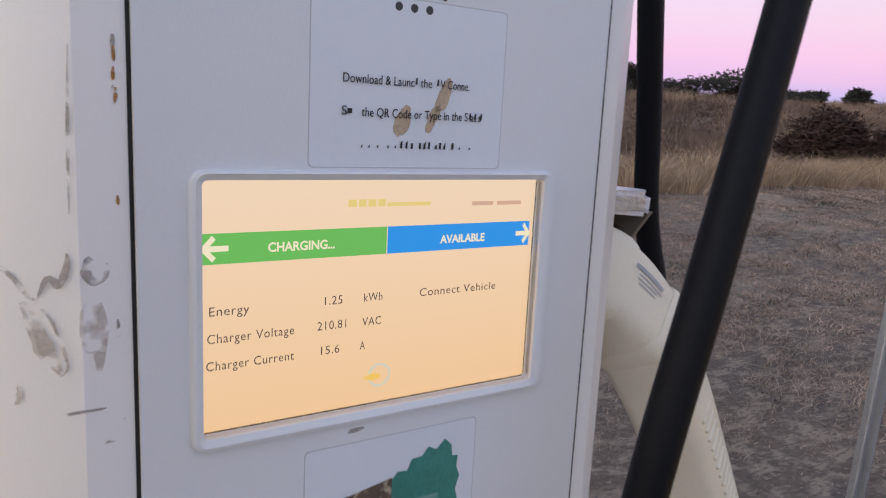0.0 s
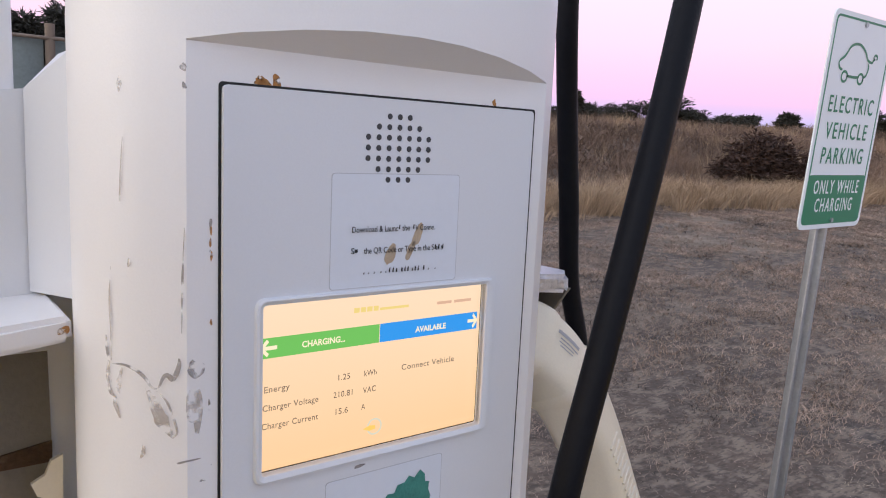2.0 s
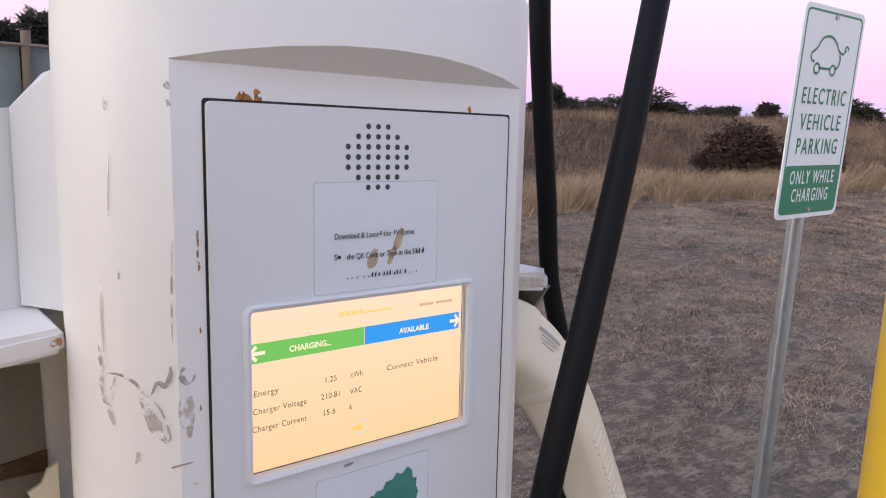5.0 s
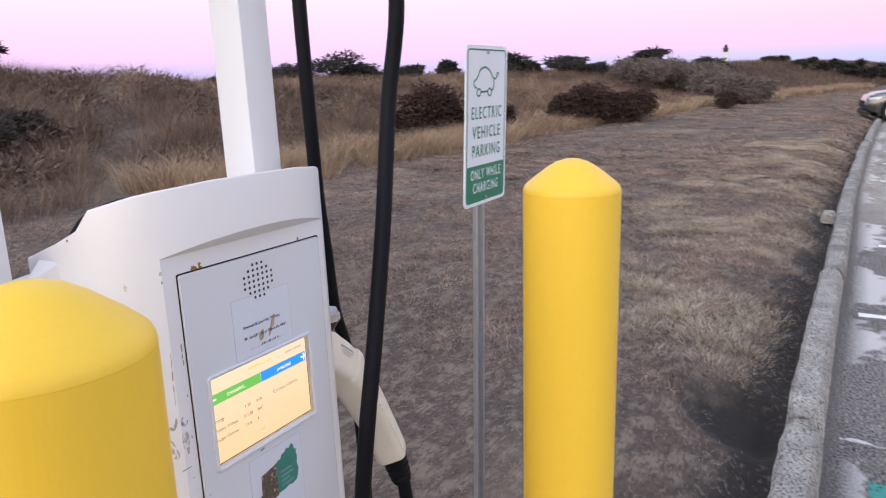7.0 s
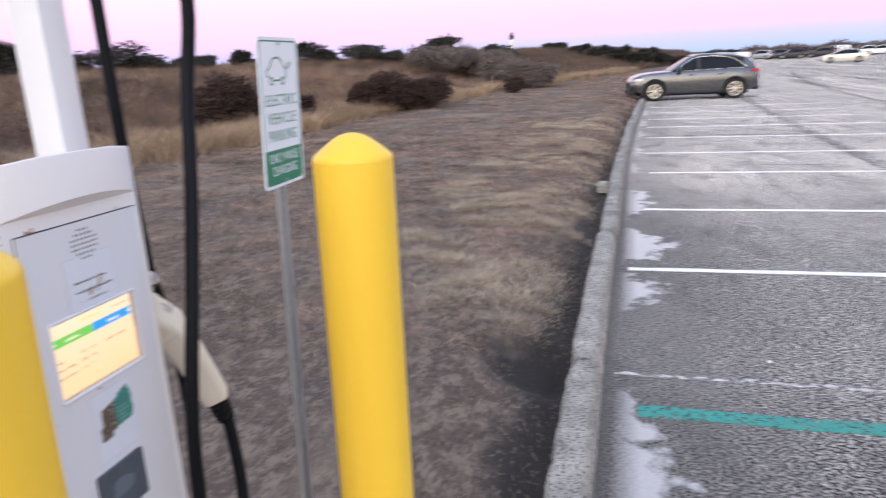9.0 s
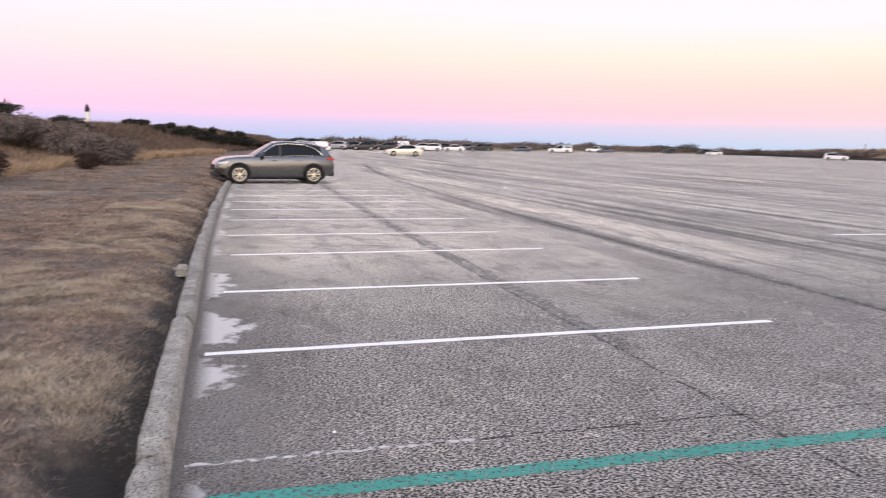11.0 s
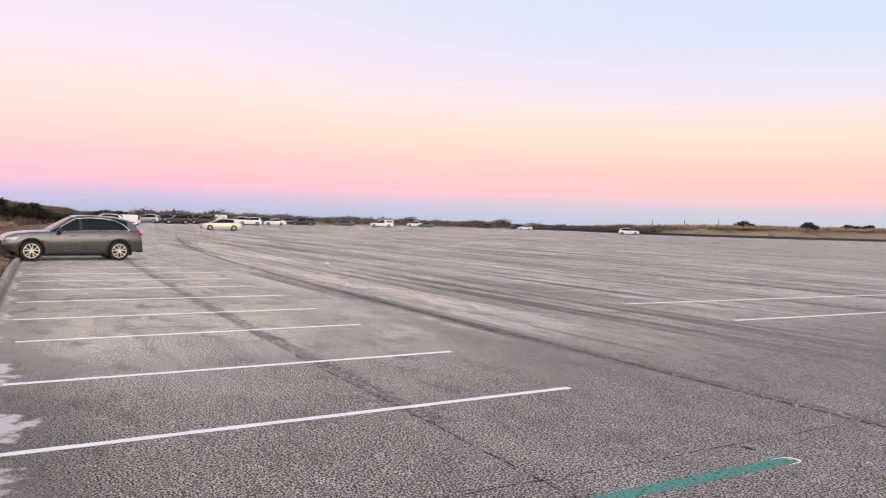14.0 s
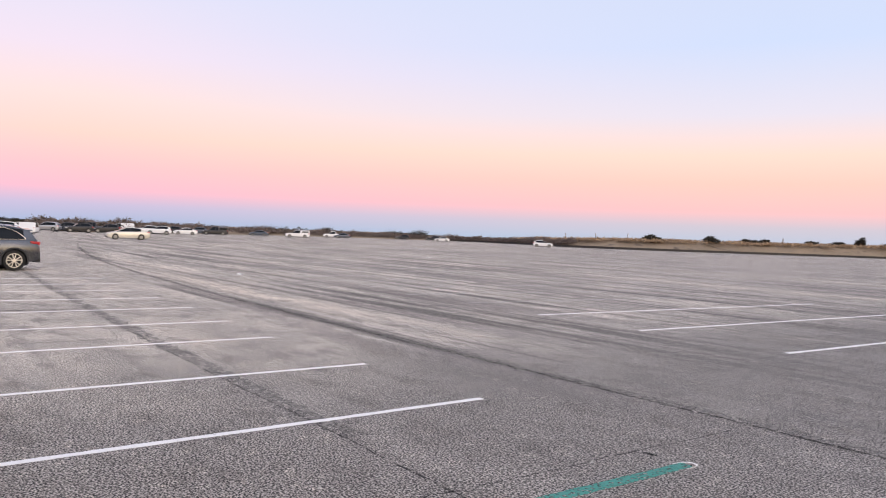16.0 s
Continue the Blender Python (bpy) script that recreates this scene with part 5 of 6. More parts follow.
ow, oh = SX1 - SX0, SZ1 - SZ0
fr = lambda o: [(u / ow, v / oh) for u, v in o]
plate = part("plate", slab(fr(rounded(0, ow, 0, oh, 0.018)), 0.003, on_sign), M_SIGN, sign, "white reflective sign plate with rounded corners", smooth=False)
part("border", plate_with_hole(fr(rounded(0.010, ow - 0.010, 0.010, oh - 0.010, 0.014)), fr(rounded(0.0145, ow - 0.0145, 0.0145, oh - 0.0145, 0.011)), 0.0034, 0.003, on_sign), M_SIGN_GREEN, plate, "thin green border line", smooth=False)
part("green_field", slab(fr(rounded(0.0105, ow - 0.0105, oh * 0.745, oh - 0.0105, 0.012)), 0.0005, lambda u, v, w: on_sign(u, v, 0.003 + w)), M_SIGN_GREEN, plate, "green lower field", smooth=False)
for text, v, size, width, m in (("ELECTRIC", 0.452, 0.050, 0.205, M_SIGN_GREEN), ("VEHICLE", 0.574, 0.050, 0.190, M_SIGN_GREEN), ("PARKING", 0.690, 0.050, 0.190, M_SIGN_GREEN), ("ONLY WHILE", 0.832, 0.042, 0.205, M_SIGN), ("CHARGING", 0.918, 0.042, 0.170, M_SIGN)):
    word = lettering(text, size, 0.0004, (lambda v0: lambda a, b, w: on_sign(0.5 + a / ow, v0 - b / oh, 0.0036 + w))(v), "CENTER", space=1.28, span=width, bold=0.0003)
    for piece in islands(word):
        part("letter", piece, m, plate, "", smooth=False)


def sign_line(name, pts, half, close=False):
    path = smooth_path([((a - 0.055) * 0.86 + 0.052, (b - 0.062) * 0.74 + 0.062, 0) for a, b in pts], 6)
    bm = bmesh.new()
    rows = []
    for i, p in enumerate(path):
        t = (path[min(i + 1, len(path) - 1)] - path[max(i - 1, 0)]).normalized()
        n = Vector((-t.y, t.x, 0)) * half
        rows.append([bm.verts.new(on_sign(q.x / ow, q.y / oh, 0.0036)) for q in (p - n, p + n)])
    for a, b in zip(rows, rows[1:]):
        bm.faces.new((a[0], a[1], b[1], b[0]))
    part(name, bm, M_SIGN_GREEN, plate, "green line of a small car picture", smooth=False)


sign_line("car_outline", [(0.075, 0.140), (0.060, 0.135), (0.055, 0.118), (0.080, 0.100), (0.105, 0.070), (0.145, 0.062), (0.180, 0.078), (0.200, 0.100), (0.225, 0.106), (0.236, 0.092)], 0.0028)
sign_line("car_outline", [(0.24, 0.098), (0.232, 0.092), (0.238, 0.083), (0.25, 0.086), (0.249, 0.096)], 0.0026)
sign_line("car_outline", [(0.105, 0.155), (0.130, 0.156), (0.165, 0.155)], 0.0028)
sign_line("car_outline", [(0.190, 0.153), (0.205, 0.145), (0.212, 0.125), (0.207, 0.110)], 0.0028)
for cx in (0.092, 0.178):
    sign_line("car_wheel", [(cx + 0.0145 * math.cos(a), 0.158 + 0.0145 * math.sin(a)) for a in np.linspace(0, 6.6, 10)], 0.0026)
for v in (0.042, 0.962):
    part("bolt", tube([on_sign(0.5, v, 0.003), on_sign(0.5, v, 0.007)], 0.0055, 12, 2), M_GALV, plate, "galvanised bolt head")


def u_post(z):
    x = 1.781 - 0.030 * (1.893 - z)
    return [(x + a, 0.8665 + b, z) for a, b in ((-0.026, 0.0), (-0.016, 0.0), (-0.010, 0.018), (0.010, 0.018), (0.016, 0.0), (0.026, 0.0), (0.026, 0.003), (0.0185, 0.003), (0.0125, 0.021), (-0.0125, 0.021), (-0.0185, 0.003), (-0.026, 0.003))]


part("post", skin([u_post(z) for z in np.linspace(-0.1, 1.875, 14)]), M_GALV, sign, "galvanised steel channel post", smooth=False)


# ---- vehicles, built with x ahead, y to their left, standing on z = 0 ----
def interp(x, pts):
    return float(np.interp(x, [p[0] for p in pts], [p[1] for p in pts]))


CARS = {
    # length, half width, wheel radius, axles, belt line, roof line, side windows, where the roof skin starts and ends
    "suv": dict(L=4.72, W=0.945, r=0.37, ax=(1.46, -1.47), clear=0.30, belt=[(-2.36, 0.66), (-2.33, 0.88), (-2.25, 1.05), (-2.1, 1.12), (-1.4, 1.13), (0.6, 1.08), (0.95, 1.08), (1.5, 1.05), (1.95, 0.99), (2.18, 0.90), (2.31, 0.76), (2.36, 0.55)], roof=[(-2.26, 1.06), (-2.12, 1.27), (-2.0, 1.43), (-1.8, 1.51), (-1.4, 1.59), (-0.6, 1.645), (-0.15, 1.635), (0.05, 1.58), (0.40, 1.37), (0.86, 1.08)], glass=(-1.78, 0.66), skin=(-2.02, 0.06)),
    "sedan": dict(L=4.75, W=0.91, r=0.33, ax=(1.42, -1.36), clear=0.2, belt=[(-2.37, 0.86), (-2.25, 1.0), (-1.6, 1.02), (0.4, 0.96), (1.1, 0.95), (1.7, 0.88), (2.15, 0.78), (2.37, 0.62)], roof=[(-2.0, 1.01), (-1.6, 1.16), (-1.0, 1.38), (-0.4, 1.45), (0.2, 1.43), (0.6, 1.30), (1.25, 0.95)], glass=(-1.35, 1.0), skin=(-1.05, 0.35)),
    "van": dict(L=5.1, W=0.98, r=0.36, ax=(1.65, -1.4), clear=0.25, belt=[(-2.55, 1.1), (-2.5, 1.15), (1.2, 1.12), (1.7, 1.1), (2.2, 0.98), (2.5, 0.75), (2.55, 0.6)], roof=[(-2.53, 1.16), (-2.45, 1.85), (-2.3, 1.93), (0.6, 1.92), (0.95, 1.82), (1.75, 1.1)], glass=(-2.1, 1.45), skin=(-2.4, 0.9)),
    "pickup": dict(L=5.7, W=0.99, r=0.40, ax=(1.85, -1.7), clear=0.32, belt=[(-2.85, 1.12), (-2.8, 1.16), (-0.75, 1.16), (0.9, 1.12), (1.3, 1.14), (2.4, 1.08), (2.75, 0.98), (2.85, 0.7)], roof=[(-0.95, 1.17), (-0.8, 1.6), (-0.6, 1.86), (0.3, 1.88), (0.55, 1.82), (1.25, 1.14)], glass=(-0.62, 1.05), skin=(-0.8, 0.5)),
}


def car(kind, paint, at, heading, label, category, detail=1, group="parked cars", scale=1.0, lower=None, capped=False, rack=False):
    c = CARS[kind]
    L, W, r, z0 = c["L"] / 2, c["W"], c["r"], c["clear"]
    root = thing({"suv": "suv", "sedan": "sedan_car", "van": "van", "pickup": "pickup_truck"}[kind], (0, 0, 0), label, category, group, built_here=True)
    ra = r + 0.055
    step = 0.045 if detail > 1 else 0.11
    st = sorted(set([round(v, 3) for v in np.arange(-L, L + 0.01, step)] + [s * L * 0.995 for s in (-1, 1)]))

    def width(x):
        e = min(1.0, (L - abs(x)) / 0.75)
        return W * (0.80 + 0.20 * math.sqrt(max(0.0, 1 - (1 - e) ** 2)))

    def belt(x):
        return interp(x, c["belt"])

    rings = []
    for x in st:
        w, t = width(x), belt(x)
        zb = z0 + 0.16 * max(0.0, (abs(x) - L + 0.5) / 0.5) ** 2
        za = zb
        for a in c["ax"]:
            d = abs(x - a)
            if d < ra:
                za = max(za, r + math.sqrt(ra * ra - d * d))
        half = [(w * 0.80, max(zb, min(za, t - 0.12))), (w * 0.985, max(zb + 0.02, min(za, t - 0.10))), (w * 1.0, max(za + 0.01, zb + (t - zb) * 0.35)), (w * 1.0, max(za + 0.02, zb + (t - zb) * 0.62)), (w * 0.975, max(t - 0.07, min(za + 0.03, t - 0.04))), (w * 0.93, t - 0.015), (w * 0.80, t + 0.008), (w * 0.42, t + 0.02)]
        rings.append([(x, y, z) for y, z in half] + [(x, -y, z) for y, z in reversed(half)])
    part("body", skin(rings), paint, root, "painted car body")

    def roof(x):
        return interp(x, c["roof"])

    def side(x, f, s, off=0.0):
        b, t = belt(x) - 0.01, max(roof(x), belt(x) - 0.01)
        wb = width(x) * 0.925
        wr = wb - 0.42 * (t - b)
        return Vector((x, s * (wb + (wr - wb) * f + off), b + (t - b) * f + off * 0.3))

    lo_x, hi_x = c["roof"][0][0], c["roof"][-1][0]
    gx = np.linspace(lo_x, hi_x, 40 if detail > 1 else 18)
    rings = []
    for x in gx:
        pts = [side(x, f, 1) for f in (0, 0.5, 0.9)]
        e = side(x, 1.0, 1)
        pts += [Vector((x, e.y * 0.9, e.z + 0.012)), Vector((x, e.y * 0.5, e.z + 0.028))]
        rings.append(pts + [Vector((p.x, -p.y, p.z)) for p in reversed(pts)])
    part("glasshouse", skin(rings), M_GLASSY, root, "dark tinted glazing")

    def patch(name, x0, x1, f0, f1, s, material, lab="", off=0.006, n=8, fm=3):
        rows = [[side(x, f, s, off) for f in np.linspace(f0, f1, fm)] for x in np.linspace(x0, x1, n)]
        part(name, skin(rows, closed=False, caps=False), material, root, lab)

    a, b = c["skin"]
    rings = []
    for x in np.linspace(a, b, 16 if detail > 1 else 8):
        e = side(x, 1.0, 1, 0.008)
        m_ = side(x, 0.9, 1, 0.008)
        pts = [m_, e + Vector((0, -0.006, 0.006)), Vector((x, e.y * 0.88, e.z + 0.02)), Vector((x, e.y * 0.45, e.z + 0.038))]
        rings.append(pts + [Vector((p.x, -p.y, p.z)) for p in reversed(pts)])
    part("roof", skin(rings, closed=False, caps=False), paint, root, "painted roof")
    g0, g1 = c["glass"]
    for s in (-1, 1):
        patch("front_pillar", b, hi_x - 0.06, 0.78, 1.0, s, paint)
        patch("rear_pillar", lo_x + 0.02, g0, 0.0, 1.0, s, paint, n=8)
        if kind == "van":
            patch("side_panel", g0, g1 - 1.35, 0.0, 1.0, s, paint)
        patch("middle_pillar", -0.20 + (0.35 if kind == "van" else 0), -0.10 + (0.35 if kind == "van" else 0), 0.0, 0.9, s, M_PLASTIC, "black pillar", 0.004, 3)
        if detail > 1:
            part("window_trim", tube([side(x, f, s, 0.010) for x, f in ((0.68, 0.10), (0.36, 0.82), (0.02, 0.88), (-0.6, 0.88), (-1.2, 0.84), (-1.58, 0.62), (-1.84, 0.10))], 0.012, 6, 5), M_CHROME, root, "chrome trim over the windows")
            part("belt_trim", tube([side(x, 0.02, s, 0.010) for x in (0.68, 0.3, -0.6, -1.3, -1.84)], 0.005, 6, 5), M_CHROME, root, "chrome strip under the windows")
            for hx in (0.12, -0.92):
                part("door_handle", tube([(hx + 0.11, s * (width(hx) + 0.004), 0.925), (hx, s * (width(hx) + 0.03), 0.93), (hx - 0.11, s * (width(hx) + 0.004), 0.93)], 0.013, 8, 5), paint, root)
            for gapx in (0.86, -0.2, -1.14):
                part("door_seam", tube([(gapx, s * (width(gapx) + 0.0005), 0.36), (gapx, s * (width(gapx) + 0.001), 0.7), (gapx - 0.03, s * (width(gapx) * 0.975 + 0.002), belt(gapx) - 0.06)], 0.004, 5, 3), M_GAP, root)
            mirror = part("wing_mirror", skin([[(0.56 + p, s * (0.93 + q), 1.12 + h) for p, h in rounded(-0.07, 0.07, -0.06, 0.065, 0.04, 3)] for q in (0.0, 0.06, 0.19, 0.215)]), M_PLASTIC, root, "dark wing mirror")
            part("sill", boxed(-1.0, 1.06, s * 0.905 if s > 0 else -0.955, s * 0.955 if s > 0 else -0.905, 0.25, 0.36, bevel=0.02), M_PLASTIC, root, "black sill cladding")
            part("crease", tube([(1.0, s * (W + 0.001), 0.70), (0.0, s * (W + 0.003), 0.72), (-1.1, s * (W + 0.001), 0.74)], 0.006, 5, 4), paint, root)
        for axn in c["ax"]:
            part("wheel_arch", skin([[(axn + rr * math.cos(t), s * (width(axn) + o), r + rr * math.sin(t)) for rr, o in ((ra - 0.012, -0.16), (ra - 0.012, 0.006), (ra + 0.045, 0.006), (ra + 0.055, -0.03))] for t in np.linspace(-0.32, math.pi + 0.32, 18)], closed=True, caps=True), M_PLASTIC if detail > 1 else paint, root, "wheel arch lip")
            part("wheel_well", skin([[(axn + ra * 0.98 * math.cos(t), y, max(z0 - 0.02, r + ra * 0.98 * math.sin(t))) for t in np.linspace(0, 2 * math.pi, 19)[:-1]] for y in (s * (W - 0.26), s * (W - 0.20))]), M_GAP, root, "dark wheel well", smooth=False)
            yo = s * (width(axn) - 0.235)
            yi = s * (width(axn) - 0.005)
            prof = [(r * 0.66, yo), (r * 0.93, yo), (r, yo + (yi - yo) * 0.12), (r, yo + (yi - yo) * 0.86), (r * 0.95, yi), (r * 0.74, yi + s * 0.002), (r * 0.68, yi - s * 0.02)]
            nseg = 40 if detail > 1 else 18
            tyre = part("tyre", skin([[(axn + rr * math.cos(t), y, r + rr * math.sin(t)) for t in np.linspace(0, 2 * math.pi, nseg + 1)[:-1]] for rr, y in prof]), M_TYRE, root, "black tyre")
            if detail > 1:
                rim = part("rim", skin([[(axn + rr * math.cos(t), y, r + rr * math.sin(t)) for t in np.linspace(0, 2 * math.pi, nseg + 1)[:-1]] for rr, y in ((r * 0.70, yi - s * 0.03), (r * 0.70, yi - s * 0.003), (r * 0.64, yi - s * 0.004), (r * 0.62, yi - s * 0.05), (0.01, yi - s * 0.075))], caps=False), M_GAP, root, "deep dark alloy wheel")
                bm = bmesh.new()
                for k in range(5):
                    t = 2 * math.pi * k / 5 + 0.3
                    for dt in (-0.26, 0.26):
                        q = []
                        for rr, hw in ((0.05, 0.015), (r * 0.64, 0.019)):
                            tt = t + dt * (0.5 + 0.5 * rr / (r * 0.64))
                            cxp, czp = axn + rr * math.cos(tt), r + rr * math.sin(tt)
                            nx, nz = -math.sin(tt) * hw, math.cos(tt) * hw
                            q.append([(cxp - nx, yi - s * 0.028, czp - nz), (cxp - nx * 0.7, yi - s * 0.009, czp - nz * 0.7), (cxp + nx * 0.7, yi - s * 0.009, czp + nz * 0.7), (cxp + nx, yi - s * 0.028, czp + nz)])
                        skin(q, bm=bm)
                skin([[(axn + rr * math.cos(t), y, r + rr * math.sin(t)) for t in np.linspace(0, 2 * math.pi, 25)[:-1]] for rr, y in ((0.065, yi - s * 0.03), (0.06, yi - s * 0.006), (0.03, yi - s * 0.004))], bm=bm)
                skin([[(axn + rr * math.cos(t), y, r + rr * math.sin(t)) for t in np.linspace(0, 2 * math.pi, 41)[:-1]] for rr, y in ((r * 0.63, yi - s * 0.02), (r * 0.64, yi - s * 0.001), (r * 0.70, yi - s * 0.001), (r * 0.705, yi - s * 0.02))], caps=False, bm=bm)
                part("spokes", bm, M_RIM, rim, "bright machined double spokes")
            else:
                part("rim", skin([[(axn + rr * math.cos(t), y, r + rr * math.sin(t)) for t in np.linspace(0, 2 * math.pi, 15)[:-1]] for rr, y in ((r * 0.66, yi - s * 0.01), (r * 0.5, yi - s * 0.002), (0.03, yi + s * 0.004))]), M_FAR_RIM, root, "alloy wheel")
    for s in (-1, 1):
        part("tail_lamp", skin([[(-L + a, s * (width(-L + a) * 0.995 + 0.006 - q), belt(-L + 0.3) - 0.13 + h) for a, h in ((0.03, -0.05), (0.03, 0.07), (0.38, 0.075), (0.36, 0.01))] for q in (0.0, 0.06)]), M_TAIL, root, "red tail lamp")
        part("head_lamp", skin([[(L - a, s * (width(L - a) * 0.995 + 0.006 - q), belt(L - 0.3) - 0.16 + h) for a, h in ((0.10, -0.03), (0.13, 0.045), (0.50, 0.085), (0.42, -0.02))] for q in (0.0, 0.06)]), M_LAMP, root, "clear head lamp")
    part("front_bumper", boxed(L - 0.22, L + 0.02, -W * 0.80, W * 0.80, 0.26, 0.42, bevel=0.05), M_PLASTIC, root, "black lower front bumper")
    part("rear_bumper", boxed(-L - 0.02, -L + 0.22, -W * 0.82, W * 0.82, 0.30, 0.46, bevel=0.05), lower or M_PLASTIC, root, "lower rear bumper")
    part("underbody", boxed(-L + 0.4, L - 0.4, -W * 0.72, W * 0.72, 0.18, z0 + 0.1), M_GAP, root, smooth=False)
    if detail > 1:
        part("tail_spoiler", skin([[(x, y, z) for y, z in ((0.60, 1.44), (0.58, 1.475), (0.0, 1.525), (-0.58, 1.475), (-0.60, 1.44), (0.0, 1.49))] for x in (-1.90, -2.02, -2.12)]), paint, root, "painted spoiler over the tailgate")
        part("grille", boxed(L - 0.05, L + 0.012, -0.42, 0.42, 0.50, 0.72, bevel=0.02), M_GAP, root, "dark grille")
        part("exhaust_trim", boxed(-L - 0.025, -L + 0.1, -0.72, 0.72, 0.33, 0.365, bevel=0.01), M_CHROME, root, "chrome lower rear trim")
        for s in (-1, 1):
            part("roof_rail", tube([(0.0, s * 0.60, 1.60), (-0.1, s * 0.61, 1.650), (-0.7, s * 0.61, 1.672), (-1.55, s * 0.59, 1.620), (-1.68, s * 0.58, 1.57)], 0.014, 8, 5), M_CHROME, root, "silver roof rail")
    if capped:
        part("bed_cap", skin([[(x, y * k, z) for y, z in ((0.90, 1.15), (0.84, 1.75), (0.6, 1.84), (-0.6, 1.84), (-0.84, 1.75), (-0.90, 1.15))] for x, k in ((-2.8, 1), (-0.85, 1))]), paint, root, "bed cap")
        for s in (-1, 1):
            part("cap_window", boxed(-2.55, -1.05, s * 0.885 - 0.015, s * 0.885 + 0.015, 1.32, 1.62), M_GLASSY, root, "dark cap window", smooth=False)
    if rack:
        part("roof_box", boxed(-1.5, 0.3, -0.45, 0.45, 1.68, 1.86, bevel=0.06), M_PLASTIC, root, "dark load on the roof")
    root.matrix_basis = pose(*at, 0, 0, heading) @ Matrix.Scale(scale, 4)
    return root


GREY = car_paint("grey_metallic_paint", (0.118, 0.121, 0.126), 0.88, 0.21)
WHITE = car_paint("white_car_paint", (0.78, 0.78, 0.77), 0.0, 0.3)
BLACK = car_paint("black_car_paint", (0.008, 0.008, 0.010), 0.0, 0.4)
GOLD = car_paint("champagne_car_paint", (0.55, 0.53, 0.46), 0.5, 0.3)
BLUEGREY = car_paint("dull_blue_car_paint", (0.06, 0.075, 0.10), 0.4, 0.35)
SILVER = car_paint("silver_car_paint", (0.40, 0.41, 0.42), 0.6, 0.3)

# near-side wheels of the grey one stand at (29.9, -1.4) and (30.25, -4.4)
car("suv", GREY, (31.02, -2.80, 0.0), 96.8, "dark grey metallic SUV parked with its nose over the kerb", "car", 2, "", 1.03)


def far_car(kind, paint, az, dist, turn, label, category="car", scale=1.0, **k):
    """Stands dist metres off on the bearing az from the walk's end; turn: its heading against the sight line."""
    a = radians(az)
    return car(kind, paint, (-0.6 + dist * math.cos(a), -0.43 + dist * math.sin(a), 0.0), az + turn, label, category, 1, "far parked cars", scale, **k)


far_car("sedan", GOLD, -14.4, 93, 97, "champagne sedan parked in the open lot")
for kind, paint, az, dist, turn, label, cat, k in (
    ("suv", WHITE, -6.2, 78, 95, "white SUV with a loaded roof rack", "car", dict(rack=True)),
    ("van", WHITE, -7.7, 92, 70, "white van parked beyond the grey SUV", "van", dict(scale=0.8)),
    ("suv", SILVER, -9.2, 96, 70, "silver off-road car parked by the kerb", "car", {}),
    ("suv", BLACK, -10.3, 98, 80, "dark SUV parked by the kerb", "car", {}),
    ("suv", WHITE, -10.6, 112, 90, "white SUV among parked cars", "car", {}),
    ("suv", BLACK, -11.2, 95, 100, "dark off-road car with roof load", "car", dict(rack=True)),
    ("pickup", BLACK, -12.0, 100, 95, "dark pickup truck by the kerb", "truck", {}),
    ("van", WHITE, -13.95, 112, 92, "white van in a far row", "van", {}),
    ("suv", BLACK, -13.0, 118, 90, "dark SUV in a far row", "car", {}),
    ("suv", WHITE, -15.6, 125, 95, "white SUV in a far row", "car", {}),
    ("suv", WHITE, -16.45, 120, 88, "white SUV with a dark roof load", "car", dict(rack=True)),
    ("suv", BLACK, -17.3, 140, 90, "dark SUV in a far row", "car", {}),
    ("sedan", WHITE, -18.3, 128, 92, "white sedan in a far row", "car", {}),
    ("suv", BLUEGREY, -19.1, 150, 95, "dull blue car in a far row", "car", {}),
    ("pickup", BLACK, -20.4, 138, 90, "black pickup truck standing alone", "truck", dict(capped=True)),
    ("sedan", BLUEGREY, -23.6, 185, 85, "dull blue car far across the lot", "car", {}),
    ("pickup", WHITE, -26.5, 178, 88, "white pickup truck with a bed cap", "truck", dict(capped=True)),
    ("pickup", WHITE, -29.2, 215, 90, "small white pickup far off", "truck", {}),
    ("sedan", BLUEGREY, -29.9, 214, 95, "grey car beside a white pickup", "car", {}),
    ("suv", BLACK, -34.6, 232, 92, "black SUV under a dark tree", "car", {}),
    ("suv", BLACK, -37.0, 236, 92, "dark car at the lot's far edge", "car", {}),
    ("sedan", WHITE, -37.7, 232, 92, "white car at the lot's far edge", "car", {}),
    ("suv", WHITE, -45.6, 176, -88, "white SUV standing alone by the dune", "car", {}),
):
    far_car(kind, paint, az, dist * (1.22 if az > -8.5 else 1.5 if dist < 115 else 1.25 if az > -21 else 1.0), turn, label, cat, **k)


# ---- plants ----
NR = np.random.default_rng(7)


def at_bearing(az, dist, eye=(-0.25, -0.13)):
    a = radians(az)
    return eye[0] + dist * math.cos(a), eye[1] + dist * math.sin(a)


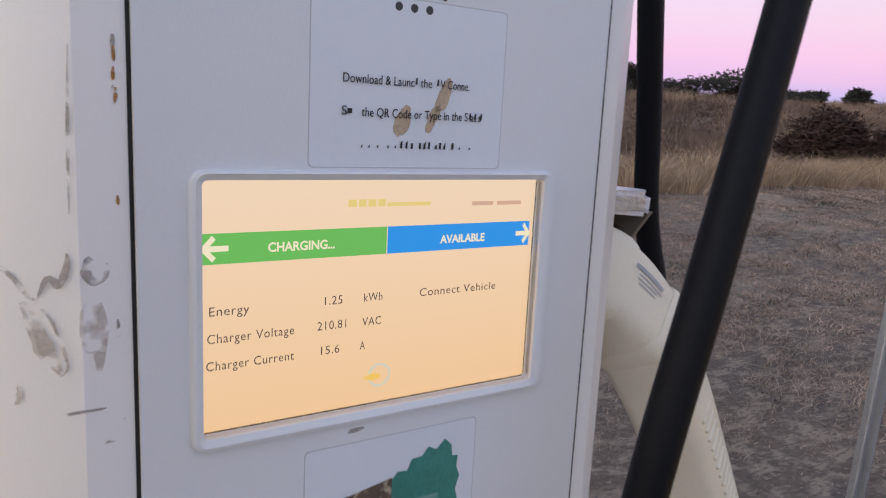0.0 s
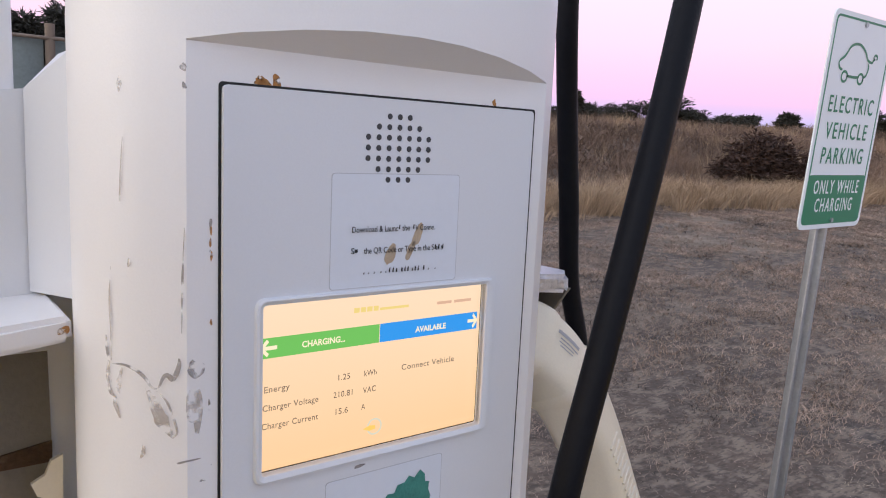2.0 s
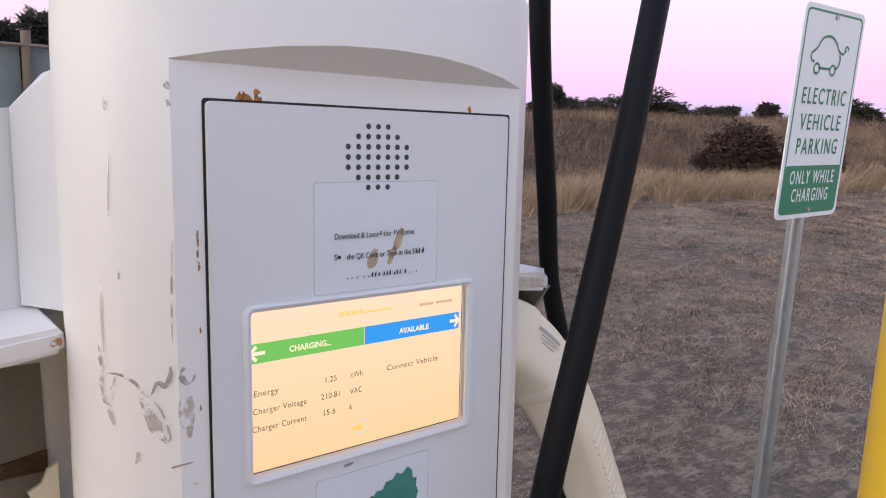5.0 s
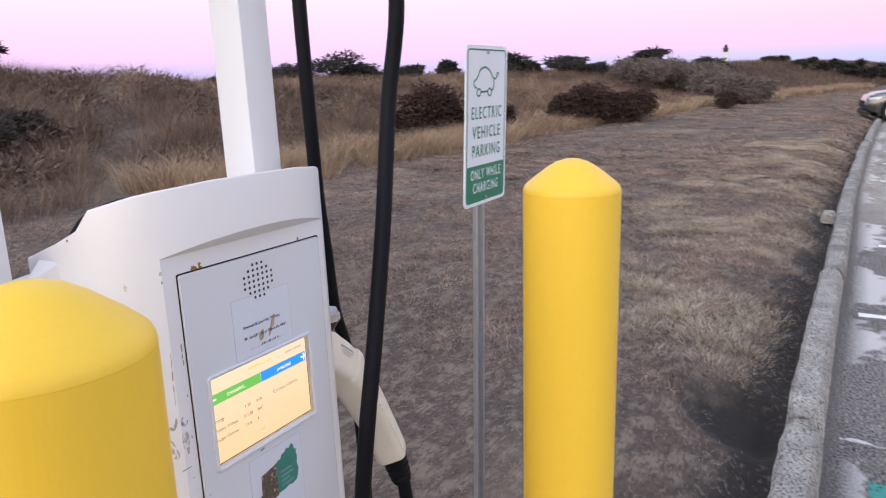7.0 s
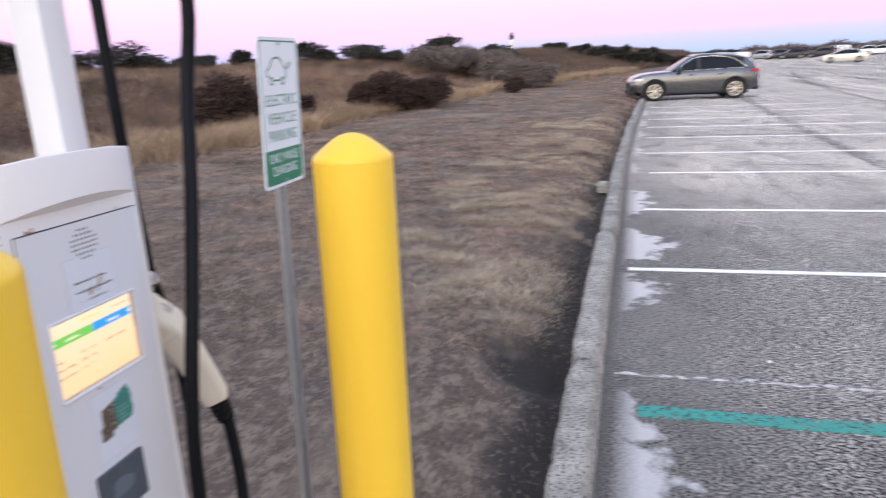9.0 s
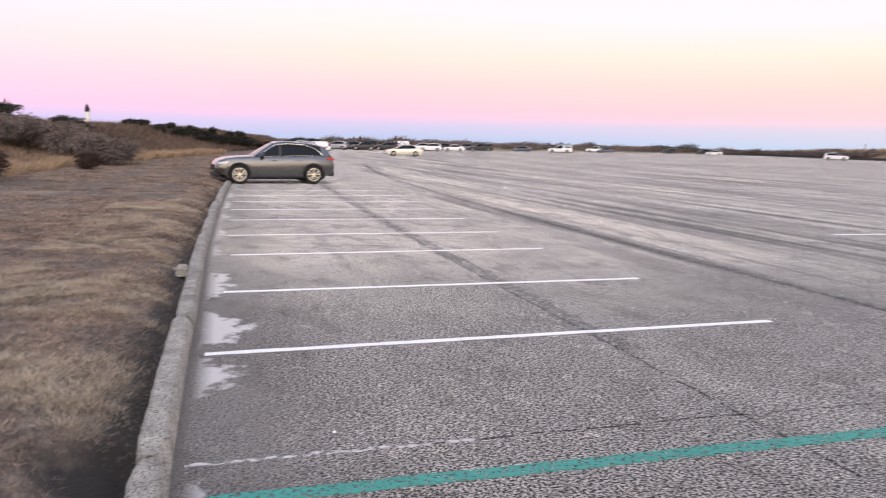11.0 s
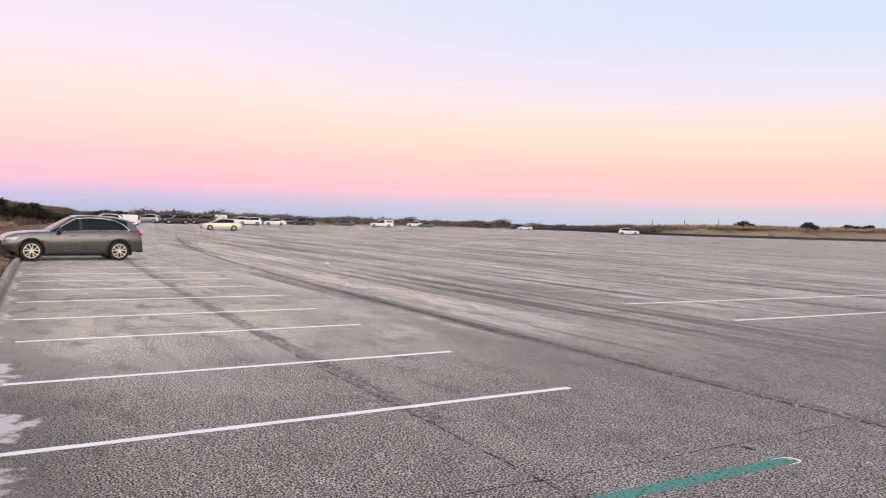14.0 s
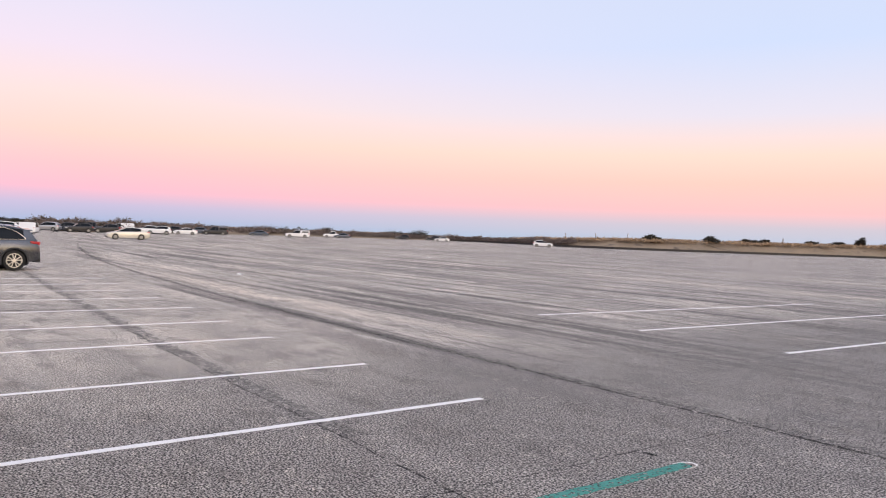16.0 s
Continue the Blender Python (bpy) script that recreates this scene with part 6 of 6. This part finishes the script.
def leaf_cloud(lumps, n, size, rng, flat=0.0, reach=1.0):
    """Small leaf or twig triangles on and in overlapping lumps (centre, radii), uneven, with gaps."""
    vol = np.array([r[0] * r[1] + r[0] * r[2] for _, r in lumps])
    pick = rng.choice(len(lumps), n, p=vol / vol.sum())
    c = np.array([l[0] for l in lumps], float)[pick]
    rad = np.array([l[1] for l in lumps], float)[pick]
    d = rng.normal(size=(n, 3))
    d /= np.linalg.norm(d, axis=1)[:, None]
    bumps = 1 + 0.22 * np.sin(d[:, 0] * 7 + pick) + 0.18 * np.sin(d[:, 1] * 9 + 2 * pick) + 0.15 * np.sin(d[:, 2] * 8 + pick * 3)
    p = c + d * rad * (rng.uniform(0.35, 1.0, n) ** 0.5 * bumps)[:, None] * reach
    out = d + rng.normal(size=(n, 3)) * 0.7
    out[:, 2] *= (1 - flat)
    out /= np.linalg.norm(out, axis=1)[:, None]
    s = size * rng.uniform(0.5, 1.5, n)[:, None]
    side = np.cross(out, rng.normal(size=(n, 3)))
    side /= np.linalg.norm(side, axis=1)[:, None] + 1e-9
    v = np.stack([p - side * s * 0.28, p + side * s * 0.28, p + out * s * 1.6], 1).reshape(-1, 3)
    return v, np.arange(3 * n).reshape(-1, 3)


def shrub(name, x, y, w, h, material, label, category="shrub", n=5000, leaf=0.05, flat=0.25, windswept=0.0, lumps=9, seed=1, stem=True, group="", depth=None, base=None):
    rng = np.random.default_rng(seed)
    z = float(ground_z(np.array(x), np.array(y))) if base is None else base
    root = thing(name, (x, y, z), label, category, group)
    L = []
    for i in range(lumps):
        f = rng.uniform(-0.5, 0.5)
        up = rng.uniform(0.3, 0.86) if not stem else rng.uniform(0.55, 0.9)
        top = 1 - abs(f) ** 1.6 * 1.1
        L.append(((x + f * w * 0.8 + windswept * up * h * 0.3, y + rng.uniform(-0.4, 0.4) * (depth or w) * 0.6, z + h * up * top), (w * rng.uniform(0.14, 0.26), (depth or w) * rng.uniform(0.14, 0.24), h * rng.uniform(0.10, 0.2) * (1.5 if not stem else 1.0))))
    bm = bmesh.new()
    for i in range(min(lumps, 7)):
        q = Vector(L[i][0])
        a = Vector((x + rng.uniform(-0.08, 0.08) * w, y, z - 0.1))
        m = a.lerp(q, 0.5) + Vector((rng.uniform(-0.1, 0.1) * w, 0, 0.05 * h))
        tube([a, m, q], lambda t: max(0.006, 0.035 * h * (1 - t) * 0.6), 6, 4, bm=bm)
    part("trunk", bm, M_BARK, root, "crooked dark stems")
    v, f = leaf_cloud(L, n, leaf, rng, flat)
    o = ORIGIN[root.name]
    crown = new("crown", fast_mesh("crown", v - np.array(o), f, material))
    crown.parent = root
    ORIGIN[crown.name] = o
    return root


# low russet junipers at the dune's foot
for i, (az, d, w, h, n) in enumerate(((29.6, 19.3, 1.9, 1.15, 9000), (26.0, 20.0, 1.7, 0.95, 7000), (31.5, 18.6, 1.2, 0.65, 4000), (24.4, 21, 1.0, 0.7, 3500), (17.6, 25.0, 2.6, 1.2, 11000), (14.6, 26.5, 2.2, 0.95, 8000), (19.8, 24.2, 1.3, 0.8, 4500), (8.0, 36, 1.4, 0.7, 2500))):
    x, y = at_bearing(az, d)
    shrub("juniper_shrub", x, y, w * 1.35, h * 1.2, M_RUSSET, "low dark russet juniper at the foot of the dune", n=int(n * 1.6), leaf=0.07, lumps=22, flat=0.55, seed=20 + i, stem=False, group="junipers", depth=w * 0.7)
# the bare grey thicket
for i, (az, d, w, h) in enumerate(((14.3, 45, 3.2, 1.5), (12.2, 44, 3.6, 1.9), (10.0, 43, 3.8, 1.9), (8.0, 42, 3.4, 1.7), (6.2, 42, 3.0, 1.2))):
    x, y = at_bearing(az, d)
    shrub("bare_thicket", x, y, w * 1.45, h * 1.15, M_TWIG, "dense leafless grey thicket on the dune", "thicket", 15000, 0.085, lumps=14, seed=40 + i, stem=False, group="bare thickets", depth=3.0)
# windswept dark pines along the crest
pines = ((45.0, 30, 1.2, 0.75), (43.8, 29, 0.5, 1.35), (42.4, 31, 1.5, 0.85), (40.0, 33, 1.3, 1.0), (37.2, 33, 2.2, 1.35), (35.4, 35, 1.6, 1.0), (32.6, 38, 1.5, 0.9), (31.2, 40, 1.2, 0.8), (28.5, 40, 0.9, 0.9), (23.9, 42, 1.7, 1.35), (22.4, 43, 1.2, 1.0), (19.2, 44, 2.6, 1.25), (17.6, 46, 1.6, 1.0), (13.9, 52, 2.4, 1.7), (12.6, 50, 1.2, 1.3), (9.2, 58, 2.2, 1.5), (3.4, 62, 2.0, 1.3), (2.7, 67, 1.3, 1.5), (2.0, 64, 2.4, 1.4), (1.2, 69, 1.6, 1.75), (0.5, 66, 2.6, 1.8), (-0.2, 71, 1.5, 2.25), (-0.7, 68, 2.4, 2.0), (-1.7, 72, 2.2, 2.4), (-2.2, 75, 1.5, 2.6), (-2.8, 76, 2.4, 2.0), (-3.4, 82, 3.0, 1.2), (-4.4, 90, 3.0, 1.2), (-5.4, 100, 3.4, 1.3), (5.0, 70, 2.4, 1.0), (-6.4, 120, 4.2, 1.8), (-7.6, 130, 4.2, 1.8))
for i, (az, d, w, h) in enumerate(pines):
    x, y = at_bearing(az, d if d < 60 else d * 1.28)
    shrub("wind_swept_pine", x, y, w * (1.5 if az > 4 else 0.95), (h + 0.1) * (1.0 if az > 4 else 0.85), M_PINE, "dark windswept pine on the dune crest", "tree", 4200, 0.10 * d / 40, flat=0.6, windswept=0.8, lumps=11, seed=60 + i, group="crest pines")
# taller pines behind the fence
for i, (az, d, w, h) in enumerate(((83.5, 15, 1.8, 2.6), (80.5, 16, 2.0, 2.7), (77.8, 15, 1.8, 2.9), (74.6, 15, 2.0, 2.9), (72.0, 16, 2.2, 3.0), (69.4, 16, 2.0, 2.8), (67.0, 17, 1.9, 2.3), (64.8, 17, 1.4, 1.9), (62.2, 18, 1.5, 2.1), (87, 16, 2.4, 2.6), (92, 15, 2.4, 2.5))):
    x, y = at_bearing(az, d, (0.05, 0.05))
    shrub("wind_swept_pine", x, y, w * 0.8, h * 0.54, M_PINE, "dark pine behind the fence", "tree", 5200, 0.075, flat=0.4, windswept=0.4, lumps=10, seed=120 + i, group="fence pines")

# dark leafless scrub before them
for i, (az, d, w, h) in enumerate(((64.5, 12.5, 1.8, 0.9), (68.0, 12.0, 2.2, 1.15), (72.0, 11.8, 2.2, 1.2), (76.5, 12.0, 2.0, 1.1), (60.5, 13.5, 1.5, 0.7))):
    x, y = at_bearing(az, d, (0.05, 0.05))
    shrub("leafless_scrub", x, y, w, h, M_BARK, "dark leafless scrub at the foot of the pines", n=6000, leaf=0.06, lumps=14, seed=160 + i, stem=False, group="leafless scrub", depth=w * 0.7)

# the screened fence behind the charging station
fence = thing("screened_fence", (0.5, 9.2, 0.2), "chain fence hung with grey-green screening on timber posts", "fence")
for i in range(5):
    x0 = -3.6 + i * 1.28
    gz = 0.2
    part("screen_panel", skin([[(x, 9.2 + 0.02 * math.sin(x * 9) + 0.01 * math.sin(x * 23), z) for z in (gz, 1.0, 1.6, 2.28 + 0.015 * math.sin(x * 5))] for x in np.linspace(x0 + 0.05, x0 + 1.23, 14)], closed=False, caps=False), M_FENCE, fence, "grey-green fabric screen")
for i in range(6):
    x0 = -3.6 + i * 1.28
    part("fence_post", tube([(x0, 9.16, 0.0), (x0, 9.16, 1.2), (x0 + 0.01, 9.16, 2.42)], 0.05, 10, 3), M_WOOD, fence, "round weathered timber post")
part("top_rail", tube([(-3.6, 9.13, 2.26), (0, 9.13, 2.27), (2.8, 9.13, 2.26)], 0.02, 8, 4), M_WOOD, fence, "timber top rail")

# ---- grass ----
def patchy(n, x0, x1, d0, d1, rng, power=1.0):
    x = x0 + (x1 - x0) * rng.uniform(0, 1, n) ** power
    d = d0 + (d1 - d0) * rng.uniform(0, 1, n) ** 1.15
    return x, kerb_y(x) + d, d


def grass(name, x, y, h, w, lean, material, label, kind="stuff", category="grass", sink=0.01):
    z = ground_z(x, y) - sink
    v, f = blades(np.stack([x, y, z], 1), h, w, lean, NR)
    return tagged(new(name, fast_mesh(name, v, f, material)), label, category, "", kind)


n = 620000
x, y, d = patchy(n, -1.5, 15, 0.22, 8.6, NR, 1.3)
keep = (wob(x, y, 0.55, 3) + 0.9 * wob(x, y, 0.16, 5) + 0.6 * wob(x, y, 2.6, 7) + NR.normal(0, 0.5, n) > -0.22) & (NR.uniform(0, 1, n) < 0.7 + 0.3 * ease((x - 1.2) / 3)) & ((d > 0.38 + 0.14 * wob(x, y, 0.35, 2)) | (NR.uniform(0, 1, n) < 0.05)) & (((x - 3.66) / 0.38) ** 2 + ((y - 0.30) / 0.30) ** 2 > 1 + NR.normal(0, 0.35, n))
x, y = x[keep], y[keep]
m = len(x)
dist = np.hypot(x, y)
grass("lawn_grass", x, y, NR.uniform(0.012, 0.042, m) * (1 + 0.35 * wob(x, y, 0.8, 9)) * (0.5 + 0.5 * ease((dist - 1.5) / 3.5)), 0.0013 + 0.0008 * dist, NR.normal(0, 0.9, (m, 2)), M_BLADE, "short dry brown mown grass")
n = 320000
x, y, d = patchy(n, 12, 70, 0.25, 8.4, NR, 1.5)
keep = (wob(x, y, 1.2, 3) + 0.7 * wob(x, y, 4.0, 6) + NR.normal(0, 0.35, n) > 0.0) & (d < foot(x))
x, y = x[keep], y[keep]
m = len(x)
grass("far_lawn_grass", x, y, NR.uniform(0.015, 0.05, m), 0.004 + 0.0008 * np.hypot(x, y), NR.normal(0, 0.9, (m, 2)), M_BLADE, "short dry brown mown grass farther off")


def clumps(name, cx, cy, per, spread, h0, h1, width, splay, material, label, category="grass"):
    k = len(cx)
    ids = np.repeat(np.arange(k), per)
    m = len(ids)
    a, q = NR.uniform(0, 2 * np.pi, m), NR.uniform(0, 1, m) ** 0.7
    sp = np.asarray(spread)[ids] if np.ndim(spread) else spread
    x, y = cx[ids] + np.cos(a) * q * sp, cy[ids] + np.sin(a) * q * sp
    size = NR.uniform(h0, h1, k)[ids] * NR.uniform(0.55, 1.1, m)
    lean = np.stack([np.cos(a), np.sin(a)], 1) * (q * splay)[:, None] + NR.normal(0, 0.22, (m, 2))
    wd = np.asarray(width)[ids] if np.ndim(width) else np.full(m, width)
    return grass(name, x, y, size, wd, lean, material, label, category=category)


# longer tufts near the kerb
n = 1000
x, y, d = patchy(n, 1.6, 20, 0.40, 2.3, NR, 1.3)
keep = (wob(x, y, 0.9, 12) > -0.05) & (((x - 3.66) / 0.46) ** 2 + ((y - 0.30) / 0.36) ** 2 > 1) & (x > 2.3) & (d < 0.6 + 0.35 * np.maximum(x - 2.3, 0))
x, y = x[keep], y[keep]
clumps("kerbside_tufts", x, y, 130, 0.15, 0.03, 0.075, 0.0019 + 0.00022 * x, 1.9, M_PALE_GRASS, "pale dry grass tufts along the kerb")
x, y, d = patchy(520, 3, 24, 0.6, 7.8, NR, 1.2)
clumps("lawn_tufts", x, y, 40, 0.10, 0.014, 0.034, 0.0020 + 0.00022 * x, 2.2, M_PALE_GRASS, "scattered pale dry tufts in the lawn")
# straw tussocks at the dune's foot
n = 620
x = 7 + 71 * NR.uniform(0, 1, n) ** 1.4
y = kerb_y(x) + foot(x) + NR.normal(0.3, 0.5, n)
clumps("straw_tussocks", x, y, 90, 0.28, 0.25, 0.6, 0.007 + 0.0005 * x, 0.9, M_STRAW, "golden dry grass tussocks at the foot of the dune")
# dune grass
n = 3300
x = -7 + 60 * NR.uniform(0, 1, n) ** 1.2
y = kerb_y(x) + foot(x) + 0.4 + 17 * NR.uniform(0, 1, n)
keep = (wob(x, y, 2.2, 6) > -0.55)
x, y = x[keep], y[keep]
clumps("dune_grass", x, y, 75, 0.40, 0.28, 0.66, 0.009 + 0.0003 * np.maximum(x, 0), 0.85, M_DUNE_GRASS, "thick brown beach grass covering the dune")
n = 420
x = -6 + 50 * NR.uniform(0, 1, n)
y = kerb_y(x) + foot(x) + 0.8 + 16 * NR.uniform(0, 1, n)
clumps("dune_straw", x, y, 34, 0.3, 0.45, 0.80, 0.007 + 0.0002 * np.maximum(x, 0), 0.35, M_STRAW, "paler seed stalks among the beach grass")
n = 2600
x = 42 + 110 * NR.uniform(0, 1, n)
y = kerb_y(x) + foot(x) + 0.5 + 22 * NR.uniform(0, 1, n)
clumps("far_dune_grass", x, y, 32, 1.0, 0.45, 0.9, 0.03 + 0.0006 * x, 0.5, M_FAR_GRASS, "brown beach grass on the far dunes")

n = 2000
x = -6 + 66 * NR.uniform(0, 1, n) ** 1.2
y = kerb_y(x) + foot(x) + 0.6 + 16 * NR.uniform(0, 1, n)
keep = wob(x, y, 3.1, 8) + 0.5 * wob(x, y, 1.1, 3) > 0.05
x, y = x[keep], y[keep]
z = ground_z(x, y)
brush = [((x[k], y[k], z[k] + 0.14), (0.55, 0.5, 0.26)) for k in range(len(x))]
v, f = leaf_cloud(brush, len(x) * 170, 0.07, NR, 0.0)
tagged(new("dead_brush", fast_mesh("dead_brush", v, f, M_BRUSH)), "low dead brown brush among the beach grass", "brush", "", "stuff")

# ---- the far side of the lot ----
ring = [(-8, 165, 2.0), (-11, 150, 1.9), (-14, 165, 1.9), (-20, 195, 1.9), (-26, 232, 2.0), (-31, 252, 2.2), (-35, 262, 2.2), (-38, 262, 1.7), (-41, 255, 1.3), (-44, 230, 2.0), (-47, 205, 2.3), (-51, 200, 2.9), (-56, 205, 3.1), (-62, 225, 3.4), (-69, 255, 4.0), (-80, 290, 4.6), (-95, 320, 5.0), (-130, 330, 5.0), (-170, 330, 4.5)]
ra_, rr_, rz_ = (np.array(c, float) for c in zip(*reversed(ring)))
az = np.arange(-170, -7.9, 0.35)
RR, ZZ = np.interp(az, ra_, rr_), np.interp(az, ra_, rz_)
ox, oy = -0.43, -0.65
prof = [(-1.2, -0.05), (0.0, 0.10), (4.0, 0.22), (9.0, 0.62), (14.0, 0.9), (20.0, 1.0), (40.0, 0.95), (160.0, 0.5)]
V = np.stack([np.stack([ox + (RR + o) * np.cos(np.radians(az)), oy + (RR + o) * np.sin(np.radians(az)), ZZ * k * (1 + (0.16 * wob(az * 4, az * 0 + o, 3.0, 2) + 0.1 * wob(az * 4, az * 0, 1.1, 4) if k > 0.5 else 0))], 1) for o, k in prof], 1)
w = len(prof)
i = (np.arange(len(az) - 1)[:, None] * w + np.arange(w - 1)[None, :]).ravel()
me = fast_mesh("dune_bank", V.reshape(-1, 3), np.stack([i, i + 1, i + 1 + w, i + w], 1), mat("pale_dune_grassland", (0.27, 0.205, 0.135), 0.95, vary=0.4, scale=0.12, fine=1.3, bump=0.6, dirt=(0.10, 0.075, 0.055), dirt_amount=0.42, dirt_scale=0.35))
me.shade_smooth()
tagged(new("dune_bank", me), "low grassy dune bank closing the far side of the lot", "dune", "", "structure")


# a low dark strip along the foot of the far bank
ed = np.arange(-80, -37.9, 0.5)
er = np.interp(ed, ra_, rr_) - 1.0
rows = [[(ox + (r_ + o) * math.cos(radians(a_)), oy + (r_ + o) * math.sin(radians(a_)), z_) for o, z_ in ((0, -0.05), (0, 0.62), (0.3, 0.62), (0.3, -0.05))] for a_, r_ in zip(ed, er)]
solo("timber_edging", skin(rows), mat("dark_strip_brown", (0.045, 0.04, 0.036), 0.9), "low dark strip along the lot's far side", "edging", "structure", smooth=False)


def ring_place(a, off):
    R_ = np.interp(a, ra_, rr_) + off
    return ox + R_ * np.cos(np.radians(a)), oy + R_ * np.sin(np.radians(a)), np.interp(a, ra_, rz_)


def far_scrub(name, lo, hi, n, off, h0, h1, leaf, material, label, per=120, wide=2.2, lift=0.3):
    a = NR.uniform(lo, hi, n)
    x, y, z = ring_place(a, NR.uniform(off[0], off[1], n))
    hs = NR.uniform(h0, h1, n) * (0.75 + 0.45 * wob(a * 5, a * 0, 4, 3))
    hs = np.maximum(hs, 0.3)
    lumps = [((x[k], y[k], z[k] * lift + hs[k] * 0.5), (wide, wide, hs[k] * 0.55)) for k in range(n)]
    v, f = leaf_cloud(lumps, n * per, leaf, NR, 0.3)
    return tagged(new(name, fast_mesh(name, v, f, material)), label, "scrub", "", "stuff")


far_scrub("far_scrub", -38.5, -8.2, 300, (0, 12), 0.9, 2.1, 0.34, M_TWIG, "dark leafless scrub along the lot's far edge", lift=0.35)
far_scrub("far_pines", -37.5, -8.2, 40, (2, 14), 1.3, 2.5, 0.36, M_PINE, "dark pines along the lot's far edge", lift=0.4)
far_scrub("far_pine_group", -36.3, -33.6, 14, (4, 8), 2.2, 3.6, 0.4, M_PINE, "dark clump of pines at the lot's far edge", lift=0.3)
far_scrub("far_bank_scrub", -48.0, -38.5, 110, (1, 8), 0.9, 1.7, 0.4, M_TWIG, "dark scrub along the lot's far edge", lift=0.45, wide=1.6)
far_scrub("far_bank_grass", -75, -43, 420, (8, 18), 0.35, 0.65, 0.4, M_STRAW, "pale grass on the far bank", per=60, lift=0.85, wide=2.4)
for i, (a, off, w, h) in enumerate(((-53.6, 12, 4.5, 1.9), (-54.2, 12, 3.0, 1.5), (-57.9, 8, 4.0, 2.0), (-60.6, 12, 5.0, 1.6), (-61.6, 12, 3.6, 1.5), (-64.6, 14, 4.0, 1.5), (-66.4, 14, 4.2, 1.6), (-67.6, 14, 3.0, 3.2), (-69.6, 14, 5.0, 1.8), (-72, 14, 6.0, 2.0))):
    x, y, z = ring_place(np.array(a), off)
    shrub("bank_shrub", float(x), float(y), w, h, M_PINE, "dark lone shrub on the far dune bank", n=1800, leaf=0.3, lumps=8, seed=200 + i, stem=False, group="bank shrubs", depth=w, base=float(z) * 0.78)
for i, a in enumerate((-47.3, -49.6, -52.0, -62.8)):
    x, y, z = ring_place(np.array(a), 10)
    x, y, z = float(x), float(y), float(z) * 0.75
    s = thing("marker_post", (x, y, z), "thin pale marker post on the far bank", "post", "marker posts")
    part("pole", tube([(x, y, z), (x, y, z + 1.2), (x, y, z + 2.2)], 0.09, 8, 2), M_WOOD, s)
    part("board", boxed(x - 0.2, x + 0.2, y - 0.03, y + 0.03, z + 1.5, z + 2.3), M_SIGN, s, "small pale board", smooth=False)
# scraps of litter far out on the asphalt
for i, (a, d) in enumerate(((-35.2, 95), (-36.0, 92), (-36.6, 60), (-22, 30))):
    x, y = at_bearing(a, d, (-0.43, -0.65))
    solo("litter_scrap", boxed(x - 0.09, x + 0.09, y - 0.07, y + 0.07, 0.0, 0.09, bevel=0.03), M_SIGN, "small white scrap lying on the asphalt", "litter", group="litter")

# ---- the lighthouse ----
tx, ty = at_bearing(8.2, 1400)
tower = thing("lighthouse", (tx, ty, 0), "tall lighthouse banded in black and white", "lighthouse")
for name, z0, z1, r0, r1, m, lab in (("white_band", 0, 12, 6.0, 5.4, M_TOWER_W, "white band"), ("black_band", 12, 22, 5.4, 4.9, M_TOWER_B, "black band"), ("white_band", 22, 39.5, 4.9, 4.1, M_TOWER_W, "white band"), ("black_band", 39.5, 45, 4.1, 3.8, M_TOWER_B, "black band")):
    part(name, lathe([(r0, z0), (r1, z1)], tx, ty, 24), m, tower, lab)
part("gallery", lathe([(5.2, 45), (5.2, 46)], tx, ty, 24), M_TOWER_B, tower, "dark gallery")
part("lantern", lathe([(2.6, 46), (2.6, 49.5), (2.8, 49.6), (1.2, 51.5), (0.3, 52.6)], tx, ty, 24), M_TOWER_B, tower, "dark lantern room")
